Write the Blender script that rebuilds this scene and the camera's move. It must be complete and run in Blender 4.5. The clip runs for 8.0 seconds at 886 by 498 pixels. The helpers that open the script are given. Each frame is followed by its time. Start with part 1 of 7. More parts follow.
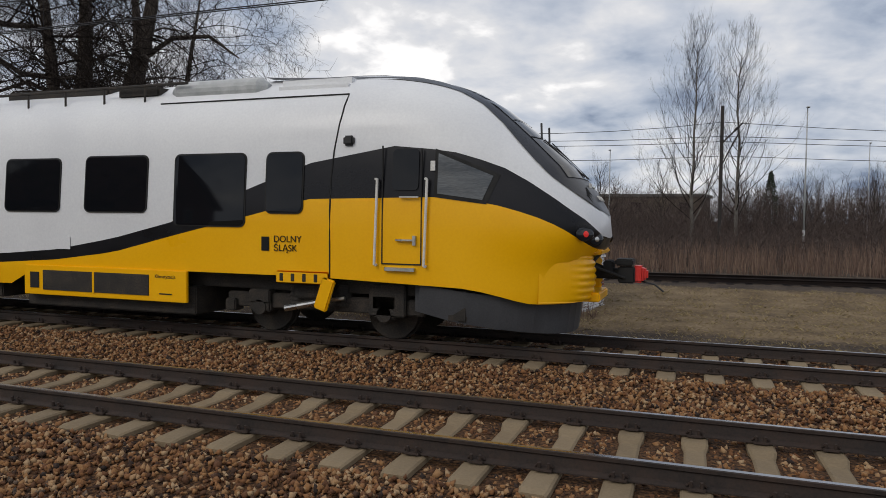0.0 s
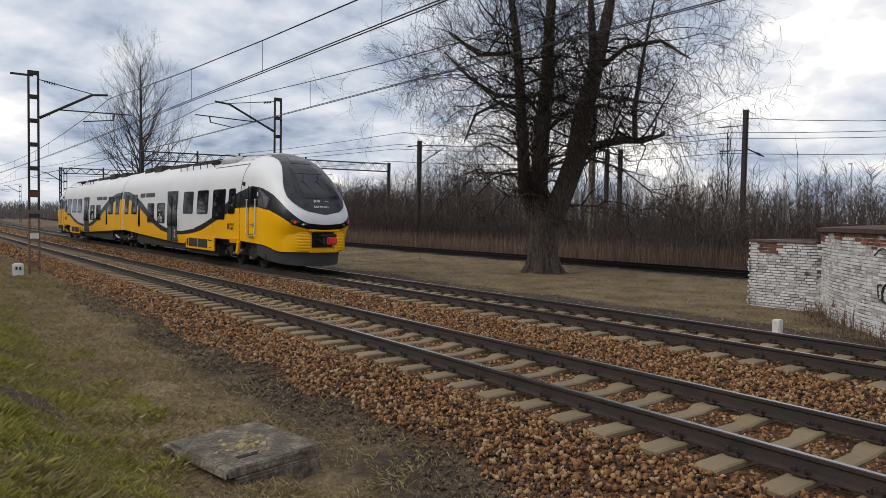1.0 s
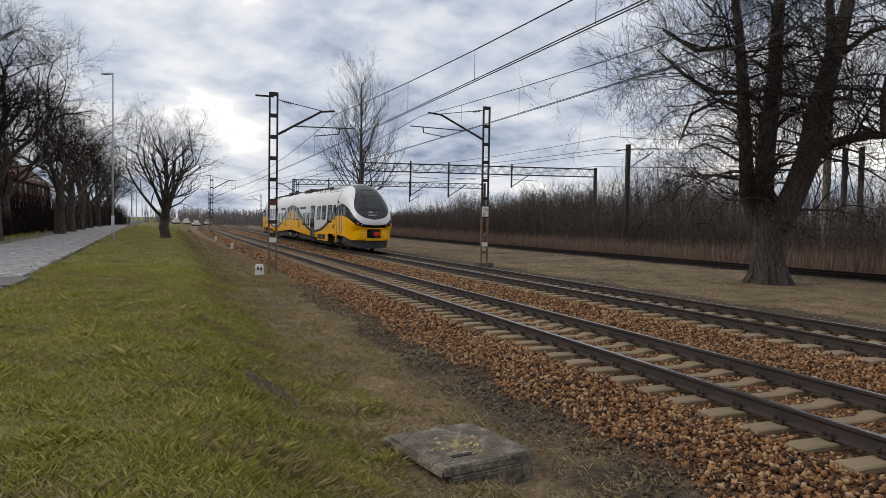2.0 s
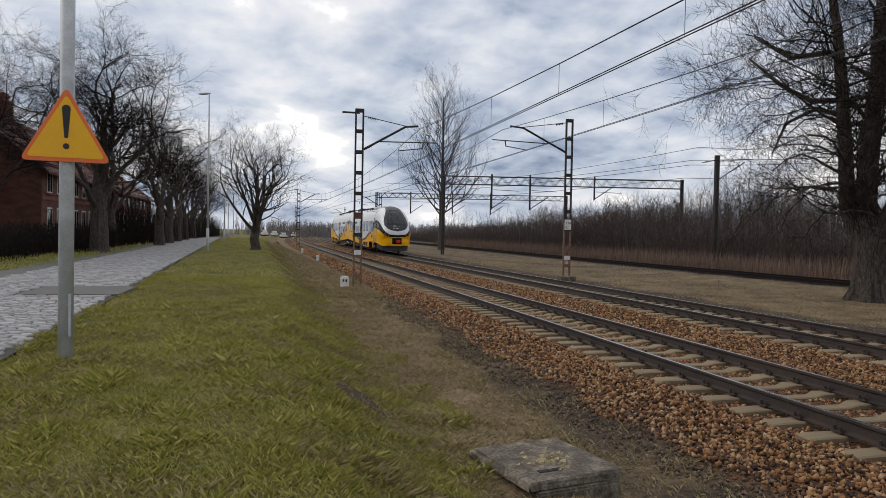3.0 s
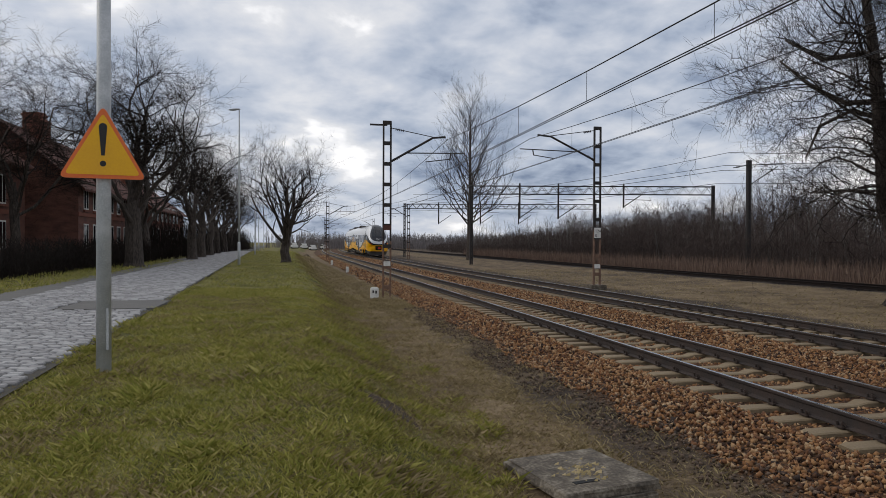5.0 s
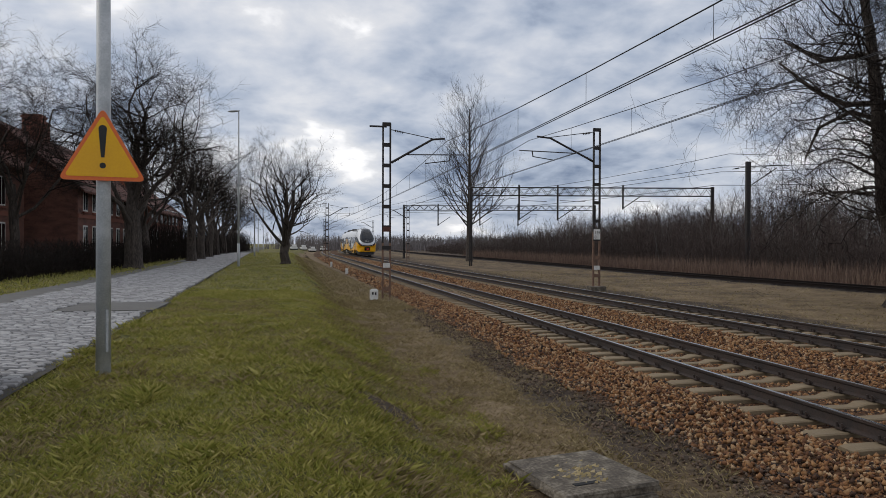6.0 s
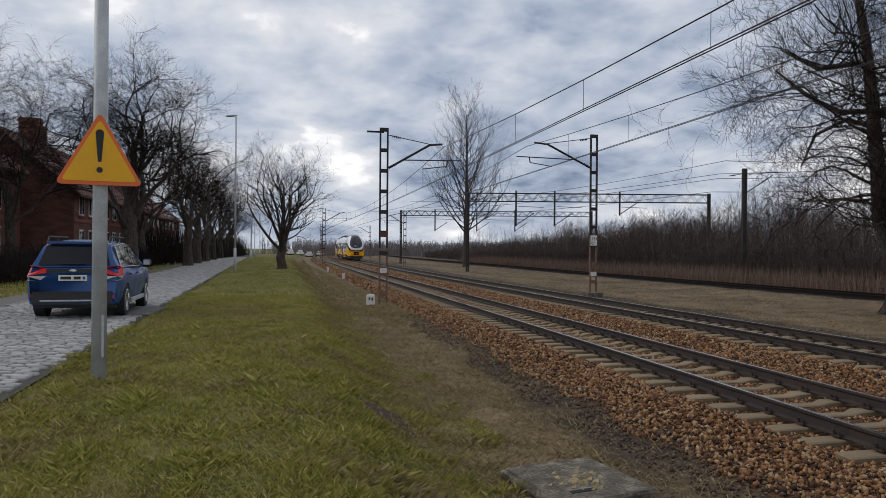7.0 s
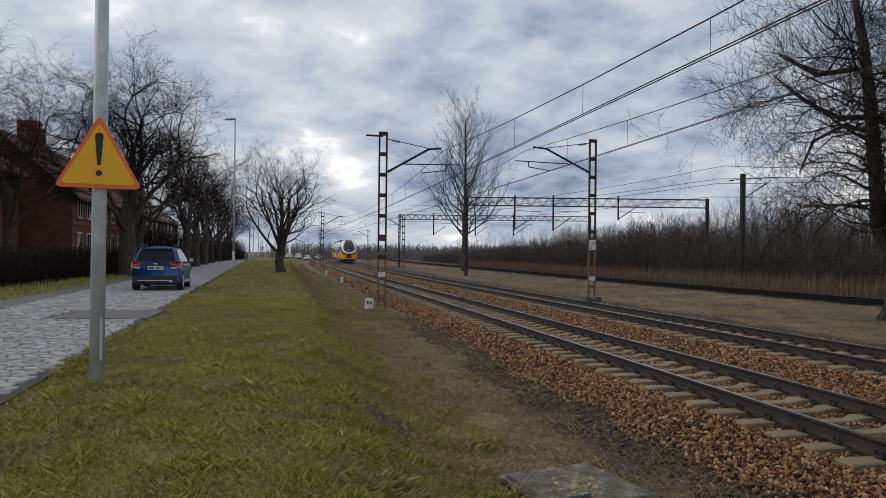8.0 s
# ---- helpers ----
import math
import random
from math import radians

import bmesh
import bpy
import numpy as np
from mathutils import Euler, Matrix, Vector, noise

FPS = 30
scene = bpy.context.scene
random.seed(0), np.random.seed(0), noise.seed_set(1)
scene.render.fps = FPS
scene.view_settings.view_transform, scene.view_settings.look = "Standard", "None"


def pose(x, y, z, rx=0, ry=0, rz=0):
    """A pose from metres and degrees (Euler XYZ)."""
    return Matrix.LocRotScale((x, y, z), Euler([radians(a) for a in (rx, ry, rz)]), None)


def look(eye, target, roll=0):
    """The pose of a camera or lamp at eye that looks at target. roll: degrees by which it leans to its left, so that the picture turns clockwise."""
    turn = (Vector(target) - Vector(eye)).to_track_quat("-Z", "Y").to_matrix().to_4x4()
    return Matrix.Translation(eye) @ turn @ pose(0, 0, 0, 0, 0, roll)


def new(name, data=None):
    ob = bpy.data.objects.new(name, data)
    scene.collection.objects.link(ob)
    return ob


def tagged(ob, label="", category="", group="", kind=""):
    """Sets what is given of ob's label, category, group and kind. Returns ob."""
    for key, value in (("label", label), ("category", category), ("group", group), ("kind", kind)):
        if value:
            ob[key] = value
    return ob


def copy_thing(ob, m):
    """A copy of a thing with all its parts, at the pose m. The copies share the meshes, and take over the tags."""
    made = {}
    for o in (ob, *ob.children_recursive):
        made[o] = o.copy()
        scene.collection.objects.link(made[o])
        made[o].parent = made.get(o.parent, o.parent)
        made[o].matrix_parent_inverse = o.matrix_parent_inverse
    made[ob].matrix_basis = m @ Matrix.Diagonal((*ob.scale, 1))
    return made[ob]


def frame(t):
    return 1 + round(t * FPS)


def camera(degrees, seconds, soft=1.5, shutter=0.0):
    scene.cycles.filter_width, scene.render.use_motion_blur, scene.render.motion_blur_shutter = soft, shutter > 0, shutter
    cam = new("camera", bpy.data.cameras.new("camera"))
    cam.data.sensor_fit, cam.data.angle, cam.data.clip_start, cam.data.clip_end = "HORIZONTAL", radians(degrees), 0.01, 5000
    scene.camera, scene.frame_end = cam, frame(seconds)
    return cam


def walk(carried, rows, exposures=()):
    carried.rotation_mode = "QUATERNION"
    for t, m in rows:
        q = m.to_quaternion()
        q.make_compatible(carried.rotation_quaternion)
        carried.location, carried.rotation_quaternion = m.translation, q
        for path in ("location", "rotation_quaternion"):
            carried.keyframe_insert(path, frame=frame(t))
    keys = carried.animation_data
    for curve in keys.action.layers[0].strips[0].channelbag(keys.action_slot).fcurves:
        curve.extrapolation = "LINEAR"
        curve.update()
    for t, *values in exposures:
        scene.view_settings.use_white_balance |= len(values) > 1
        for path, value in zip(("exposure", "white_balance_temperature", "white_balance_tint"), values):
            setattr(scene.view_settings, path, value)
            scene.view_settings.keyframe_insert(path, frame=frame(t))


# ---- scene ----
cam = camera(64.0, 8.0, 0.5)
ROWS = [
    (0, -0.048, -5.851, 2.100, 19.46, -2.30, 0.73),
    (0.5, -0.467, -5.996, 2.126, 37.70, -2.53, 0.27),
    (1, -0.683, -5.912, 2.084, 53.34, -2.44, 1.03),
    (1.5, -0.725, -5.944, 2.080, 62.84, -2.52, 0.78),
    (2, -0.859, -5.939, 2.046, 69.70, -2.19, 0.99),
    (3.5, -0.748, -6.076, 2.083, 77.30, -0.95, 0.72),
    (4, -0.783, -6.067, 2.079, 78.08, -0.72, 0.27),
    (4.5, -0.788, -6.062, 2.072, 78.41, -0.55, 0.28),
    (6, -0.788, -6.068, 2.075, 78.41, -0.37, 0.22),
    (6.5, -0.795, -6.067, 2.078, 78.25, -0.16, 0.38),
    (7, -0.798, -6.073, 2.081, 78.15, 0.07, 0.45),
    (7.5, -0.800, -6.084, 2.086, 78.08, 0.23, 0.56),
    (8, -0.810, -6.084, 2.087, 78.02, 0.39, 0.65),
]
walk(cam, [(t, pose(x, y, z, 90 + pitch, -roll, yaw)) for t, x, y, z, yaw, pitch, roll in ROWS],
     [(0.0, -0.13, 6750, 10), (0.5, 0.04, 6750, 10), (1.0, 0.16, 6850, 10), (1.5, 0.20, 6980, 10), (2.0, 0.12, 6850, 10), (3.5, 0.04, 6750, 10), (4.5, -0.12, 6650, 10), (6.0, -0.13, 6580, 10), (8.0, -0.19, 6500, 10)])

# ---- sky, sun, exposure ----
def sky():
    w = bpy.data.worlds.new("overcast_sky")
    scene.world = w
    w.use_nodes = True
    nt = w.node_tree
    nt.nodes.clear()
    out, bg, bg2, mix = (nt.nodes.new("ShaderNode" + k) for k in ("OutputWorld", "Background", "Background", "MixShader"))
    st = nt.nodes.new("ShaderNodeTexSky")
    st.sky_type, st.sun_disc, st.sun_elevation, st.sun_rotation = "NISHITA", False, radians(32), radians(215)
    bg.inputs[1].default_value = 0.07
    nt.links.new(st.outputs[0], bg.inputs[0])
    tc, mp = nt.nodes.new("ShaderNodeTexCoord"), nt.nodes.new("ShaderNodeVectorMath")
    sep, mx = nt.nodes.new("ShaderNodeSeparateXYZ"), nt.nodes.new("ShaderNodeMath")
    nt.links.new(tc.outputs["Generated"], sep.inputs[0])
    mx.operation = "MULTIPLY_ADD"
    mx.inputs[1].default_value, mx.inputs[2].default_value = 1.0, 0.30
    nt.links.new(sep.outputs[2], mx.inputs[0])
    ab = nt.nodes.new("ShaderNodeMath")
    ab.operation = "MAXIMUM"
    ab.inputs[1].default_value = 0.05
    nt.links.new(mx.outputs[0], ab.inputs[0])
    mp.operation = "DIVIDE"
    nt.links.new(tc.outputs["Generated"], mp.inputs[0])
    cmb = nt.nodes.new("ShaderNodeCombineXYZ")
    for i in range(3):
        nt.links.new(ab.outputs[0], cmb.inputs[i])
    nt.links.new(cmb.outputs[0], mp.inputs[1])
    vals = []
    for scale, detail, seed in ((1.7, 5.0, 3.3), (5.5, 7.0, 9.0)):
        n = nt.nodes.new("ShaderNodeTexNoise")
        n.noise_dimensions = "4D"
        n.inputs["Scale"].default_value, n.inputs["Detail"].default_value, n.inputs["W"].default_value = scale, detail, seed
        n.inputs["Roughness"].default_value = 0.54
        n.inputs["Distortion"].default_value = 0.25
        nt.links.new(mp.outputs[0], n.inputs["Vector"])
        vals.append(n.outputs[0])
    avg = nt.nodes.new("ShaderNodeMix")
    avg.inputs[0].default_value = 0.37
    nt.links.new(vals[0], avg.inputs[2])
    nt.links.new(vals[1], avg.inputs[3])
    r = nt.nodes.new("ShaderNodeValToRGB")
    e = r.color_ramp.elements
    e[0].position, e[0].color = 0.36, (0.20, 0.26, 0.39, 1)
    e[1].position, e[1].color = 0.62, (1.18, 1.18, 1.20, 1)
    for p, col in ((0.43, (0.42, 0.49, 0.62, 1)), (0.50, (0.61, 0.66, 0.76, 1)), (0.57, (0.80, 0.82, 0.87, 1))):
        e.new(p).color = col
    nt.links.new(avg.outputs[0], r.inputs[0])
    nt.links.new(r.outputs[0], bg2.inputs[0])
    bg2.inputs[1].default_value = 1.07
    mix.inputs[0].default_value = 0.93
    nt.links.new(bg.outputs[0], mix.inputs[1])
    nt.links.new(bg2.outputs[0], mix.inputs[2])
    nt.links.new(mix.outputs[0], out.inputs[0])


sky()
sun_data = bpy.data.lights.new("sun", "SUN")
sun_data.energy, sun_data.angle, sun_data.color = 0.95, radians(24), (1.0, 0.95, 0.88)
sun = new("sun", sun_data)
sun.matrix_world = look((-14, -30, 26), (0, 0, 0))

# ---- materials ----
def mat(name, colors, rough=0.8, metal=0.0, scale=4.0, fine=40.0, bump=0.0, bump_scale=None, spec=0.5, island=0.0, objrand=0.0, stretch=(1, 1, 1), coat=0.0):
    """A surface from two scales of noise between the colours; bump in metres."""
    m = bpy.data.materials.new(name)
    m.use_nodes = True
    nt = m.node_tree
    b = nt.nodes["Principled BSDF"]
    b.inputs["Metallic"].default_value = metal
    b.inputs["Specular IOR Level"].default_value = spec
    b.inputs["Coat Weight"].default_value = coat
    tc, mp = nt.nodes.new("ShaderNodeTexCoord"), nt.nodes.new("ShaderNodeMapping")
    mp.inputs["Scale"].default_value = stretch
    nt.links.new(tc.outputs["Object"], mp.inputs[0])
    ns = []
    for s, d in ((scale, 5.0), (fine, 3.0)):
        n = nt.nodes.new("ShaderNodeTexNoise")
        n.inputs["Scale"].default_value, n.inputs["Detail"].default_value = s, d
        nt.links.new(mp.outputs[0], n.inputs["Vector"])
        ns.append(n)
    add = nt.nodes.new("ShaderNodeMix")
    add.inputs[0].default_value = 0.4
    nt.links.new(ns[0].outputs[0], add.inputs[2])
    nt.links.new(ns[1].outputs[0], add.inputs[3])
    value = add.outputs[0]
    for amount, kind, socket in ((island, "ShaderNodeNewGeometry", "Random Per Island"), (objrand, "ShaderNodeObjectInfo", "Random")):
        if amount:
            g, mm = nt.nodes.new(kind), nt.nodes.new("ShaderNodeMix")
            mm.inputs[0].default_value = amount
            nt.links.new(value, mm.inputs[2])
            nt.links.new(g.outputs[socket], mm.inputs[3])
            value = mm.outputs[0]
    r = nt.nodes.new("ShaderNodeValToRGB")
    e = r.color_ramp.elements
    wide = bool(island or objrand)
    lo, hi = (0.1, 0.9) if wide else (0.36, 0.64)
    while len(e) < len(colors):
        e.new(0.5)
    for i, c in enumerate(colors):
        e[i].position, e[i].color = lo + (hi - lo) * i / max(1, len(colors) - 1), (*c, 1)
    nt.links.new(value, r.inputs[0])
    nt.links.new(r.outputs[0], b.inputs["Base Color"])
    rr = nt.nodes.new("ShaderNodeMapRange")
    rr.inputs[1].default_value, rr.inputs[2].default_value = 0.3, 0.7
    rr.inputs[3].default_value, rr.inputs[4].default_value = max(0.02, rough - 0.1), min(1.0, rough + 0.1)
    nt.links.new(ns[0].outputs[0], rr.inputs[0])
    nt.links.new(rr.outputs[0], b.inputs["Roughness"])
    if bump:
        bp = nt.nodes.new("ShaderNodeBump")
        bp.inputs["Distance"].default_value = bump
        src = ns[1]
        if bump_scale:
            src = nt.nodes.new("ShaderNodeTexNoise")
            src.inputs["Scale"].default_value, src.inputs["Detail"].default_value = bump_scale, 4.0
            nt.links.new(mp.outputs[0], src.inputs["Vector"])
        nt.links.new(src.outputs[0], bp.inputs["Height"])
        nt.links.new(bp.outputs[0], b.inputs["Normal"])
    return m


def glass(name, tint=(0.006, 0.007, 0.009), rough=0.04, spec=0.3):
    m = bpy.data.materials.new(name)
    m.use_nodes = True
    b = m.node_tree.nodes["Principled BSDF"]
    b.inputs["Base Color"].default_value = (*tint, 1)
    b.inputs["Roughness"].default_value = rough
    b.inputs["IOR"].default_value = 1.5
    b.inputs["Specular IOR Level"].default_value = spec
    return m


def glow(name, color, strength):
    m = bpy.data.materials.new(name)
    m.use_nodes = True
    b = m.node_tree.nodes["Principled BSDF"]
    b.inputs["Base Color"].default_value = (*color, 1)
    b.inputs["Emission Color"].default_value = (*color, 1)
    b.inputs["Emission Strength"].default_value = strength
    return m


M = {
    "yellow": mat("yellow_paint", [(0.86, 0.42, 0.002), (0.92, 0.475, 0.003)], 0.36, scale=0.8, fine=30, spec=0.3, coat=0.06),
    "white": mat("white_paint", [(0.66, 0.67, 0.69), (0.75, 0.76, 0.77)], 0.42, scale=0.7, fine=25, coat=0.08),
    "black": mat("black_paint", [(0.006, 0.006, 0.008), (0.010, 0.010, 0.013)], 0.32, scale=1.5, spec=0.28),
    "mask": mat("grey_mask", [(0.022, 0.024, 0.03), (0.036, 0.038, 0.046)], 0.35, scale=1.5, spec=0.3, coat=0.04),
    "skirt": mat("grey_skirt", [(0.035, 0.037, 0.042), (0.06, 0.062, 0.068)], 0.55, scale=2),
    "seam": mat("dark_seam", [(0.006, 0.006, 0.006), (0.01, 0.01, 0.01)], 0.8),
    # Dirty iron, with the shade under the cars darkened into the colour.
    "under": mat("dirty_shaded_iron", [(0.008, 0.007, 0.006), (0.024, 0.020, 0.016), (0.05, 0.039, 0.03)], 0.8, scale=5, bump=0.004),
    "steel": mat("bare_steel", [(0.45, 0.45, 0.44), (0.62, 0.62, 0.6)], 0.3, metal=1.0),
    "red": mat("red_cover", [(0.55, 0.02, 0.015), (0.65, 0.03, 0.02)], 0.45),
    "pane": glass("dark_pane"),
    "screen": glass("windscreen", (0.012, 0.014, 0.018), 0.02, 0.42),
    "rail": mat("rusty_rail", [(0.014, 0.010, 0.009), (0.030, 0.020, 0.016), (0.045, 0.028, 0.021)], 0.75, scale=3, bump=0.002),
    "railtop": mat("worn_rail_head", [(0.26, 0.27, 0.29), (0.42, 0.43, 0.45)], 0.28, metal=1.0, stretch=(0.2, 3, 1)),
    "sleeper": mat("concrete_sleeper", [(0.11, 0.078, 0.045), (0.205, 0.152, 0.09), (0.28, 0.215, 0.135)], 0.9, scale=5, bump=0.004, objrand=0.2),
    "concrete": mat("old_concrete", [(0.035, 0.028, 0.02), (0.105, 0.085, 0.062), (0.24, 0.21, 0.165)], 0.9, scale=5, fine=30, bump=0.012),
    "stone": mat("ballast_stone", [(0.022, 0.012, 0.008), (0.122, 0.050, 0.019), (0.212, 0.094, 0.034), (0.28, 0.142, 0.055), (0.37, 0.25, 0.14)], 0.9, scale=9, bump=0.004, island=0.85),
    "stone_dark": mat("sooty_stone", [(0.032, 0.022, 0.016), (0.095, 0.062, 0.040), (0.15, 0.10, 0.066)], 0.85, scale=9, bump=0.004, island=0.7),
    "mast": mat("rusty_mast", [(0.012, 0.010, 0.010), (0.030, 0.022, 0.018)], 0.7, scale=4, bump=0.002),
    "mastlow": mat("orange_mast_base", [(0.10, 0.055, 0.035), (0.21, 0.125, 0.085)], 0.8, scale=6),
    "wire": mat("dark_wire", [(0.015, 0.015, 0.017), (0.02, 0.02, 0.022)], 0.5, metal=0.6),
    "bark": mat("rough_bark", [(0.016, 0.012, 0.010), (0.062, 0.048, 0.039), (0.125, 0.10, 0.082)], 0.95, scale=6, fine=16, bump=0.06, stretch=(3, 3, 0.6)),
    "twig": mat("bare_twig", [(0.012, 0.009, 0.008), (0.028, 0.021, 0.017)], 0.95, scale=2, spec=0.2),
    "birch": mat("pale_bark", [(0.07, 0.062, 0.052), (0.17, 0.155, 0.135)], 0.9, scale=4),
    "brush": mat("brush_stems", [(0.028, 0.019, 0.016), (0.066, 0.046, 0.039), (0.13, 0.097, 0.083)], 0.95, scale=0.15, fine=2, island=0.5),
    # Brown stems paled to grey: distance haze is put into the colour.
    "haze": mat("haze_pale_stems", [(0.10, 0.085, 0.08), (0.17, 0.15, 0.145), (0.23, 0.21, 0.205)], 0.95, scale=0.1, fine=1, island=0.5),
    "straw": mat("dry_reed", [(0.075, 0.045, 0.034), (0.155, 0.098, 0.073), (0.24, 0.17, 0.12)], 0.95, scale=0.3, island=0.6),
    "grass": mat("grass_blade", [(0.055, 0.065, 0.014), (0.18, 0.19, 0.036), (0.31, 0.29, 0.064), (0.44, 0.38, 0.135), (0.62, 0.52, 0.29)], 0.8, scale=0.8, island=0.40, spec=0.15),
    "drygrass": mat("dry_grass_blade", [(0.13, 0.10, 0.047), (0.285, 0.222, 0.11), (0.45, 0.36, 0.205)], 0.9, scale=0.5, island=0.6, spec=0.2),
    # Track 3 rails and sleepers: the rails' near-side shade is painted into the colour.
    "deadrail": mat("old_shaded_rail", [(0.008, 0.006, 0.006), (0.020, 0.014, 0.012)], 0.9, scale=3, spec=0.15),
    "galv": mat("galvanised_steel", [(0.33, 0.345, 0.35), (0.42, 0.435, 0.44), (0.54, 0.55, 0.555)], 0.55, metal=0.0, scale=5, fine=60),
    "signyellow": mat("sign_yellow", [(0.78, 0.38, 0.0), (0.84, 0.44, 0.0)], 0.45, scale=3),
    "signred": mat("sign_red", [(0.70, 0.13, 0.02), (0.76, 0.16, 0.03)], 0.45, scale=3),
    "ink": mat("black_ink", [(0.012, 0.012, 0.012), (0.018, 0.018, 0.018)], 0.6),
    "whitepaint": mat("chalky_white", [(0.55, 0.54, 0.50), (0.75, 0.74, 0.71)], 0.8, scale=6, bump=0.002),
    "brick": mat("red_brick", [(0.13, 0.045, 0.03), (0.20, 0.07, 0.045), (0.26, 0.10, 0.065)], 0.9, scale=3, bump=0.004, objrand=0.4),
    "rooftile": mat("clay_roof", [(0.075, 0.03, 0.022), (0.15, 0.058, 0.04)], 0.9, scale=2, fine=14, bump=0.01),
    "setts": mat("granite_sett", [(0.18, 0.172, 0.168), (0.31, 0.30, 0.295), (0.42, 0.41, 0.40)], 0.8, scale=6, bump=0.006, island=0.6, objrand=0.0),
    "joint": mat("sandy_joint", [(0.030, 0.027, 0.020), (0.060, 0.052, 0.040)], 0.95, scale=5, bump=0.004),
    "asphalt": mat("worn_asphalt", [(0.085, 0.08, 0.075), (0.14, 0.135, 0.125)], 0.9, scale=2, fine=60, bump=0.004),
    "carblue": mat("blue_car_paint", [(0.010, 0.055, 0.19), (0.014, 0.07, 0.225)], 0.35, spec=0.35, coat=0.3),
    "tyre": mat("tyre_rubber", [(0.014, 0.014, 0.014), (0.025, 0.025, 0.025)], 0.85),
    "taillight": glow("tail_light", (0.55, 0.012, 0.01), 0.12),
    "trainlight": glow("train_tail_light", (0.6, 0.02, 0.015), 0.3),
    "lamp": mat("clear_lamp", [(0.35, 0.35, 0.34), (0.5, 0.5, 0.48)], 0.15),
    # Grey streaks stand for light reflected in the dark cab pane.
    "sheen_pane": mat("pane_with_painted_sheen", [(0.055, 0.06, 0.065), (0.15, 0.16, 0.165)], 0.1, scale=1.2, stretch=(0.3, 1, 4)),
    "plastic": mat("black_plastic", [(0.015, 0.015, 0.016), (0.025, 0.025, 0.026)], 0.6),
}


# ---- building helpers ----
def lift(u):
    return max(0.0, min(1.0, u))


def ease(a, b, x):
    u = lift((x - a) / (b - a))
    return u * u * (3 - 2 * u)


def interp(x, table):
    xs, ys = zip(*table)
    return float(np.interp(x, xs, ys))


def from_lists(name, verts, faces, mats, index=None, smooth=False):
    me = bpy.data.meshes.new(name)
    me.from_pydata([tuple(v) for v in verts], [], faces)
    for m in mats if isinstance(mats, (list, tuple)) else [mats]:
        me.materials.append(m)
    if index is not None:
        me.polygons.foreach_set("material_index", index)
    if smooth:
        me.polygons.foreach_set("use_smooth", [True] * len(me.polygons))
    me.update()
    return me


def part(name, bm, material, parent=None, label="", smooth=False):
    """Links a bmesh, or a finished mesh, as one object under a thing or part."""
    if isinstance(bm, bmesh.types.BMesh):
        me = bpy.data.meshes.new(name)
        bm.to_mesh(me)
        bm.free()
    else:
        me = bm
    if material is not None and not me.materials:
        for m in material if isinstance(material, (list, tuple)) else [material]:
            me.materials.append(m)
    if smooth:
        me.polygons.foreach_set("use_smooth", [True] * len(me.polygons))
    ob = new(name, me)
    if parent is not None:
        ob.parent = parent
    return tagged(ob, label) if label else ob


def box(bm, x0, x1, y0, y1, z0, z1, bevel=0.0, m=None):
    vs = bmesh.ops.create_cube(bm, size=1)["verts"]
    bmesh.ops.scale(bm, vec=(x1 - x0, y1 - y0, z1 - z0), verts=vs)
    bmesh.ops.translate(bm, vec=((x0 + x1) / 2, (y0 + y1) / 2, (z0 + z1) / 2), verts=vs)
    if bevel:
        es = list({e for v in vs for e in v.link_edges})
        r = bmesh.ops.bevel(bm, geom=es, offset=bevel, segments=2, affect="EDGES")
        vs = list({v for v in r["verts"]} | {v for v in vs if v.is_valid})
    if m is not None:
        bmesh.ops.transform(bm, matrix=m, verts=vs)
    return vs


def tube(bm, a, b, r0, r1=None, n=8, caps=True):
    a, b = Vector(a), Vector(b)
    r1 = r0 if r1 is None else r1
    d = b - a
    m = Matrix.Translation((a + b) / 2) @ d.to_track_quat("Z", "Y").to_matrix().to_4x4()
    return bmesh.ops.create_cone(bm, cap_ends=caps, segments=n, radius1=r0, radius2=r1, depth=d.length, matrix=m)["verts"]


def boxes(*specs, bevel=0.0):
    bm = bmesh.new()
    for s in specs:
        box(bm, *s, bevel=bevel)
    return bm


def cable(pts, r, n=5):
    """One unbroken wire through the points, as a bmesh."""
    bm = bmesh.new()
    rings = []
    for i, p in enumerate(pts):
        p = Vector(p)
        d = (Vector(pts[min(i + 1, len(pts) - 1)]) - Vector(pts[max(i - 1, 0)])).normalized()
        a = d.cross(Vector((0, 0, 1))).normalized()
        b = d.cross(a)
        rings.append([bm.verts.new(p + a * r * math.cos(6.283 * k / n) + b * r * math.sin(6.283 * k / n)) for k in range(n)])
    for r0, r1 in zip(rings, rings[1:]):
        for k in range(n):
            bm.faces.new((r0[k], r0[(k + 1) % n], r1[(k + 1) % n], r1[k]))
    return bm


def empty(name, x=0, y=0, z=0, rz=0):
    ob = new(name)
    ob.matrix_basis = pose(x, y, z, 0, 0, rz)
    return ob


def writing(text, size, m, material, parent, name="lettering", thick=0.002, wide=1.0):
    """Raised letters as a mesh; m places the text's own plane."""
    cu = bpy.data.curves.new(name, "FONT")
    cu.body, cu.size, cu.extrude = text, size, thick
    tmp = bpy.data.objects.new(name, cu)
    me = bpy.data.meshes.new_from_object(tmp)
    bpy.data.objects.remove(tmp)
    me.transform(m @ Matrix.Diagonal((wide, 1, 1, 1)))
    me.materials.clear()
    me.materials.append(material)
    return tagged(part(name, me, None, parent), kind="stuff")


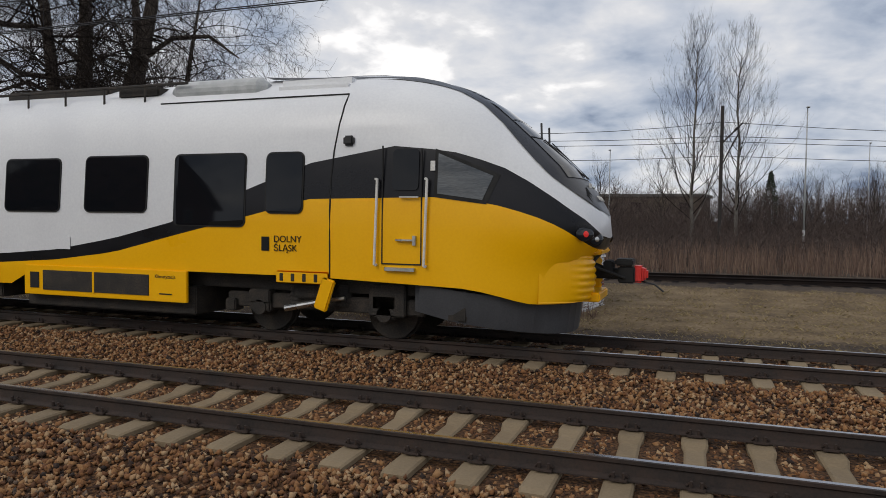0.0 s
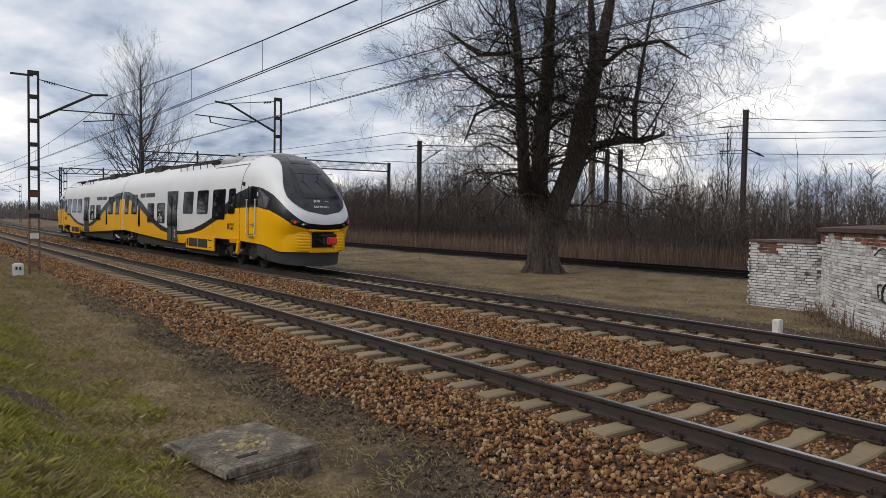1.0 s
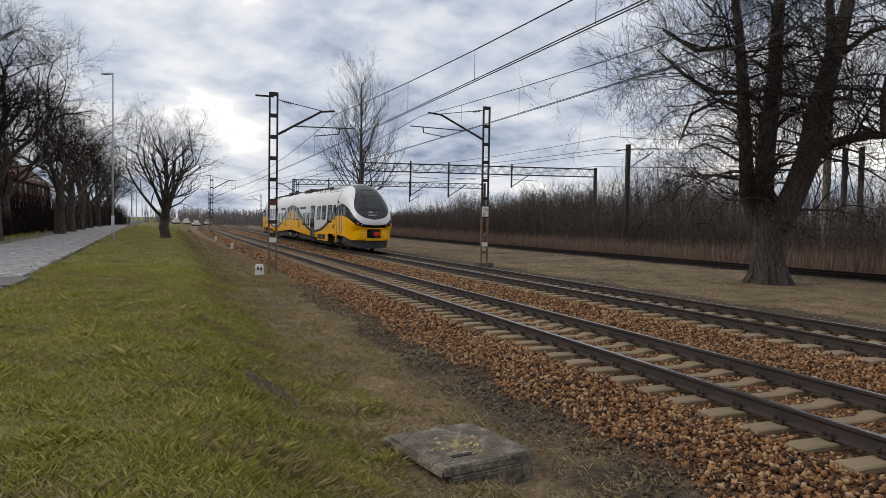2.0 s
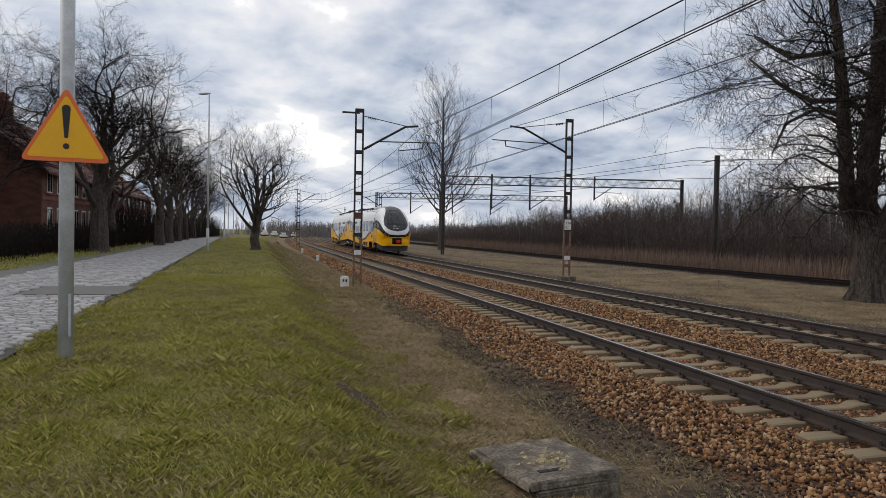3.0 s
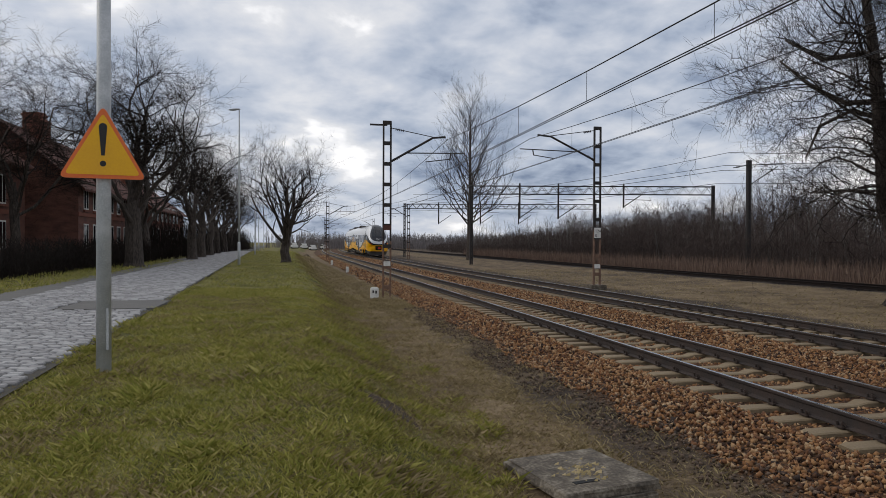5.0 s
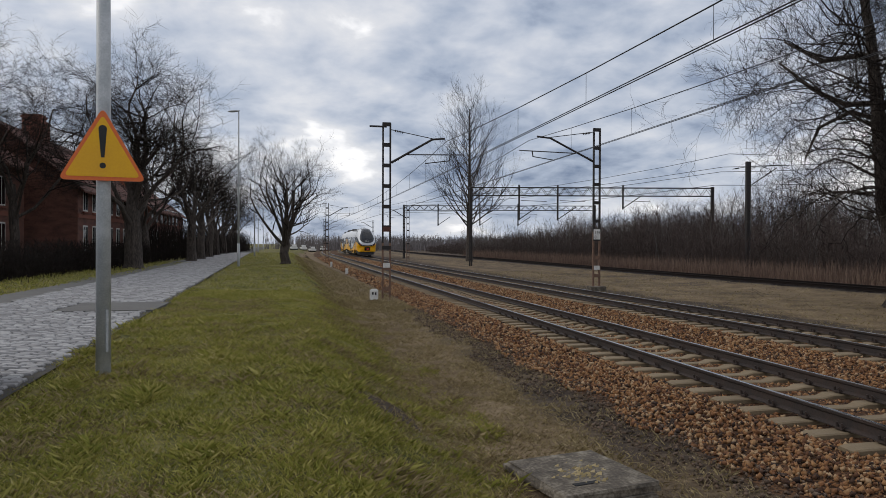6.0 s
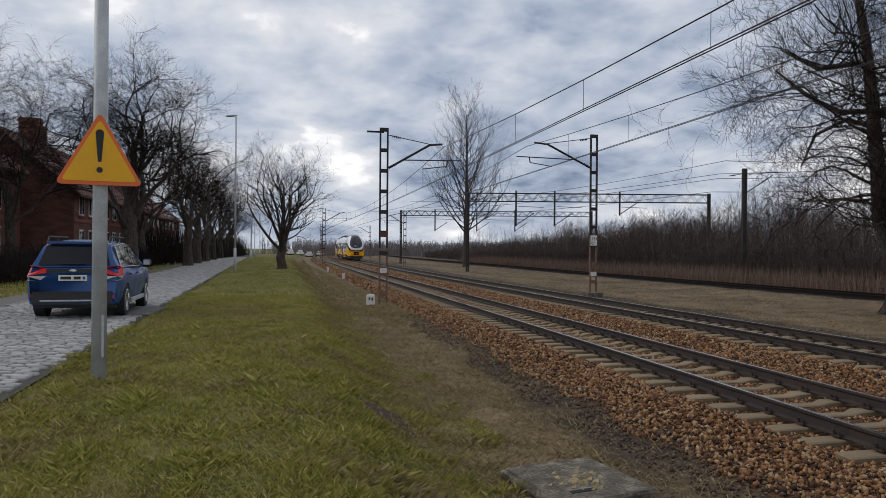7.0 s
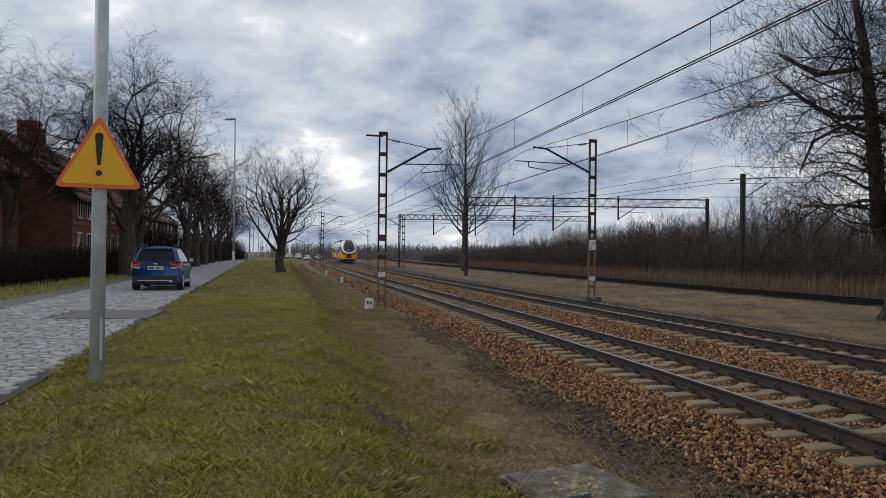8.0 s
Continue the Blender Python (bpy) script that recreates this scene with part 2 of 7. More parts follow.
# ---- lie of the land ----
def smooth_table(table, step, width):
    """A table of heights or shifts, evened out to a smooth curve."""
    xs, ys = zip(*table)
    grid = np.arange(xs[0], xs[-1] + step, step)
    val = np.interp(grid, xs, ys)
    k = np.exp(-0.5 * (np.arange(-3 * width, 3 * width + 1) / width) ** 2)
    pad = np.concatenate([np.full(3 * width, val[0]), val, np.full(3 * width, val[-1])])
    return grid, np.convolve(pad, k / k.sum(), "valid")


BEND = smooth_table([(-3000, 24.0), (-400, 24.0), (-300, 9.0), (-244, 3.6), (-200, 0.7), (-165, -0.8), (-135, -1.35), (-110, -1.2), (-86, -0.85), (-56, -0.35), (-40, -0.12), (-20, 0.0), (60, 0.0)], 2.0, 5)
RISE = smooth_table([(-3000, 0.4), (-400, 0.3), (-250, 0.12), (-140, 0.0), (-110, 0.0), (-80, -0.06), (-55, -0.12), (-35, -0.08), (-15, -0.02), (-5, 0.0), (60, 0.0)], 2.0, 4)


def bend(x):
    """Sideways shift of the tracks: a shallow swing one way, then a curve the other way."""
    return float(np.interp(x, *BEND))


def rise(x):
    return float(np.interp(x, *RISE))


def road_right(x):
    return -8.9 + 0.0425 * (x + 9) if x > -120 else -13.62 + 0.025 * (x + 120)


def road_z(x):
    return 0.56


PROFILE = [(-5.0, -0.18), (-3.2, -0.24), (-2.2, -0.25), (-1.7, -0.20), (-0.9, -0.075), (2.4, -0.075), (3.1, -0.04), (3.7, 0.015), (6.6, 0.01), (8.2, -0.12), (16.5, -0.12), (18.6, 0.04), (24.5, 0.05), (26, 0.02), (40, 0.0), (400, 3.0), (3000, 6.0)]


def land(x, y):
    k = ease(-0.5, 8.0, x)
    rr, rz = road_right(x), road_z(x)
    yy = y - bend(x)
    low = interp(yy, PROFILE) + rise(x)
    if y < rr + 0.12:
        left = road_right(x) - 4.6
        return rz - 0.03 if y > left else rz + 0.02 + 0.02 * min(4.0, left - y)
    if yy < -3.2:
        top = rz - 0.07
        f = 1 - ease(-6.1, -4.0, yy)
        z = low * (1 - f) + top * f
        return z + 0.045 * noise.noise((x * 1.3, y * 1.3, 0)) + 0.03 * noise.noise((x * 2.9, y * 2.9, 6)) + 0.06 * noise.noise((x * 0.25, y * 0.25, 3))
    if -9 < x < -4 and yy < -1.5:
        low -= 0.14 * math.exp(-((x + 6.45) ** 2 / 0.5 + (y + 3.05) ** 2 / 0.35))
    return low + (0.03 * noise.noise((x * 0.6, y * 0.6, 1)) if yy > 8 else 0.0)


# ---- ground ----
def ground_material():
    """One earth material: turf, dry turf, sooty gravel and bare soil by place."""
    m = bpy.data.materials.new("lineside_ground")
    m.use_nodes = True
    nt = m.node_tree
    b = nt.nodes["Principled BSDF"]
    b.inputs["Roughness"].default_value = 0.95
    b.inputs["Specular IOR Level"].default_value = 0.2
    at = nt.nodes.new("ShaderNodeAttribute")
    at.attribute_name = "cover"
    tc = nt.nodes.new("ShaderNodeTexCoord")

    def noise_node(scale, detail=5.0):
        n = nt.nodes.new("ShaderNodeTexNoise")
        n.inputs["Scale"].default_value, n.inputs["Detail"].default_value = scale, detail
        nt.links.new(tc.outputs["Object"], n.inputs["Vector"])
        return n.outputs[0]

    def ramp(src, cols, lo=0.35, hi=0.65):
        r = nt.nodes.new("ShaderNodeValToRGB")
        e = r.color_ramp.elements
        while len(e) < len(cols):
            e.new(0.5)
        for i, c in enumerate(cols):
            e[i].position, e[i].color = lo + (hi - lo) * i / (len(cols) - 1), (*c, 1)
        nt.links.new(src, r.inputs[0])
        return r.outputs[0]

    def blend(f, a, c):
        x = nt.nodes.new("ShaderNodeMix")
        x.data_type = "RGBA"
        nt.links.new(f, x.inputs[0])
        nt.links.new(a, x.inputs[6])
        nt.links.new(c, x.inputs[7])
        return x.outputs[2]

    mid = nt.nodes.new("ShaderNodeMix")
    mid.inputs[0].default_value = 0.5
    nt.links.new(noise_node(0.9), mid.inputs[2])
    nt.links.new(noise_node(14.0), mid.inputs[3])
    src = mid.outputs[0]
    turf = ramp(src, [(0.03, 0.03, 0.011), (0.13, 0.12, 0.036), (0.25, 0.205, 0.085)])
    dry = ramp(src, [(0.072, 0.050, 0.029), (0.158, 0.112, 0.064), (0.25, 0.186, 0.113)])
    soot = ramp(src, [(0.025, 0.018, 0.014), (0.06, 0.044, 0.032), (0.10, 0.073, 0.052)])
    gravel = ramp(noise_node(26.0, 3.0), [(0.018, 0.011, 0.008), (0.075, 0.038, 0.019), (0.15, 0.078, 0.037)])
    sep = nt.nodes.new("ShaderNodeSeparateColor")
    nt.links.new(at.outputs["Color"], sep.inputs[0])

    def rough_edge(s):
        a = nt.nodes.new("ShaderNodeMath")
        a.operation = "MULTIPLY_ADD"
        nt.links.new(noise_node(3.0), a.inputs[0])
        a.inputs[1].default_value = 0.9
        nt.links.new(s, a.inputs[2])
        r = nt.nodes.new("ShaderNodeMapRange")
        r.inputs[1].default_value, r.inputs[2].default_value = 0.75, 1.15
        nt.links.new(a.outputs[0], r.inputs[0])
        return r.outputs[0]

    col = blend(rough_edge(sep.outputs[0]), dry, turf)
    col = blend(rough_edge(sep.outputs[1]), col, soot)
    col = blend(rough_edge(sep.outputs[2]), col, gravel)
    nt.links.new(col, b.inputs["Base Color"])
    bp = nt.nodes.new("ShaderNodeBump")
    bp.inputs["Distance"].default_value = 0.03
    nt.links.new(noise_node(30.0), bp.inputs["Height"])
    nt.links.new(bp.outputs[0], b.inputs["Normal"])
    return m


def cover(x, y):
    """Share of turf, soot and gravel at a place."""
    yy = y - bend(x)
    turf = 1 - ease(-5.5, -3.3, yy + 1.2 * noise.noise((x * 0.45, y * 0.45, 7)))
    soot = (ease(-3.2, -2.3, yy) * (1 - ease(-1.6, -1.0, yy)) * (0.35 + 0.6 * ease(-30, -10, x))) * (0.75 + 0.5 * noise.noise((x * 0.5, y * 0.5, 2))) + ease(7.0, 7.6, yy) * (1 - ease(8.6, 9.6, yy)) + 1.0 * ease(18.4, 18.8, yy) * (1 - ease(22.6, 23.4, yy))
    if 8 < yy < 18.5:
        soot += 0.12 + 0.3 * ease(-20, -42, x) + 0.45 * noise.noise((x * 0.3, y * 0.3, 8))
    if yy > 24:
        soot += 0.7
    if (x + 9.05) ** 2 / 0.4 + (y + 4.98 - 0.2 * (x + 9.05)) ** 2 / 0.08 < 1:
        soot, turf = 1.4, 0.0
    gravel = ease(-2.0, -1.5, yy) * (1 - ease(6.9, 7.3, yy))
    return turf, min(1, soot), gravel


def ground():
    near = [*np.arange(-60, -16, 0.4), *np.arange(-16, 6, 0.2), *np.arange(6, 12, 0.4)]
    xs = [-3000, -1500, -800, -500, *range(-400, -60, 8), *near, *range(12, 60, 6), 90, 150, 300, 600, 1500, 3000]
    ys = [-3000, -1200, -500, -200, -100, -60, -40, -30, -22, *np.arange(-18, -9.2, 0.6), *np.arange(-9.2, -0.6, 0.22), *np.arange(-0.4, 9, 0.4), *np.arange(9, 26, 0.8), *range(26, 60, 4), 75, 100, 150, 250, 400, 800, 1500, 3000]
    v, f, c = [], [], []
    for x in xs:
        for y in ys:
            yb = y + bend(x) if -400 <= x and -4 < y < 60 else y
            v.append((x, yb, land(x, yb)))
            c.append((*cover(x, yb), 1))
    n = len(ys)
    for i in range(len(xs) - 1):
        for j in range(n - 1):
            a = i * n + j
            f.append((a, a + n, a + n + 1, a + 1))
    me = from_lists("ground", v, f, ground_material(), smooth=True)
    at = me.color_attributes.new("cover", "FLOAT_COLOR", "POINT")
    at.data.foreach_set("color", np.array(c, dtype=np.float32).ravel())
    return tagged(new("ground", me), "lineside ground of turf, dry grass and sooty gravel", "ground", kind="structure")


ground()


# ---- tracks ----
RAIL = [(-0.07, 0), (0.07, 0), (0.07, 0.012), (0.014, 0.035), (0.009, 0.12), (0.034, 0.135), (0.036, 0.165), (0.026, 0.172), (-0.026, 0.172), (-0.036, 0.165), (-0.034, 0.135), (-0.009, 0.12), (-0.014, 0.035), (-0.07, 0.012)]


def rail_mesh(y, z, xs, shift):
    v, f, idx = [], [], []
    n = len(RAIL)
    for x in xs:
        s = shift(x)
        zz = z + rise(x)
        for a, b in RAIL:
            v.append((x, y + a + s, zz + b))
    for i in range(len(xs) - 1):
        for j in range(n):
            f.append((i * n + j, i * n + (j + 1) % n, (i + 1) * n + (j + 1) % n, (i + 1) * n + j))
            idx.append(1 if j == 7 else 0)
    f.append(tuple(range(n)))
    f.append(tuple((len(xs) - 1) * n + j for j in range(n)))
    return from_lists("rail", v, f, [M["rail"], M["railtop"]], idx + [0, 0])


def sleeper_mesh():
    """Concrete sleeper with raised, sloping rail seats and a lower waist."""
    prof = [(-1.28, -0.02, 0.11), (-1.2, -0.004, 0.125), (-0.52, 0.0, 0.125), (-0.38, -0.04, 0.10), (0.38, -0.04, 0.10), (0.52, 0.0, 0.125), (1.2, -0.004, 0.125), (1.28, -0.02, 0.11)]
    v, f = [], []
    for y, z, w in prof:
        v += [(-w, y, -0.2), (-w, y, z - 0.015), (-w + 0.02, y, z), (w - 0.02, y, z), (w, y, z - 0.015), (w, y, -0.2)]
    for i in range(len(prof) - 1):
        for j in range(5):
            a = i * 6 + j
            f.append((a, a + 6, a + 7, a + 1))
    f += [tuple(range(6)), tuple(range(len(v) - 1, len(v) - 7, -1))]
    return from_lists("sleeper", v, f, M["sleeper"])


def fastening_mesh():
    """Spring clips and bolts on both sides of one rail."""
    bm = bmesh.new()
    for s in (-1, 1):
        box(bm, -0.07, 0.07, s * 0.075 - 0.03, s * 0.075 + 0.03, 0.0, 0.022, 0.004)
        for k in (-1, 1):
            tube(bm, (k * 0.04, s * 0.07, 0.0), (k * 0.04, s * 0.085, 0.075), 0.017, 0.014, 7)
            tube(bm, (k * 0.04, s * 0.085, 0.07), (k * 0.075, s * 0.055, 0.03), 0.012, 0.012, 6)
    me = bpy.data.meshes.new("fastening")
    bm.to_mesh(me)
    bm.free()
    me.materials.append(M["rail"])
    return me


def track(name, yc, z, label, x0=-400, x1=60, sleepers=True, shift=bend, near=(-40, 6), first=0.0, timber=False):
    top = tagged(empty(name), label, "railway track", kind="structure")
    xs = [*range(x0, -40, 4), -36, -30, -24, -18, -10, 0, x1]
    for s in (-0.7525, 0.7525):
        me = rail_mesh(yc + s, z, xs, shift)
        if timber:
            for i in range(len(me.materials)):
                me.materials[i] = M["deadrail"]
        part("rail", me, None, top)
    if not sleepers:
        return top
    sm, fm = sleeper_mesh(), fastening_mesh()
    if timber:
        sm.materials[0] = M["deadrail"]
    k0, k1 = int(math.ceil((near[0] - first) / 0.6)), int((near[1] - first) / 0.6)
    rng = random.Random(int(yc * 10))
    for k in range(k0, k1 + 1):
        x = first + 0.6 * k
        ob = part("sleeper", sm, None, top)
        ob.matrix_basis = pose(x, yc + shift(x), z - 0.012 + rise(x), rng.uniform(-0.3, 0.3), rng.uniform(-1, 1), rng.uniform(-0.8, 0.8))
        if x > -22 and not timber:
            for s in (-0.7525, 0.7525):
                c = part("fastening", fm, None, ob)
                c.matrix_basis = pose(0, s, 0.012)
    v, f = [], []
    for k in range(int(x0 / 0.6) + 1, k0):
        x = first + 0.6 * k
        yb, zb = yc + shift(x), z - 0.014 + rise(x)
        n = len(v)
        v += [(x - 0.12, yb - 1.28, zb), (x + 0.12, yb - 1.28, zb), (x + 0.12, yb + 1.28, zb), (x - 0.12, yb + 1.28, zb)]
        v += [(a, b, c - 0.15) for a, b, c in v[n:n + 4]]
        f += [(n, n + 1, n + 2, n + 3), (n + 1, n, n + 4, n + 5), (n + 2, n + 1, n + 5, n + 6), (n + 3, n + 2, n + 6, n + 7), (n, n + 3, n + 7, n + 4)]
    tagged(part("far_sleepers", from_lists("far_sleepers", v, f, M["rail" if timber else "sleeper"]), None, top), kind="stuff")
    return top


Y1, Z1, Y2, Z2 = 0.83, 0.0, 5.13, 0.08
track("track_1", Y1, Z1, "rusty steel rails on pale concrete sleepers in brown ballast", first=0.02)
track("track_2", Y2, Z2, "dark rails on concrete sleepers sunk in brown ballast", first=0.25)
track("track_3", 20.4, 0.07, "disused rusty rails at the edge of scrub", shift=lambda x: bend(x) * 0.8 + (0.08 * (x + 12) if x > -12 else 0.0), near=(-44, 10), timber=True)


# ---- the railcar ----
W0, UEND = 1.43, -21.75
FRONT = [(0.55, -0.42), (0.75, -0.34), (1.3, -0.30), (1.45, -0.12), (1.6, -0.06), (1.76, 0.0), (1.9, -0.03), (2.23, -0.22), (2.66, -0.56), (3.0, -0.93), (3.24, -1.21), (3.6, -1.66), (3.85, -2.08), (4.06, -2.66), (4.2, -3.2), (4.27, -3.9)]
WIDE = [(0.3, 1.34), (0.9, 1.42), (2.0, 1.43), (2.9, 1.37), (3.3, 1.31), (3.6, 1.20), (3.8, 1.06), (3.95, 0.90), (4.08, 0.70), (4.18, 0.48), (4.25, 0.25), (4.27, 0.12)]
BAND_TOP = [(-21.75, 3.12), (-20.4, 3.06), (-19.0, 2.85), (-17.5, 2.42), (-15.7, 1.78), (-14.2, 1.38), (-12.6, 1.15), (-10.86, 1.16), (-9.5, 1.27), (-8.22, 1.49), (-6.92, 1.80), (-5.5, 2.33), (-4.49, 2.69), (-3.91, 2.89), (-3.08, 3.02), (-2.3, 2.95)]
BAND_LOW = [(-21.75, 2.72), (-20.4, 2.66), (-19.0, 2.42), (-17.5, 2.04), (-15.7, 1.46), (-14.2, 1.12), (-12.6, 0.97), (-10.86, 1.00), (-9.5, 1.09), (-8.23, 1.25), (-6.92, 1.57), (-5.29, 1.95), (-4.48, 2.16), (-3.9, 2.22), (-3.16, 2.26), (-2.3, 2.20)]
NOSE_TOP = [(0, 2.95), (15, 2.83), (30, 2.58), (45, 2.12), (60, 1.82), (72, 1.68), (90, 1.63)]
NOSE_LOW = [(0, 2.20), (15, 2.08), (30, 1.9), (45, 1.70), (60, 1.56), (72, 1.49), (90, 1.45)]
NL, NP = 2.15, 3.0


def skin(u, z):
    """Half width of the body at a place along it and a height."""
    w, xf = interp(z, WIDE), interp(z, FRONT)
    k = (u - (xf - NL)) / NL
    return w if k <= 0 else w * max(0.0, 1 - min(1, k) ** NP) ** (1 / NP)


def skin_x(y, z):
    """Place along the body of its front at a width and a height."""
    w, xf = interp(z, WIDE), interp(z, FRONT)
    return xf - NL + NL * max(0.0, 1 - min(1.0, abs(y) / w) ** NP) ** (1 / NP)


def lower_edge(u):
    return interp(u, [(-21.75, 0.98), (-12.2, 0.62), (-10.4, 0.62), (-10.1, 0.98), (-6.65, 0.98), (-3.4, 0.98), (-2.4, 0.92), (-1.1, 0.71), (0, 0.66)])


def car_body(parent):
    cols = [("s", u) for u in np.linspace(UEND, -6.3, 44)] + [("s", u) for u in np.linspace(-6.1, -4.4, 8)]
    angles = [0, 7, 14, 21, 28, 35, 42, 49, 56, 62, 68, 74, 80, 85, 90]
    rows = 24
    grid = []
    for side in (-1, 1):
        cc = [(k, u, side) for k, u in cols] + [("n", a, side) for a in angles]
        grid += cc if side < 0 else cc[::-1][1:]
    v, f, idx = [], [], []
    for kind, p, side in grid:
        if kind == "s":
            lo, a, b = lower_edge(p), interp(p, BAND_LOW), interp(p, BAND_TOP)
        else:
            lo, a, b = 0.92 - 0.22 * ease(0, 40, p), interp(p, NOSE_LOW), interp(p, NOSE_TOP)
        zs = [lo + (a - lo) * i / 5 for i in range(5)] + [a + (b - a) * i / 3 for i in range(3)] + [b + (3.3 - b) * i / 5 for i in range(5)] + [3.3, 3.45, 3.6, 3.72, 3.82, 3.92, 4.0, 4.08, 4.15, 4.21, 4.25]
        for z in zs:
            w, xf = interp(z, WIDE), interp(z, FRONT)
            if kind == "s":
                u = p if p < xf - NL else xf - NL
                if p > -4.5:
                    u = min(p, xf - NL)
                v.append((u, side * w, z))
            else:
                t = radians(p)
                v.append((xf - NL + NL * math.sin(t) ** (2 / NP) if p else xf - NL, side * w * math.cos(t) ** (2 / NP) if p < 90 else 0.0, z))
    n = len(zs)
    for i in range(len(grid) - 1):
        for j in range(n - 1):
            q = (i * n + j, (i + 1) * n + j, (i + 1) * n + j + 1, i * n + j + 1)
            f.append(q)
            idx.append(0 if j < 5 else 1 if j < 8 else 2)
    half = len(grid) // 2
    for i in range(half):
        a, b = i * n + n - 1, (len(grid) - 1 - i) * n + n - 1
        f.append((a, a + n, b - n, b) if a + n != b - n else (a, a + n, b))
        idx.append(2)
    f.append([*range(n), *[(len(grid) - 1) * n + j for j in range(n - 1, -1, -1)]])
    idx.append(2)
    me = from_lists("body", v, f, [M["yellow"], M["black"], M["white"]], idx, smooth=True)
    return part("body", me, None, parent, "body in white over yellow with a black wave band")


def shell(name, material, parent, edge, z0, z1, off, nz=26, ny=16, label=""):
    """A sheet that lies on the front of the nose, |y| up to edge(z)."""
    v, f = [], []
    for i in range(nz + 1):
        z = z0 + (z1 - z0) * i / nz
        e = edge((z - z0) / (z1 - z0), z)
        for j in range(ny + 1):
            y = e * (2 * j / ny - 1)
            x = skin_x(y, z)
            d = 0.01
            nrm = Vector((1, -(skin_x(y + d, z) - skin_x(y - d, z)) / (2 * d), -(skin_x(y, min(4.26, z + d)) - skin_x(y, z - d)) / (2 * d)))
            nrm.normalize()
            v.append(Vector((x, y, z)) + nrm * off)
    for i in range(nz):
        for j in range(ny):
            a = i * (ny + 1) + j
            f.append((a, a + 1, a + ny + 2, a + ny + 1))
    return part(name, from_lists(name, v, f, material, smooth=True), None, parent, label)


def pane_mesh(u0, u1, z0, z1, r, side, out, name):
    """A pane with rounded corners that follows the side's lean."""
    pts = []
    for cx, cz, a0 in ((u1 - r, z1 - r, 0), (u0 + r, z1 - r, 90), (u0 + r, z0 + r, 180), (u1 - r, z0 + r, 270)):
        for a in range(0, 91, 18):
            t = radians(a0 + a)
            pts.append((cx + r * math.cos(t), cz + r * math.sin(t)))
    v = [(u, side * (interp(z, WIDE) + out), z) for u, z in pts] + [(u, side * (interp(z, WIDE) - 0.03), z) for u, z in pts]
    n = len(pts)
    f = [tuple(range(n))] + [(i, (i + 1) % n, n + (i + 1) % n, n + i) for i in range(n)]
    return from_lists(name, v, f, M["seam"])


def side_patch(name, corners, side, off, material, parent, label="", n=6):
    """A four-cornered sheet that follows the curved side."""
    v, f = [], []
    a, b, c, d = [Vector(q) for q in corners]
    for i in range(n + 1):
        for j in range(n + 1):
            p = a.lerp(b, i / n).lerp(d.lerp(c, i / n), j / n)
            v.append((p.x, side * (skin(p.x, p.y) + off), p.y))
    for i in range(n):
        for j in range(n):
            q = i * (n + 1) + j
            f.append((q, q + 1, q + n + 2, q + n + 1))
    return part(name, from_lists(name, v, f, material, smooth=True), None, parent, label)


def side_window(parent, u0, u1, z0, z1, side, r=0.11, name="window"):
    w = part(name, pane_mesh(u0, u1, z0, z1, r, side, 0.016, "seal"), None, parent, "black rubber window seal")
    me = pane_mesh(u0 + 0.025, u1 - 0.025, z0 + 0.025, z1 - 0.025, r - 0.02, side, 0.023, "pane")
    me.materials[0] = M["pane"]
    part("pane", me, None, w, "dark tinted pane")
    return w


def bogie(parent, u):
    b = part("bogie", boxes((u - 1.75, u + 1.75, -1.12, -0.98, 0.42, 0.66), (u - 1.75, u + 1.75, 0.98, 1.12, 0.42, 0.66), (u - 0.25, u + 0.25, -1.1, 1.1, 0.45, 0.75), (u - 0.45, u + 0.1, -1.22, -1.0, 0.62, 0.95), (u - 1.3, u - 0.9, -1.2, -1.0, 0.5, 0.72), (u + 0.9, u + 1.3, -1.2, -1.0, 0.5, 0.72), (u - 1.75, u - 1.55, -1.2, -0.95, 0.35, 0.55), bevel=0.02), M["under"], parent)
    for du in (-1.1, 1.1):
        for s in (-1, 1):
            bm = bmesh.new()
            tube(bm, (u + du, s * 0.68, 0.43), (u + du, s * 0.82, 0.43), 0.42, 0.42, 28)
            tube(bm, (u + du, s * 0.64, 0.43), (u + du, s * 0.69, 0.43), 0.45, 0.45, 28)
            w = part("wheel", bm, M["under"], b)
            bm = bmesh.new()
            tube(bm, (u + du, s * 0.80, 0.43), (u + du, s * 1.2, 0.43), 0.15, 0.12, 16)
            box(bm, u + du - 0.2, u + du + 0.2, min(s * 1.0, s * 1.18), max(s * 1.0, s * 1.18), 0.36, 0.62, 0.03)
            part("axle_box", bm, M["under"], b)
    for s in (-1, 1):
        bm = bmesh.new()
        tube(bm, (u - 0.55, s * 1.28, 0.45), (u + 0.25, s * 1.3, 0.62), 0.055, 0.055, 12)
        tube(bm, (u + 0.2, s * 1.3, 0.61), (u + 0.5, s * 1.3, 0.66), 0.03, 0.03, 10)
        part("damper", bm, M["steel"], b, "bright steel yaw damper")
        for k in (-0.45, 0.35):
            bm = bmesh.new()
            for i in range(5):
                bmesh.ops.create_cone(bm, cap_ends=True, segments=14, radius1=0.15, radius2=0.12, depth=0.066, matrix=pose(u + k, s * 1.05, 0.55 + 0.065 * i))
            part("spring", bm, M["under"], b)
    return b


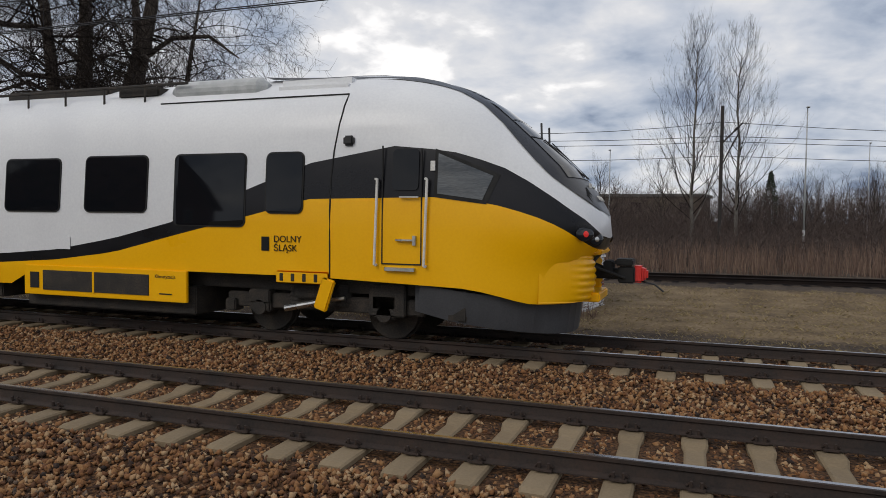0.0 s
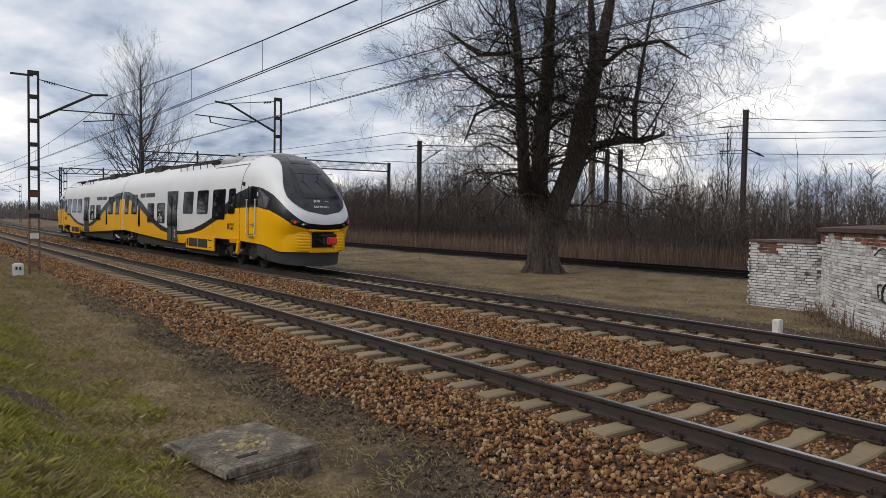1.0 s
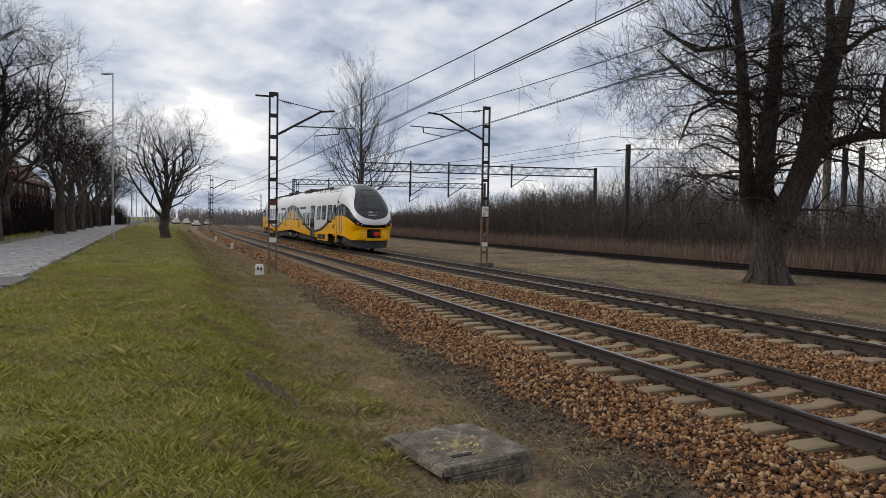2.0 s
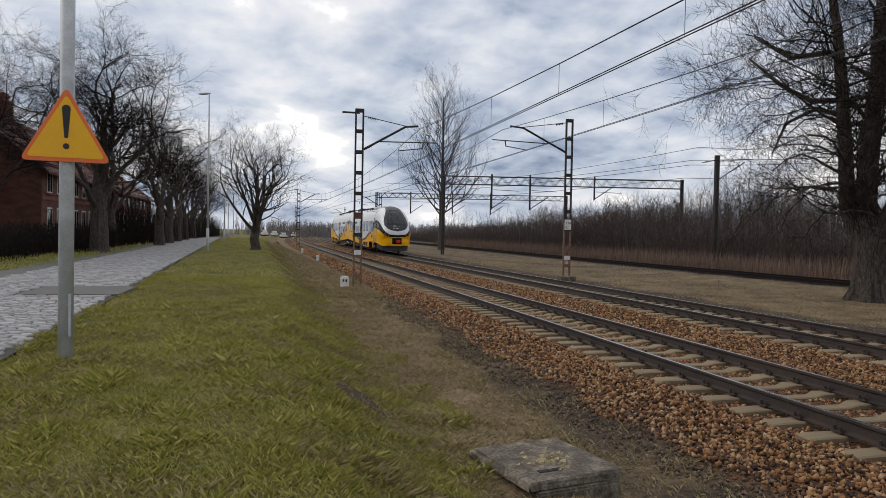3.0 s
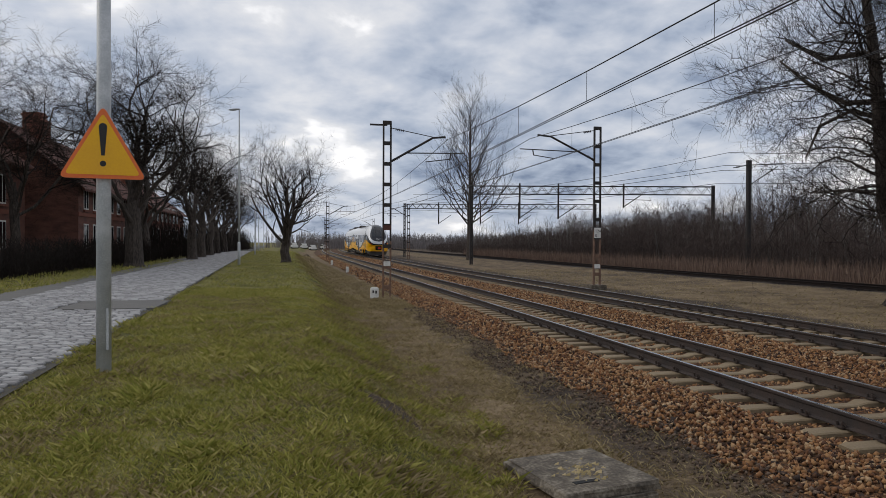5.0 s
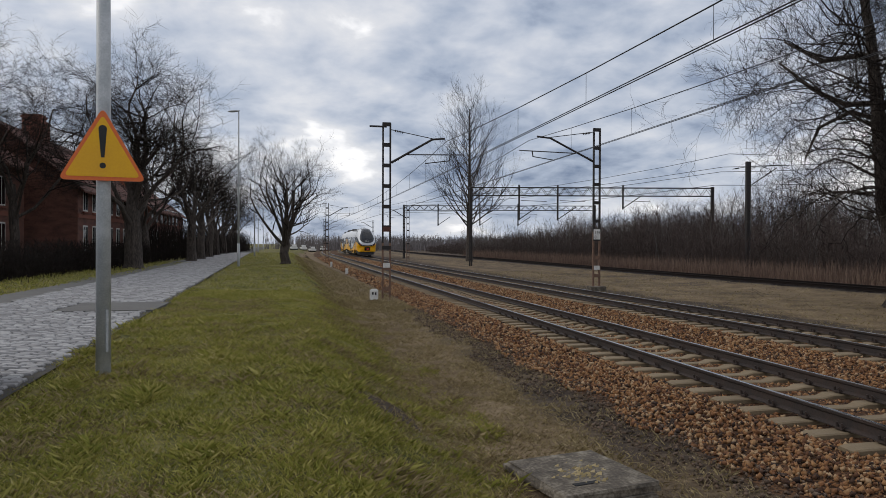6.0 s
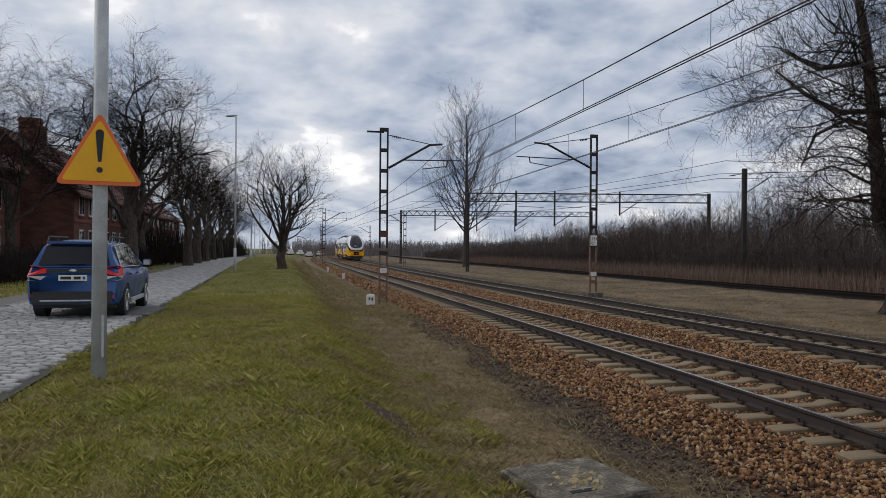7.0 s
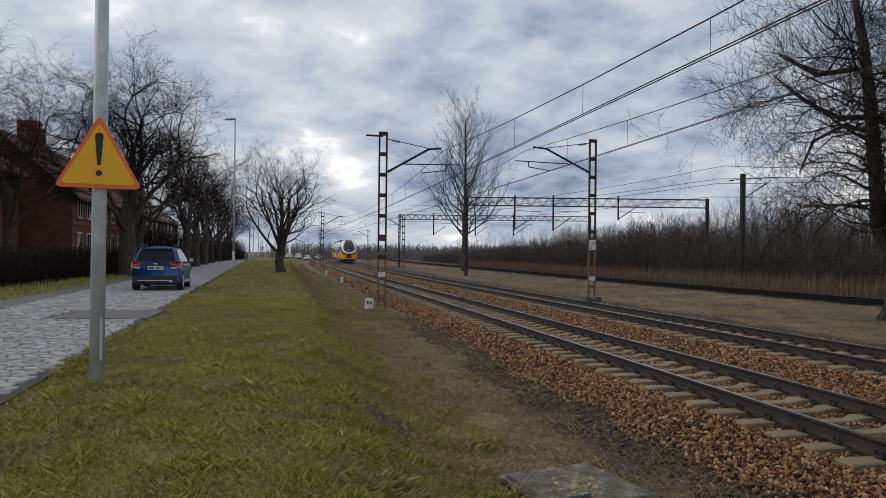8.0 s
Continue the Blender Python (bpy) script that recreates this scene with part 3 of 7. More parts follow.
def railcar():
    car = empty("railcar")
    tagged(car, "white and yellow diesel railcar with black wave band, departing", "train", group="two cars of the train")
    car_body(car)
    # front mask, windscreen, roof fairing
    shell("front_mask", M["mask"], car, lambda k, z: 0.06 + 0.98 * (1 - (1 - min(1, k / 0.3)) ** 2) ** 0.5 * (1 - 0.45 * ease(0.3, 1.0, k)), 1.96, 4.24, 0.012, label="grey-black front mask")
    ws = shell("windscreen", M["screen"], car, lambda k, z: 0.80 + 0.05 * math.sin(k * 3.1) - 0.28 * k, 2.5, 3.66, 0.022, 14, 14, "dark curved windscreen")
    sh = shell("sun_blind", M["plastic"], ws, lambda k, z: 0.60 - 0.02 * k, 3.36, 3.375, 0.03, 2, 10)
    shell("destination_display", M["pane"], car, lambda k, z: 0.40 - 0.14 * k, 3.74, 4.02, 0.022, 6, 8)
    for s in (-0.12, 0.42):
        bm = bmesh.new()
        a, b = (skin_x(s, 2.55) + 0.05, s, 2.55), (skin_x(s - 0.25, 3.1) + 0.06, s - 0.25, 3.1)
        tube(bm, a, b, 0.012, 0.01, 6)
        tube(bm, (b[0] - 0.03, b[1] - 0.02, b[2] - 0.2), (b[0] - 0.06, b[1] + 0.03, b[2] + 0.25), 0.016, 0.016, 6)
        part("wiper", bm, M["plastic"], ws)

    def front_text(text, y, z, size):
        x = skin_x(0.0, z) + 0.035
        lean = math.degrees(math.atan2(skin_x(0, z) - skin_x(0, z + 0.2), 0.2))
        return writing(text, size, pose(x, y, z, 0, 0, 90) @ pose(0, 0, 0, 90 - lean), M["whitepaint"], car, thick=0.004)

    for k, (a, b) in enumerate(((-0.30, -0.20), (-0.17, -0.07))):
        x = skin_x(0.2, 2.4) + 0.02
        part("emblem_bar", boxes((x, x + 0.012, a, b, 2.335, 2.45), bevel=0.004), M["whitepaint"], car)
    front_text("SA139-011", -0.36, 2.19, 0.125)
    bm = bmesh.new()
    for i in range(9):
        t0, t1 = radians(-60 + 24 * i), radians(-60 + 24 * (i + 1))
        x = skin_x(0.2, 2.4) + 0.03
        tube(bm, (x, 0.17 + 0.07 * math.cos(t0), 2.38 + 0.035 * math.sin(t0)), (x, 0.17 + 0.07 * math.cos(t1), 2.38 + 0.035 * math.sin(t1)), 0.009, 0.009, 5)
    part("emblem", bm, M["whitepaint"], car, "plain white swoosh emblem")
    for s in (-1, 1):
        for i in range(4):
            y, z = s * (0.52 + 0.045 * i), 2.30 - 0.035 * i
            bm = bmesh.new()
            tube(bm, (skin_x(y, z - 0.06) + 0.012, y - s * 0.02, z - 0.07), (skin_x(y, z + 0.07) + 0.016, y + s * 0.02, z + 0.07), 0.012, 0.012, 6)
            part("vent_slot", bm, M["seam"], car)
    # lamps under the white nose
    for s in (-1, 1):
        y, z = s * 0.93, 1.72
        base = Vector((skin_x(y, z), y, z))
        nrm = Vector((0.75, s * 0.62, 0.05)).normalized()
        q = nrm.to_track_quat("Z", "Y").to_matrix().to_4x4()
        for dx, r, m_, nm in ((0.0, 0.125, "trainlight", "tail_lamp"), (0.27, 0.105, "lamp", "head_lamp")):
            yy = s * (0.98 - dx * 0.85)
            zz = 1.70 - dx * 0.28
            c = Vector((skin_x(yy, zz), yy, zz)) + nrm * 0.0
            bm = bmesh.new()
            bmesh.ops.create_uvsphere(bm, u_segments=18, v_segments=9, radius=1.0, matrix=Matrix.Translation(c) @ q @ Matrix.Diagonal((r * 1.35, r * 0.85, 0.022, 1)))
            hl = part(nm, bm, M["screen"], car, smooth=True)
            bm = bmesh.new()
            bmesh.ops.create_uvsphere(bm, u_segments=14, v_segments=7, radius=1.0, matrix=Matrix.Translation(c + nrm * 0.012) @ q @ Matrix.Diagonal((r * 0.5, r * 0.42, 0.016, 1)))
            part("bulb", bm, M[m_] if m_ == "trainlight" else M["steel"], hl, smooth=True)
    # ribbed buffers on both sides of the open coupling
    for s in (-1, 1):
        v, f = [], []
        zs = np.linspace(0.72, 1.42, 29)
        for i, z in enumerate(zs):
            rib = 0.028 * abs(math.sin((z - 0.72) / 0.7 * math.pi * 7))
            bulge = max(0.0, math.sin((z - 0.70) / 0.74 * math.pi)) ** 0.35
            for j in range(11):
                y = 0.42 + 0.078 * j
                x = skin_x(y, 1.0) + 0.008 + (0.12 * bulge + (rib if j < 6 else 0)) * (1 - ease(0.80, 1.18, y))
                v.append((x, s * y, z))
        for i in range(28):
            for j in range(10):
                a = i * 11 + j
                f.append((a, a + 1, a + 12, a + 11))
        n = len(v)
        v += [(-0.9, s * 0.42, 0.72), (-0.9, s * 0.42, 1.42)]
        f += [tuple([*range(0, 11), n]), tuple([*range(28 * 11, 29 * 11), n + 1]), tuple([*range(0, 29 * 11, 11), n + 1, n])]
        part("buffer", from_lists("buffer", v, f, M["yellow"], smooth=True), None, car, "ribbed yellow buffer")
    part("lower_beam", boxes((-0.5, -0.12, -0.5, 0.5, 0.70, 0.84), bevel=0.02), M["yellow"], car)
    part("upper_beam", boxes((-0.4, -0.10, -0.55, 0.55, 1.40, 1.47), bevel=0.02), M["yellow"], car)
    # Black sheet on the closed skin paints the shade of the coupling opening.
    shell("coupling_recess", M["seam"], car, lambda k, z: 0.40, 0.86, 1.39, 0.015, 4, 6)
    part("coupling_bay", boxes((-0.7, -0.5, -0.45, 0.45, 0.84, 1.42)), M["seam"], car)
    bm = boxes((-0.55, 0.22, -0.12, 0.12, 1.02, 1.18), (0.06, 0.32, -0.24, 0.24, 1.23, 1.33), (0.1, 0.34, -0.2, -0.06, 0.97, 1.22), (0.12, 0.33, 0.04, 0.2, 0.99, 1.2), (-0.12, 0.02, -0.2, 0.2, 1.05, 1.3), bevel=0.02)
    for k in range(4):
        tube(bm, (-0.5, -0.35 + 0.2 * k, 1.3), (0.2, -0.22 + 0.12 * k, 1.05), 0.022, 0.022, 6)
    cp = part("coupler", bm, M["seam"], car)
    bm = boxes((0.30, 0.46, -0.15, 0.18, 0.98, 1.23), (0.43, 0.52, -0.09, 0.12, 1.02, 1.19), bevel=0.03)
    part("coupler_cover", bm, M["red"], cp, "bright red plastic coupler cover")
    bm = bmesh.new()
    tube(bm, (0.4, 0.0, 1.0), (0.62, -0.06, 0.96), 0.014, 0.014, 6)
    tube(bm, (0.62, -0.06, 0.96), (0.75, -0.1, 0.86), 0.014, 0.014, 6)
    part("handle", bm, M["plastic"], cp)
    # skirt under the nose
    v, f = [], []
    for i, t in enumerate(range(-90, 91, 9)):
        s, c = math.sin(radians(t)), math.cos(radians(t))
        sg = (abs(s) ** 0.8) * (1 if s >= 0 else -1)
        x = -2.6 + 2.15 * abs(c) ** 0.75
        low = 0.22 + 0.3 * (1 - abs(c) ** 0.5)
        top = 0.71 + 0.22 * (1 - abs(c) ** 0.6)
        v += [(x, 1.36 * sg, top), (x - 0.06, 1.30 * sg, low), (x - 0.12, 1.24 * sg, low), (x - 0.12, 1.24 * sg, top)]
    for i in range(20):
        for j in range(4):
            a = i * 4
            f.append((a + j, a + 4 + j, a + 4 + (j + 1) % 4, a + (j + 1) % 4))
    part("skirt", from_lists("skirt", v, f, M["skirt"], smooth=False), None, car, "dark grey snow plough skirt")
    # windows and doors on both sides
    for s in (-1, 1):
        for u0, u1, z0, z1 in ((-5.19, -4.51, 1.94, 2.9), (-6.94, -5.55, 1.72, 2.9), (-8.83, -7.48, 1.93, 2.9), (-10.69, -9.38, 1.93, 2.88), (-14.75, -13.5, 1.45, 2.42), (-16.5, -15.3, 1.45, 2.42), (-18.3, -17.95, 1.2, 2.3), (-19.7, -18.6, 1.85, 2.9), (-21.2, -20.4, 1.85, 2.9)):
            side_window(car, u0, u1, z0, z1, s)
        me = pane_mesh(-13.05, -11.55, 0.66, 2.95, 0.06, s, 0.045, "door")
        me.materials[0] = M["skirt"]
        d = part("sliding_door", me, None, car, "dark grey double sliding door")
        for u0 in (-12.97, -12.22):
            me = pane_mesh(u0, u0 + 0.62, 1.35, 2.75, 0.08, s, 0.05, "pane")
            me.materials[0] = M["pane"]
            part("pane", me, None, d)
        part("door_gap", boxes((-12.31, -12.29, s * 1.462 - 0.012, s * 1.462 + 0.012, 0.68, 2.4)), M["seam"], d)
        # cab door, its window, grab rails, cab side window
        y = s * 1.425
        bm = bmesh.new()
        for a in ((-3.19, -3.175, 1.22, 2.95), (-2.575, -2.56, 1.22, 2.9)):
            box(bm, a[0], a[1], y - 0.012, y + 0.012, a[2], a[3])
        box(bm, -3.19, -2.56, y - 0.012, y + 0.012, 1.21, 1.23)
        cd = part("cab_door", bm, M["seam"], car, "cab door outlined by dark joints")
        me = pane_mesh(-3.03, -2.62, 2.30, 2.90, 0.07, s, 0.02, "pane")
        me.materials[0] = M["pane"]
        part("pane", me, None, cd)
        part("handle", boxes((-2.95, -2.65, s * 1.46 - 0.02, s * 1.46 + 0.02, 1.56, 1.585), (-2.69, -2.64, s * 1.45 - 0.02, s * 1.45 + 0.02, 1.5, 1.64)), M["steel"], cd)
        part("door_bar", boxes((-2.9, -2.6, s * 1.46 - 0.015, s * 1.46 + 0.015, 2.19, 2.21)), M["steel"], cd)
        part("step", boxes((-3.12, -2.65, s * 1.45 - 0.03, s * 1.45 + 0.03, 1.12, 1.17)), M["steel"], cd)
        for u in (-3.28, -2.5):
            bm = bmesh.new()
            tube(bm, (u, s * 1.49, 1.2), (u + 0.03, s * 1.47, 2.46), 0.02, 0.02, 10)
            for z in (1.2, 2.46):
                tube(bm, (u, s * 1.40, z), (u + 0.015, s * 1.49, z), 0.02, 0.02, 8)
            part("grab_rail", bm, M["whitepaint"], car, "white grab rail")
        cw = side_patch("cab_window", [(-2.38, 2.20), (-1.60, 2.10), (-1.42, 2.52), (-2.38, 2.90)], s, 0.006, M["seam"], car)
        side_patch("pane", [(-2.33, 2.25), (-1.66, 2.16), (-1.52, 2.50), (-2.33, 2.83)], s, 0.012, M["sheen_pane"], cw, "grey cab side pane with painted reflection")
        # joints, camera pod, equipment panel
        line = [(-4.05 + 0.13 * ease(2.4, 3.8, z), s * interp(z, WIDE), z) for z in (0.98, 1.5, 2.0, 2.5, 2.9, 3.15, 3.3, 3.45, 3.6, 3.7, 3.8)]
        part("joint", cable(line + [(-5.0, s * 1.065, 3.8), (-7.5, s * 1.065, 3.795)], 0.014), M["seam"], car)
        bm = boxes((-3.85, -3.68, s * 1.37 - 0.05, s * 1.37 + 0.05, 2.97, 3.12), bevel=0.03)
        part("camera_pod", bm, M["plastic"], car)
        a0, a1 = (-1.46, -1.40) if s < 0 else (1.40, 1.46)
        bm = bmesh.new()
        box(bm, -10.2, -6.66, a0, a1, 0.46, 0.98, 0.008)
        pn = part("equipment_cover", bm, M["yellow"], car)
        part("grille", boxes((-9.75, -7.42, s * 1.462 - 0.01, s * 1.462 + 0.01, 0.55, 0.90)), M["under"], pn, "brown mesh grille")
        part("grille_bar", boxes((-8.62, -8.58, s * 1.47 - 0.01, s * 1.47 + 0.01, 0.54, 0.91)), M["yellow"], pn)
        part("hatch", boxes((-10.05, -9.85, s * 1.462 - 0.01, s * 1.462 + 0.01, 0.58, 0.86)), M["seam"], pn)
        writing("Klimatyzacja", 0.085, pose(-7.3 if s < 0 else -6.72, s * 1.462, 0.85, 90, 0, 0 if s < 0 else 180), M["seam"], pn)
        part("lettering_bar", boxes((-7.2, -6.95, s * 1.465 - 0.004, s * 1.465 + 0.004, 0.58, 0.60)), M["seam"], pn)
        bm = bmesh.new()
        for k in range(4):
            box(bm, -4.9 + 0.2 * k, -4.84 + 0.2 * k, s * 1.462 - 0.006, s * 1.462 + 0.006, 0.90, 1.02, 0.004)
        tagged(part("hook", bm, M["under"], car), kind="stuff")
        part("warning_label", boxes((-2.44, -2.37, s * 1.408 - 0.006, s * 1.408 + 0.006, 2.58, 2.72)), M["whitepaint"], car)
        part("door_button", boxes((-11.42, -11.28, s * 1.436 - 0.006, s * 1.436 + 0.006, 1.3, 1.65), bevel=0.004), M["whitepaint"], car, "pale door control panel")
        part("service_flap", boxes((-9.45, -9.15, s * 1.436 - 0.004, s * 1.436 + 0.004, 1.28, 1.5), bevel=0.003), M["white"], car)
        part("bracket", boxes((-4.98, -4.05, s * 1.44 - 0.02, s * 1.44 + 0.02, 0.86, 1.06), bevel=0.02), M["yellow"], car, "yellow lifting bracket")
        bm = bmesh.new()
        box(bm, -0.11, 0.11, -0.04, 0.04, -0.25, 0.25, 0.02, pose(-4.12, s * 1.44, 0.72, 0, 18 * 1, 0))
        part("bracket_arm", bm, M["yellow"], car)
        # region name, emblem and the long lettering high on the white side
        rz = 0 if s < 0 else 180
        for text, u, z in (("DOLNY", -5.03, 1.50), ("ŚLĄSK", -5.03, 1.36)):
            writing(text, 0.145, pose(u if s < 0 else u + 0.5, s * 1.437, z, 90, 0, rz), M["black"], car)
        part("crest", boxes((-5.25, -5.11, s * 1.434 - 0.004, s * 1.434 + 0.004, 1.36, 1.58), bevel=0.003), M["black"], car, "small black crest")
        for u0, u1 in ((-18.0, -17.05), (-16.9, -15.3)):
            side_patch("lettering_bar", [(u0, 2.72), (u1, 2.72), (u1, 2.93), (u0, 2.93)], s, 0.006, M["skirt"], car)
        writing("2", 0.5, pose(-11.9 if s < 0 else -11.6, s * 1.474, 0.85, 90, 0, rz), M["whitepaint"], car)
        # pictograms of a bicycle and a pram as plain rings and bars
        bm = bmesh.new()
        for uu, zz in ((-14.4, 1.65), (-14.0, 1.65)):
            for i in range(12):
                t0, t1 = radians(30 * i), radians(30 * i + 30)
                tube(bm, (uu + 0.13 * math.cos(t0), s * 1.452, zz + 0.13 * math.sin(t0)), (uu + 0.13 * math.cos(t1), s * 1.452, zz + 0.13 * math.sin(t1)), 0.012, 0.012, 4)
        for a, b in (((-14.4, 1.65), (-14.25, 1.9)), ((-14.25, 1.9), (-14.0, 1.65)), ((-14.4, 2.05), (-14.1, 2.05)), ((-14.4, 2.05), (-14.3, 2.3))):
            tube(bm, (a[0], s * 1.45, a[1]), (b[0], s * 1.45, b[1]), 0.015, 0.015, 4)
        part("pictogram", bm, M["whitepaint"], car)
    # roof plant: tank, walkway rails, boxes
    bm = bmesh.new()
    tube(bm, (-7.3, -0.75, 4.02), (-5.7, -0.75, 4.02), 0.19, 0.19, 18)
    for u, k in ((-7.3, -1), (-5.7, 1)):
        tube(bm, (u, -0.75, 4.02), (u + k * 0.16, -0.75, 4.02), 0.19, 0.08, 18)
    part("roof_tank", bm, M["galv"], car, "pale grey air tank on the roof")
    part("roof_fairing", boxes((-5.4, -3.9, -0.9, 0.9, 3.8, 4.12), bevel=0.12), M["white"], car)
    for spec in ((-8.6, -7.7, -0.9, 0.9, 3.95, 4.14), (-11.5, -9.0, -0.7, 0.7, 4.0, 4.24), (-17.6, -16.2, -0.8, 0.8, 4.0, 4.36), (-15.2, -12.4, -0.7, 0.7, 4.0, 4.26), (-19.8, -18.6, -0.7, 0.7, 4.0, 4.34)):
        part("roof_unit", boxes(spec, bevel=0.04), M["under"], car)
    bm = bmesh.new()
    for s in (-1, 1):
        tube(bm, (-12.5, s * 1.0, 4.1), (-7.0, s * 1.0, 4.14), 0.025, 0.025, 6)
        for u in np.arange(-12.4, -7, 0.9):
            tube(bm, (u, s * 1.0, 3.85), (u, s * 1.0, 4.12), 0.02, 0.02, 5)
    part("roof_rail", bm, M["under"], car)
    part("underframe", boxes((-20.5, -0.9, -1.1, 1.1, 0.72, 1.0), (-10.3, -6.6, -1.3, 1.3, 0.25, 0.72), (-19, -11, -1.25, 1.25, 0.34, 0.9), (-2.2, -1.9, -1.3, -1.0, 0.4, 0.85), (-3.5, -2.9, -1.2, -0.9, 0.4, 0.9), bevel=0.02), M["under"], car)
    bogie(car, -4.35)
    bogie(car, -20.3)
    part("gangway", boxes((-22.0, -21.7, -1.05, 1.05, 0.9, 3.6), bevel=0.03), M["plastic"], car, "black gangway bellows")
    return car


CARS = [railcar()]
CARS.append(copy_thing(CARS[0], pose(-60, 0, 0)))

# ---- line equipment ----
def lattice_mast(name, x, y, z0, z1, w, label, low=2.6):
    """Two channels joined by batten plates, orange at the foot, on a concrete block."""
    top = empty(name, x, y, 0)
    tagged(top, label, "catenary mast", group="catenary masts")
    for s in (-1, 1):
        part("upright", boxes((-0.05, 0.05, s * w - 0.035, s * w + 0.035, z0 + low, z1)), M["mast"], top)
        part("foot", boxes((-0.052, 0.052, s * w - 0.037, s * w + 0.037, z0 - 0.1, z0 + low)), M["mastlow"], top, "faded orange foot of the mast")
    k = 0
    z = z0 + 0.5
    while z < z1:
        part("batten", boxes((-0.056, 0.056, -w - 0.03, w + 0.03, z, z + 0.16)), M["mast"] if z > z0 + low - 0.7 else M["mastlow"], top)
        z += 0.9
    part("base", boxes((-0.32, 0.32, -0.4, 0.4, z0 - 0.5, z0 + 0.06), bevel=0.03), M["concrete"], top)
    return top


def insulator(bm, a, b, r=0.06, n=5):
    a, b = Vector(a), Vector(b)
    for i in range(n):
        p = a.lerp(b, (i + 0.3) / n)
        q = a.lerp(b, (i + 0.7) / n)
        tube(bm, p, q, r, r * 0.6, 8)


def cantilever(top, s, zt, reach, stub, drop=1.55):
    """Bracket, tie and registration arm that hold the wires of one track."""
    bm = bmesh.new()
    tube(bm, (0, s * 0.2, zt - drop), (0, s * reach * 0.78, zt - 0.48), 0.05, 0.05, 8)
    tube(bm, (0, s * reach * 0.78, zt - 0.48), (0, s * reach, zt - 0.42), 0.045, 0.045, 8)
    part("bracket", bm, M["mast"], top)
    bm = bmesh.new()
    tube(bm, (0, s * 0.15, zt - 0.1), (0, s * reach * 0.8, zt - 0.45), 0.018, 0.018, 6)
    insulator(bm, (0, s * 0.35, zt - 0.15), (0, s * 0.75, zt - 0.22))
    part("tie", bm, M["mast"], top)
    bm = bmesh.new()
    tube(bm, (0, s * reach * 0.35, zt - 1.18), (0, s * (reach + 0.9), zt - 1.12), 0.025, 0.025, 6)
    tube(bm, (0, s * (reach + 0.25), zt - 1.12), (0, s * (reach + 0.2), zt - 1.42), 0.03, 0.03, 6)
    tube(bm, (0, s * (reach + 0.2), zt - 1.40), (0, s * (reach - 0.9), zt - 1.55), 0.022, 0.022, 6)
    part("registration_arm", bm, M["mast"], top)
    bm = bmesh.new()
    insulator(bm, (0, s * 0.2, zt - drop), (0, s * 0.55, zt - drop + 0.18), 0.07)
    part("insulator", bm, M["mast"], top)
    if stub:
        bm = bmesh.new()
        box(bm, -0.04, 0.04, min(0, -s * stub), max(0, -s * stub), zt - 0.02, zt + 0.05)
        part("stub_arm", bm, M["mast"], top)


def number_plate_on_mast(top, z, text):
    pl = part("mast_plate", boxes((0.06, 0.075, -0.17, 0.17, z, z + 0.5)), M["whitepaint"], top, "white number plate")
    for i, s in enumerate(text):
        writing(s, 0.2, pose(0.077, -0.13, z + 0.27 - 0.22 * i, 90, 0, 90), M["ink"], top, "lettering", 0.001)


mA = lattice_mast("catenary_mast", -31.7, -2.26, -0.46, 7.34, 0.16, "tall lattice catenary mast with orange foot beside the near track")
cantilever(mA, 1, 7.2, 2.6, 0.75)
part("band", boxes((-0.07, 0.07, -0.15, 0.15, 1.05, 1.25)), M["whitepaint"], mA, "white warning band")
part("warning_plate", boxes((0.06, 0.075, -0.17, 0.17, 2.62, 2.84)), M["rooftile"], mA, "small red and white plate")
mB = lattice_mast("catenary_mast", -33.6, 8.4, -0.02, 7.8, 0.16, "lattice catenary mast with white number plate", 2.75)
cantilever(mB, -1, 7.75, 3.1, 0.0)
number_plate_on_mast(mB, 2.35, ("174", "0"))
part("band", boxes((-0.07, 0.07, -0.15, 0.15, 0.85, 1.05)), M["whitepaint"], mB, "white warning band")
for x, y, s in ((-92, -2.4, 1), (-96, 8.6, -1), (-150, -0.6, 1), (-155, 10.0, -1), (-205, 1.6, 1)):
    m_ = lattice_mast("catenary_mast", x, y, rise(x) - 0.2, rise(x) + 7.3, 0.16, "distant lattice catenary mast")
    cantilever(m_, s, rise(x) + 7.2, 2.6, 0.6 if s > 0 else 0)


def overhead_line(yc, z, label, spans):
    """Carrier and contact wires of one track with their droppers."""
    top = tagged(empty("overhead_line"), label, "overhead wire", group="overhead lines")
    high, low = [], []
    for x0, x1 in zip(spans, spans[1:]):
        n = 12
        for i in range(n + 1):
            x = x0 + (x1 - x0) * i / n
            sag = 4 * (i / n) * (1 - i / n)
            a, c = (x, yc + bend(x), z + 1.35 - 0.85 * sag + rise(x)), (x, yc + bend(x), z + rise(x))
            if i or x0 == spans[0]:
                high.append(a)
                low.append(c)
            if 0 < i < n and x1 > -100:
                bm = bmesh.new()
                tube(bm, a, c, 0.006, 0.006, 4)
                part("dropper", bm, M["wire"], top)
    part("carrier_wire", cable(high, 0.014), M["wire"], top)
    for o in (-0.045, 0.045):
        part("contact_wire", cable([(a, b + o, c) for a, b, c in low], 0.012), M["wire"], top)


overhead_line(0.5, 5.38, "sagging carrier and contact wires over the near track", (-205, -150, -92, -31.7, 30, 80))
overhead_line(5.0, 5.85, "sagging carrier and contact wires over the second track", (-205, -155, -96, -33.6, 30, 80))


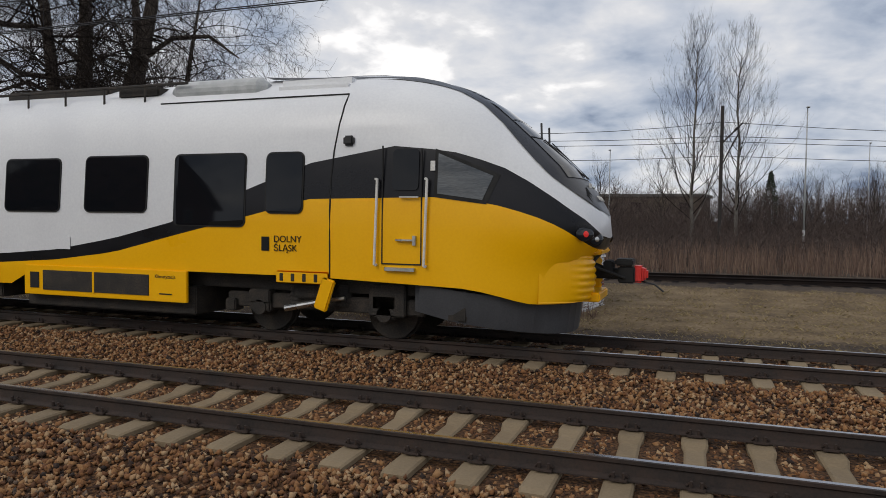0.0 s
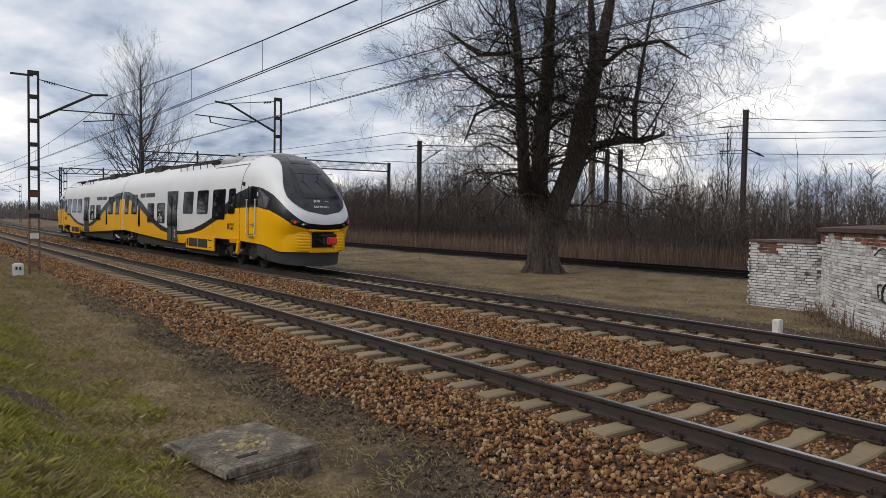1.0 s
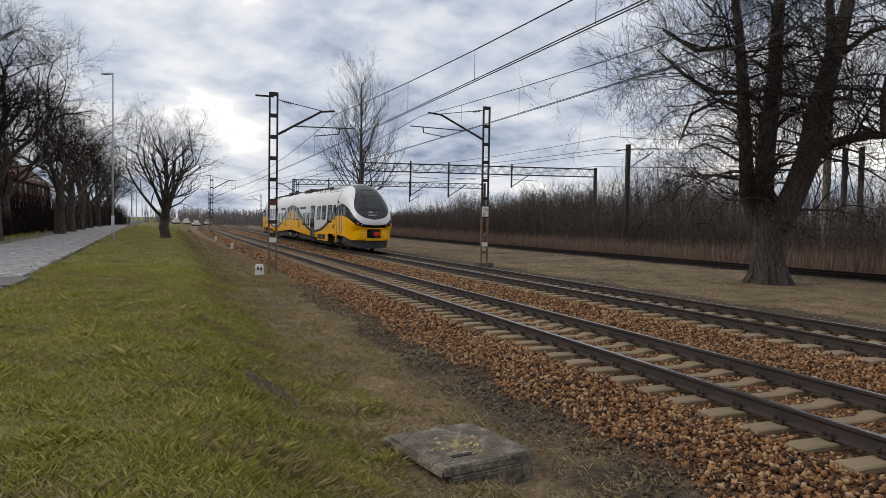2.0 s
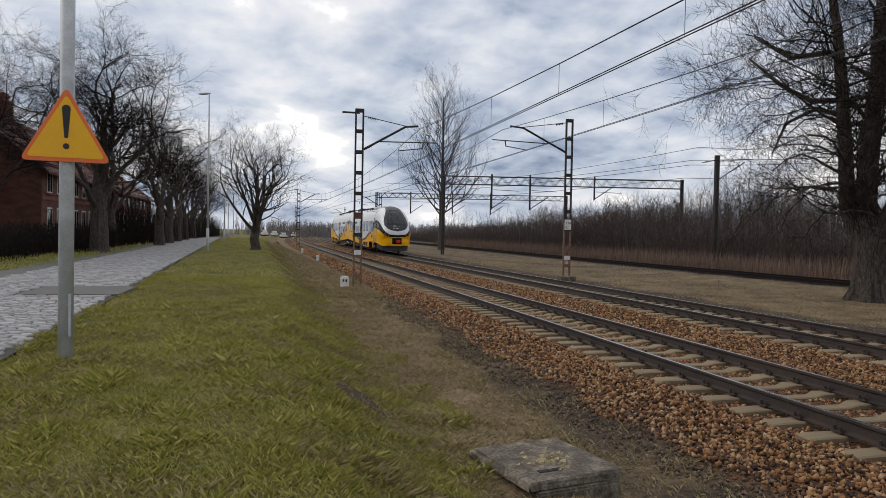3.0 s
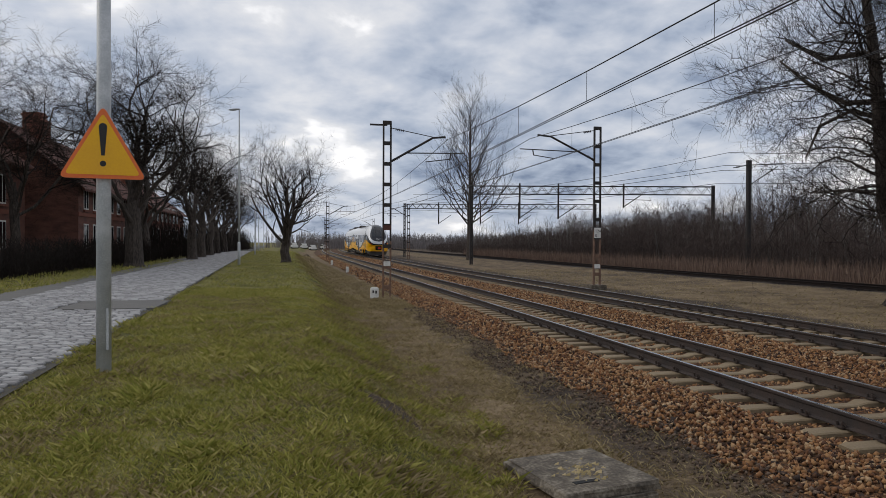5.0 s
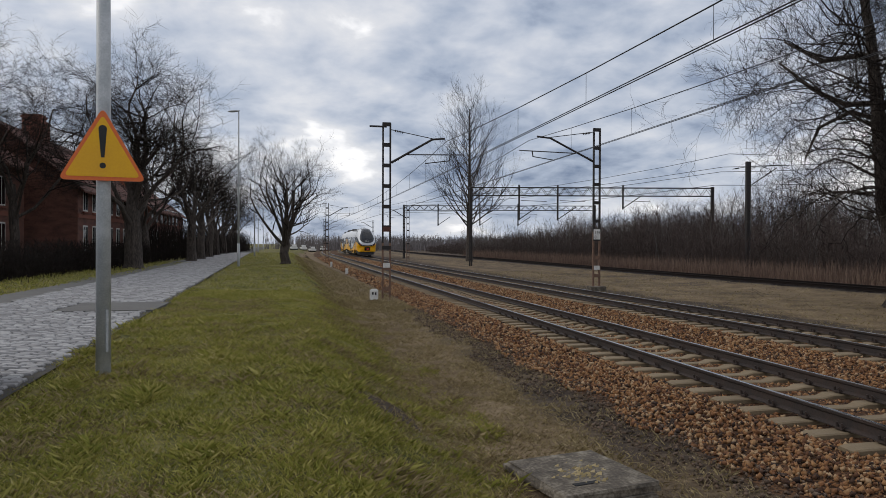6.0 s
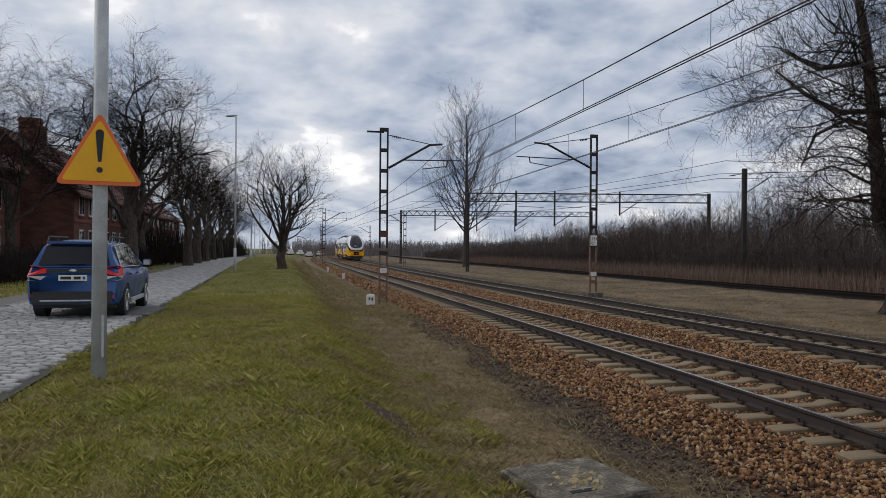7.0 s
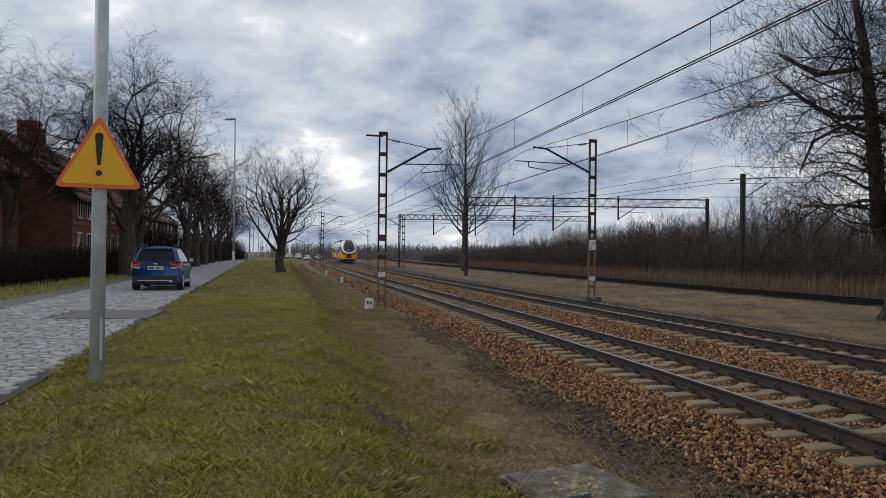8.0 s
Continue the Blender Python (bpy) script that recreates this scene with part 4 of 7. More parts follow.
def single_pole(x, y, z1, label, arms=(), r=0.13, lattice=True, m_="mast"):
    top = tagged(empty("line_pole", x, y, 0), label, "pole", group="old line poles")
    z0 = land(x, y) - 0.2
    if lattice:
        for s in (-1, 1):
            part("upright", boxes((-0.12, 0.12, s * r - 0.085, s * r + 0.085, z0, z1)), M[m_], top)
        bm = bmesh.new()
        z = z0 + 0.6
        k = 1
        while z < z1 - 0.6:
            tube(bm, (0, -r * k, z), (0, r * k, z + 0.55), 0.03, 0.03, 5)
            k, z = -k, z + 0.55
        part("lacing", bm, M[m_], top)
    else:
        bm = bmesh.new()
        tube(bm, (0, 0, z0), (0, 0, z1), r, r * 0.8, 10)
        part("post", bm, M[m_], top)
    for a, b, rr in arms:
        bm = bmesh.new()
        tube(bm, a, b, rr, rr, 6)
        insulator(bm, Vector(a).lerp(Vector(b), 0.6), Vector(a).lerp(Vector(b), 0.85), rr * 2.2, 4)
        part("arm", bm, M["mast"], top)
    return top


single_pole(-53.1, 30.35, 9.0, "rusty lattice pole standing in scrub", [((0, 0, 8.6), (0.4, -1.7, 8.3), 0.03), ((0, 0, 6.9), (0.5, 2.3, 8.5), 0.04), ((0, 0, 8.6), (0.6, 3.0, 8.75), 0.03)], 0.1)
single_pole(-29.0, 42.2, 10.3, "dark lattice pole beside scrub and reeds", [((0, 0, 9.2), (-1.2, -1.6, 9.0), 0.03), ((0, 0, 7.4), (-1.0, -1.5, 7.3), 0.03), ((0, 0, 7.6), (0.8, 1.2, 7.0), 0.05)], 0.11)
single_pole(-32.0, 29.4, 9.6, "pale concrete lattice pole behind the old track", (), 0.1, True, "concrete")
single_pole(-42.2, 42.8, 8.4, "dark twin lattice pole in scrub", (), 0.1)
single_pole(-41.4, 43.6, 8.4, "dark twin lattice pole in scrub", (), 0.1)
single_pole(1.8, 52.0, 11.0, "tall dark pole against bare birches", [((0, 0, 8.2), (1.5, 0.6, 9.8), 0.06), ((0, 0, 6.5), (1.2, 0.4, 9.0), 0.05)], 0.11)


def branch_wires():
    top = tagged(empty("overhead_line"), "four thin wires along the branch line", "overhead wire", group="overhead lines")
    pts = [(-110, 1 + 12), (-53.1, 30.1), (-29.0, 42.2), (1.8, 52.0), (60, 68)]
    for dz in (0.0, -1.1, -1.5, -2.6):
        line = []
        for (x0, y0), (x1, y1) in zip(pts, pts[1:]):
            for i in range(9):
                k = i / 8
                if i or not line:
                    line.append((x0 + (x1 - x0) * k, y0 + (y1 - y0) * k - 1.5 + 0.5 * dz, 9.6 + dz - 1.0 * 4 * k * (1 - k) * (0.5 if dz else 1)))
        part("wire", cable(line, 0.02, 4), M["wire"], top)


branch_wires()


def gantry(p, q, zb, depth, label, hangers):
    """Truss beam over several tracks on two lattice posts with hanging arms."""
    top = tagged(empty("signal_gantry"), label, "gantry", group="catenary gantries")
    p, q = Vector((*p, 0)), Vector((*q, 0))
    d = (q - p)
    n = int(d.length / 0.62)
    z0, z1 = zb - depth, zb
    bm = bmesh.new()
    for z in (z0, z1):
        for o in (-0.25, 0.25):
            tube(bm, p + Vector((o, 0, z)), q + Vector((o, 0, z)), 0.05, 0.05, 5)
    part("chord", bm, M["mast"], top)
    bm = bmesh.new()
    for i in range(n):
        a, b = p + d * (i / n), p + d * ((i + 1) / n)
        for o in (-0.25, 0.25):
            tube(bm, a + Vector((o, 0, z0 if i % 2 else z1)), b + Vector((o, 0, z1 if i % 2 else z0)), 0.026, 0.026, 4)
    tagged(part("lacing", bm, M["mast"], top), kind="stuff")
    for e in (p, q):
        for s in (-0.1, 0.1):
            part("post", boxes((e.x - 0.08, e.x + 0.08, e.y + s - 0.07, e.y + s + 0.07, -0.2, z1 + 0.15)), M["mast"], top)
        bm = bmesh.new()
        for i in range(12):
            tube(bm, e + Vector((0, -0.12 if i % 2 else 0.12, 0.3 + i * (z0 - 0.3) / 12)), e + Vector((0, 0.12 if i % 2 else -0.12, 0.3 + (i + 1) * (z0 - 0.3) / 12)), 0.03, 0.03, 4)
        part("bracing", bm, M["mast"], top)
    for k, low in hangers:
        c = p + d * k
        bm = bmesh.new()
        tube(bm, c + Vector((0, 0, z0 - low)), c + Vector((0, 0, z1 + 0.3)), 0.1, 0.1, 6)
        tube(bm, c + Vector((0, 0, z0 - low + 0.1)), c + d.normalized() * 1.9 + Vector((0, 0, z0 - low + 1.4)), 0.05, 0.05, 5)
        tube(bm, c + d.normalized() * 0.2 + Vector((0, 0, z0 - 0.5)), c + d.normalized() * 2.9 + Vector((0, 0, z0 - 0.6)), 0.03, 0.03, 5)
        part("hanger", bm, M["mast"], top)


gantry((-73.6, 11.85), (-68.4, 36.8), 8.1, 0.85, "long dark truss gantry spanning the yard tracks", ((0.2, 2.6), (0.36, 2.6), (0.63, 1.4)))
gantry((-110.5, 10.2), (-103.7, 39.0), 8.1, 0.7, "far truss gantry spanning the yard tracks", ((0.18, 2.4), (0.4, 2.4), (0.6, 2.4)))


# ---- small lineside things ----
def slab():
    top = tagged(empty("manhole_slab", -7.24, -3.39, -0.115, 12), "cracked weathered concrete cover slab on dry grass", "concrete slab")
    bm = bmesh.new()
    box(bm, -0.56, 0.56, -0.52, 0.52, -0.09, 0.0, 0.018)
    rng = random.Random(4)
    for v in bm.verts:
        v.co += Vector((rng.uniform(-0.02, 0.02), rng.uniform(-0.02, 0.02), rng.uniform(-0.008, 0.008)))
    part("lid", bm, M["concrete"], top)
    part("collar", boxes((-0.50, 0.62, -0.46, 0.46, -0.34, -0.085), bevel=0.02), M["concrete"], top, "darker concrete collar under the lid")
    part("lifting_slot", boxes((0.3, 0.36, -0.28, -0.02, -0.03, 0.006)), M["seam"], top)
    v, f = [], []
    for i in range(70):
        x, y, s = rng.gauss(0.05, 0.12), rng.gauss(0.0, 0.12), rng.uniform(0.01, 0.03)
        n = len(v)
        v += [(x - s, y, 0.003), (x, y - s, 0.004), (x + s, y + s * 0.3, 0.004), (x, y + s, 0.004 + s * 0.8)]
        f += [(n, n + 1, n + 3), (n + 1, n + 2, n + 3), (n + 2, n, n + 3)]
    tagged(part("moss", from_lists("moss", v, f, M["drygrass"]), None, top, "dry moss and litter on the slab"), kind="stuff")


slab()


def post_stone(x, y, w, h, label, dark):
    z = land(x, y)
    top = tagged(empty("marker_stone", x, y, z), label, "marker stone", group="marker stones")
    bm = bmesh.new()
    box(bm, -w / 2, w / 2, -w / 2, w / 2, -0.2, h, w * 0.12)
    part("stone", bm, M["whitepaint"], top)
    for i, (a, b) in enumerate(dark):
        part("mark", boxes((w / 2 + 0.002, w / 2 + 0.005, -w * 0.3 + 0.12 * i, -w * 0.3 + 0.12 * i + 0.07, h * a, h * b)), M["ink"], top)


post_stone(-31.2, -2.85, 0.34, 0.46, "white painted kilometre stone in dry grass", ((0.5, 0.75), (0.45, 0.72)))
post_stone(-8.0, 7.95, 0.16, 0.3, "small white topped marker beside the second track", ())
post_stone(-58.0, -2.2, 0.22, 0.45, "small pale marker stone by the ballast", ())
post_stone(-76.0, -2.6, 0.22, 0.5, "pale marker stone by the ballast", ())


# ---- road, sign, street lamps ----
def road():
    xs = [80, 60, 40, 20, 10, *range(6, -70, -2), *range(-72, -330, -8)]
    v, f = [], []
    for x in xs:
        r, z = road_right(x), road_z(x)
        v += [(x, r, z - 0.005), (x, r - 3.75, z + 0.0)]
    for i in range(len(xs) - 1):
        f.append((2 * i, 2 * i + 2, 2 * i + 3, 2 * i + 1))
    top = tagged(new("road", from_lists("road", v, f, M["joint"])), "old granite sett road with sandy joints", "road", kind="structure")
    v, f = [], []
    for x in xs:
        r, z = road_right(x) - 3.8, road_z(x)
        v += [(x, r, z + 0.02), (x, r - 1.7 - 0.3 * noise.noise((x * 0.2, 0, 0)), z + 0.025)]
    for i in range(len(xs) - 1):
        f.append((2 * i, 2 * i + 2, 2 * i + 3, 2 * i + 1))
    tagged(new("pavement", from_lists("pavement", v, f, M["asphalt"])), "worn asphalt footway beside the sett road", "pavement", kind="structure")
    # repaired strip across the road
    part("asphalt_patch", boxes((-19.9, -17.6, road_right(-18) - 2.0, road_right(-18) + 0.05, 0.5, road_z(-18) + 0.028)), M["asphalt"], top, "grey asphalt patch")
    return top


ROAD = road()


def setts(parent):
    """Granite setts in uneven rows: the nearest as parts, the rest joined."""
    rng = random.Random(11)
    base = []
    for k in range(6):
        l, w = 0.155 + 0.012 * k, 0.105 + 0.005 * (k % 3)
        v = [(-w / 2, -l / 2, -0.05), (w / 2, -l / 2, -0.05), (w / 2, l / 2, -0.05), (-w / 2, l / 2, -0.05)]
        v += [(sx * w * 0.48, sy * l * 0.48, 0.012) for sx, sy in ((-1, -1), (1, -1), (1, 1), (-1, 1))]
        v += [(sx * w * 0.38, sy * l * 0.40, 0.024 + 0.003 * k % 0.007) for sx, sy in ((-1, -1), (1, -1), (1, 1), (-1, 1))]
        f = [(8, 9, 10, 11)] + [(i, (i + 1) % 4, 4 + (i + 1) % 4, 4 + i) for i in range(4)] + [(4 + i, 4 + (i + 1) % 4, 8 + (i + 1) % 4, 8 + i) for i in range(4)]
        base.append((v, f))
    m_one = mat("granite_sett_piece", [(0.18, 0.172, 0.168), (0.31, 0.30, 0.295), (0.42, 0.41, 0.40)], 0.8, scale=6, bump=0.006, objrand=0.6)
    meshes = [from_lists("sett", v, f, m_one) for v, f in base]
    V, F, x, count = [], [], -6.0, 0
    while x > -125:
        y = road_right(x) - rng.uniform(0.05, 0.2)
        end = road_right(x) - 3.75
        while y > end:
            k = rng.randrange(6)
            l = 0.155 + 0.012 * k
            if not (-19.95 < x < -17.55 and y > road_right(-18) - 2.05):
                dx, dz, rot = rng.uniform(-0.012, 0.012), rng.uniform(-0.008, 0.006), rng.uniform(-4, 4)
                if -11.2 < x < -8.9 and count < 290 and y > end + 1.2:
                    ob = part("sett", meshes[k], None, parent)
                    ob.matrix_basis = pose(x + dx, y - l / 2, road_z(x) + dz, rng.uniform(-2, 2), rng.uniform(-2, 2), rot)
                    count += 1
                else:
                    m_ = pose(x + dx, y - l / 2, road_z(x) + dz, rng.uniform(-2, 2), rng.uniform(-2, 2), rot)
                    n = len(V)
                    V += [m_ @ Vector(q) for q in base[k][0]]
                    F += [tuple(n + i for i in q) for q in base[k][1]]
            y -= l + rng.uniform(0.014, 0.03)
        x -= 0.138
    tagged(part("joined_setts", from_lists("joined_setts", V, F, M["setts"]), None, parent), kind="stuff")


def warning_sign():
    x, y = -9.86, -8.33
    z = land(x, y)
    top = tagged(empty("warning_sign", x, y, z), "yellow triangular warning sign with orange rim on galvanised post", "road sign")
    bm = bmesh.new()
    tube(bm, (0, 0, -0.2), (0, 0, 5.5), 0.085, 0.075, 20)
    part("post", bm, M["galv"], top, smooth=True)
    part("hatch", boxes((0.07, 0.095, 0.03, 0.06, 0.3, 0.8), bevel=0.004), M["galv"], top)
    for zc in (2.5, 3.0):
        part("clamp", boxes((0.02, 0.1, -0.095, 0.095, zc, zc + 0.04)), M["galv"], top)

    def tri(half, h0, h1, r, xx, thick):
        pts = []
        corners = [(0, h1), (-half, h0), (half, h0)]
        cy, cz = 0, (h0 * 2 + h1) / 3
        for i, (a, b) in enumerate(corners):
            p, q = corners[i - 1], corners[(i + 1) % 3]
            for k in range(7):
                t = k / 6
                s0 = Vector((a + (p[0] - a) * r, b + (p[1] - b) * r))
                s1 = Vector((a + (q[0] - a) * r, b + (q[1] - b) * r))
                c = Vector((a, b))
                w = s0 * (1 - t) ** 2 + c * 2 * t * (1 - t) + s1 * t ** 2
                pts.append((w.x, w.y))
        n = len(pts)
        v = [(xx, a, b) for a, b in pts] + [(xx - thick, a, b) for a, b in pts]
        return v, [tuple(range(n)), tuple(range(2 * n - 1, n - 1, -1))] + [(i, n + i, n + (i + 1) % n, (i + 1) % n) for i in range(n)]

    zb = 2.83 - z
    plate = part("plate", from_lists("plate", *tri(0.47, zb - 0.02, zb + 0.84, 0.09, 0.115, 0.02), M["signred"]), None, top, "orange-red rimmed triangular plate")
    part("face", from_lists("face", *tri(0.405, zb + 0.025, zb + 0.75, 0.07, 0.119, 0.003), M["signyellow"]), None, plate, "amber yellow face")
    v = []
    for i in range(10):
        t = radians(180 * i / 9)
        v.append((0.124, 0.045 * math.cos(t), zb + 0.585 + 0.045 * math.sin(t)))
    v += [(0.124, -0.019, zb + 0.25), (0.124, 0.019, zb + 0.25)]
    part("exclamation_bar", from_lists("exclamation_bar", v, [tuple(range(12))], M["ink"]), None, plate)
    bm = bmesh.new()
    tube(bm, (0.119, 0, zb + 0.155), (0.124, 0, zb + 0.155), 0.034, 0.034, 18)
    part("exclamation_dot", bm, M["ink"], plate)
    top.matrix_basis = pose(x, y, z, 0, 0, 10)


warning_sign()


def street_lamp(x, y, h):
    z = land(x, y)
    top = tagged(empty("street_lamp", x, y, z), "tall grey steel street lamp beside sett road", "street lamp", group="street lamps")
    bm = bmesh.new()
    tube(bm, (0, 0, -0.2), (0, 0, 1.6), 0.1, 0.095, 14)
    tube(bm, (0, 0, 1.6), (0, 0, h), 0.07, 0.045, 14)
    part("post", bm, M["galv"], top, smooth=True)
    bm = bmesh.new()
    bmesh.ops.create_uvsphere(bm, u_segments=16, v_segments=8, radius=1, matrix=pose(0, -0.32, h + 0.04, 6) @ Matrix.Diagonal((0.14, 0.42, 0.075, 1)))
    part("lamp_head", bm, M["galv"], top, smooth=True)
    bm = bmesh.new()
    bmesh.ops.create_uvsphere(bm, u_segments=12, v_segments=6, radius=1, matrix=pose(0, -0.38, h + 0.0, 6) @ Matrix.Diagonal((0.1, 0.26, 0.05, 1)))
    part("glass_cover", bm, M["lamp"], top, smooth=True)


for x, y, h in ((-52.0, -10.1, 10.75), (-93.3, -11.4, 10.75), (-134, -13.1, 10.75), (-175, -14.1, 10.75), (-216, -15.2, 10.75)):
    street_lamp(x, y, h)


# ---- whitewashed brick hut ----
WORN = mat("worn_coping", [(0.05, 0.04, 0.035), (0.12, 0.085, 0.07), (0.16, 0.14, 0.12)], 0.95, scale=4, bump=0.01)


def hut():
    ring = [(-9.5, 12.8), (-8.5, 11.35), (-7.35, 10.05), (-6.4, 9.15), (-5.5, 8.62), (-4.7, 8.45), (-4.05, 8.95), (-3.5, 9.85), (-2.95, 11.05), (-2.5, 12.2), (-2.3, 13.6), (-3.6, 16.0), (-8.2, 16.6)]
    zb, zt = -0.18, 1.93
    top = tagged(empty("brick_hut"), "low whitewashed brick hut with black graffiti and rusty lip", "brick building")
    n = len(ring)
    core = [(x, y, zb) for x, y in ring] + [(x, y, zt) for x, y in ring]
    lime = mat("limewashed_joint", [(0.035, 0.028, 0.024), (0.12, 0.10, 0.09), (0.42, 0.41, 0.40), (0.56, 0.555, 0.55)], 0.95, scale=1.6, fine=7, bump=0.006)
    part("core_wall", from_lists("core_wall", core, [(i, (i + 1) % n, n + (i + 1) % n, n + i) for i in range(n)] + [tuple(range(n, 2 * n))], lime), None, top)
    cx, cy = -5.9, 12.6
    lip = []
    for s, z in ((1.02, zt), (1.035, zt + 0.02), (1.035, zt + 0.11), (0.98, zt + 0.14), (0.75, zt + 0.19), (0.4, zt + 0.21)):
        lip += [(cx + (x - cx) * s, cy + (y - cy) * s, z + 0.05 * noise.noise((x * 2, y * 2, z))) for x, y in ring]
    f = [(k * n + i, k * n + (i + 1) % n, (k + 1) * n + (i + 1) % n, (k + 1) * n + i) for k in range(5) for i in range(n)] + [tuple(range(5 * n, 6 * n))]
    part("roof", from_lists("roof", lip, f, mat("rusty_roof", [(0.028, 0.016, 0.012), (0.065, 0.034, 0.024), (0.10, 0.06, 0.044)], 0.9, scale=3, bump=0.01)), None, top, "rusty sheet roof under thin soil")
    # bricks
    m_white = mat("limewashed_brick", [(0.10, 0.055, 0.045), (0.34, 0.32, 0.31), (0.56, 0.55, 0.545), (0.66, 0.655, 0.65), (0.74, 0.735, 0.73)], 0.85, scale=1.1, fine=9, bump=0.006, objrand=0.42)
    m_white2 = mat("limewashed_brick_joined", [(0.10, 0.055, 0.045), (0.34, 0.32, 0.31), (0.56, 0.55, 0.545), (0.66, 0.655, 0.65), (0.74, 0.735, 0.73)], 0.85, scale=1.1, fine=9, bump=0.006, island=0.42)
    rng = random.Random(8)

    def brick_shape(l):
        b = 0.006
        v = [(-l / 2, -0.03, -0.031), (l / 2, -0.03, -0.031), (l / 2, -0.03, 0.031), (-l / 2, -0.03, 0.031)]
        w = [(x * (1 - 2 * b / l), 0.012, z * 0.84) for x, _, z in v]
        return v + w, [(4, 7, 6, 5)] + [(i, 4 + i, 4 + (i + 1) % 4, (i + 1) % 4) for i in range(4)]

    shapes = {l: from_lists("brick", *brick_shape(l), m_white) for l in (0.25, 0.12)}
    m_bare = mat("bare_red_brick", [(0.05, 0.022, 0.016), (0.17, 0.06, 0.035), (0.30, 0.12, 0.06)], 0.9, scale=3, bump=0.006, island=0.5)
    bare_v, bare_f = [], []
    V, F, count = [], [], 0
    walls = [(ring[i], ring[(i + 1) % n], zb, zt - 0.02, top) for i in range(10)]
    wing = tagged(empty("wing_wall"), "short whitewashed brick wall with broken top", "brick wall")
    wl = [((-11.3, 12.6), (-9.4, 12.6), zb, 1.62, wing), ((-11.3, 15.5), (-11.3, 12.6), zb, 1.62, wing)]
    part("core_wall", boxes((-11.29, -9.3, 12.61, 13.0, zb, 1.6), (-11.29, -10.9, 12.62, 15.5, zb, 1.598)), lime, wing)
    part("coping", boxes((-11.35, -9.5, 12.54, 13.02, 1.6, 1.68), (-11.35, -10.85, 12.6, 15.5, 1.602, 1.678), bevel=0.02), WORN, wing, "weathered bare brick coping")
    wv, wf = [], []
    for a, b, z0, z1, owner in walls + wl:
        a, b = Vector(a), Vector(b)
        d = b - a
        ang = math.degrees(math.atan2(d.y, d.x))
        nrm = Vector((d.y, -d.x)).normalized()
        row, z = 0, z0 + 0.03
        while z < z1:
            s = -0.05 if row % 2 else 0.0
            while s < d.length:
                l = 0.25 if rng.random() < 0.72 else 0.12
                s2 = s + l / 2
                if s2 < d.length + 0.03 and rng.random() > 0.012:
                    p = a + d.normalized() * s2 + nrm * 0.0
                    m_ = pose(p.x + nrm.x * rng.uniform(-0.003, 0.004), p.y + nrm.y * rng.uniform(-0.003, 0.004), z, 0, rng.uniform(-0.6, 0.6), ang + 180)
                    flaked = owner is top and z > z1 - 0.18 + 0.32 * noise.noise((p.x * 0.9, p.y * 0.9, 3)) + 0.12 * rng.random() or noise.noise((p.x * 1.3 + 5, p.y * 1.3, z * 1.6)) > 0.6
                    if flaked:
                        vv, ff = brick_shape(l)
                        k = len(bare_v)
                        bare_v += [m_ @ Vector(q) for q in vv]
                        bare_f += [tuple(k + i for i in q) for q in ff]
                    elif owner is top and count < 300 and -6.4 < p.x < -3.4 and 0.35 < z < 1.6:
                        part("brick", shapes[l], None, top).matrix_basis = m_
                        count += 1
                    else:
                        vv, ff = brick_shape(l)
                        T, G = (V, F) if owner is top else (wv, wf)
                        k = len(T)
                        T += [m_ @ Vector(q) for q in vv]
                        G += [tuple(k + i for i in q) for q in ff]
                s += l + 0.012
            z += 0.075
            row += 1
    tagged(part("joined_bricks", from_lists("joined_bricks", V, F, m_white2), None, top), kind="stuff")
    tagged(part("bare_bricks", from_lists("bare_bricks", bare_v, bare_f, m_bare), None, top, "bare red bricks where the whitewash has flaked"), kind="stuff")
    tagged(part("joined_bricks", from_lists("joined_bricks", wv, wf, m_white2), None, wing), kind="stuff")
    # graffiti strokes laid on the faces that look at the line
    acc = [0.0]
    for i in range(10):
        acc.append(acc[-1] + (Vector(ring[i + 1]) - Vector(ring[i])).length)

    def on_wall(s, z):
        i = max(k for k in range(10) if acc[k] <= max(0, min(s, acc[10] - 0.01)))
        a, b = Vector(ring[i]), Vector(ring[i + 1])
        d = (b - a).normalized()
        p = a + d * (s - acc[i])
        return Vector((p.x + d.y * 0.02, p.y - d.x * 0.02, z))

    def stroke(pts, r):
        bm = bmesh.new()
        fine = []
        pts = [(1.4 + 1.02 * s, z) for s, z in pts]
        for i in range(len(pts) - 1):
            p0, p1, p2, p3 = (Vector(pts[max(0, min(len(pts) - 1, i + o))]) for o in (-1, 0, 1, 2))
            for k in range(6):
                t = k / 6
                q = 0.5 * (2 * p1 + (p2 - p0) * t + (2 * p0 - 5 * p1 + 4 * p2 - p3) * t * t + (3 * p1 - p0 - 3 * p2 + p3) * t ** 3)
                fine.append((q.x, q.y))
        fine.append(pts[-1])
        for p, q in zip(fine, fine[1:]):
            tube(bm, on_wall(*p), on_wall(*q), r, r, 5)
        part("graffiti_stroke", bm, M["ink"], top)

    bulb = [(3.0, 0.62), (3.05, 0.9), (3.5, 1.1), (4.0, 1.2), (4.4, 1.15), (4.7, 0.9), (4.6, 0.62), (4.2, 0.48), (3.6, 0.5), (3.0, 0.62)]
    stroke(bulb, 0.026)
    stroke([(2.85, 0.66), (2.8, 0.9), (2.95, 0.92)], 0.018)
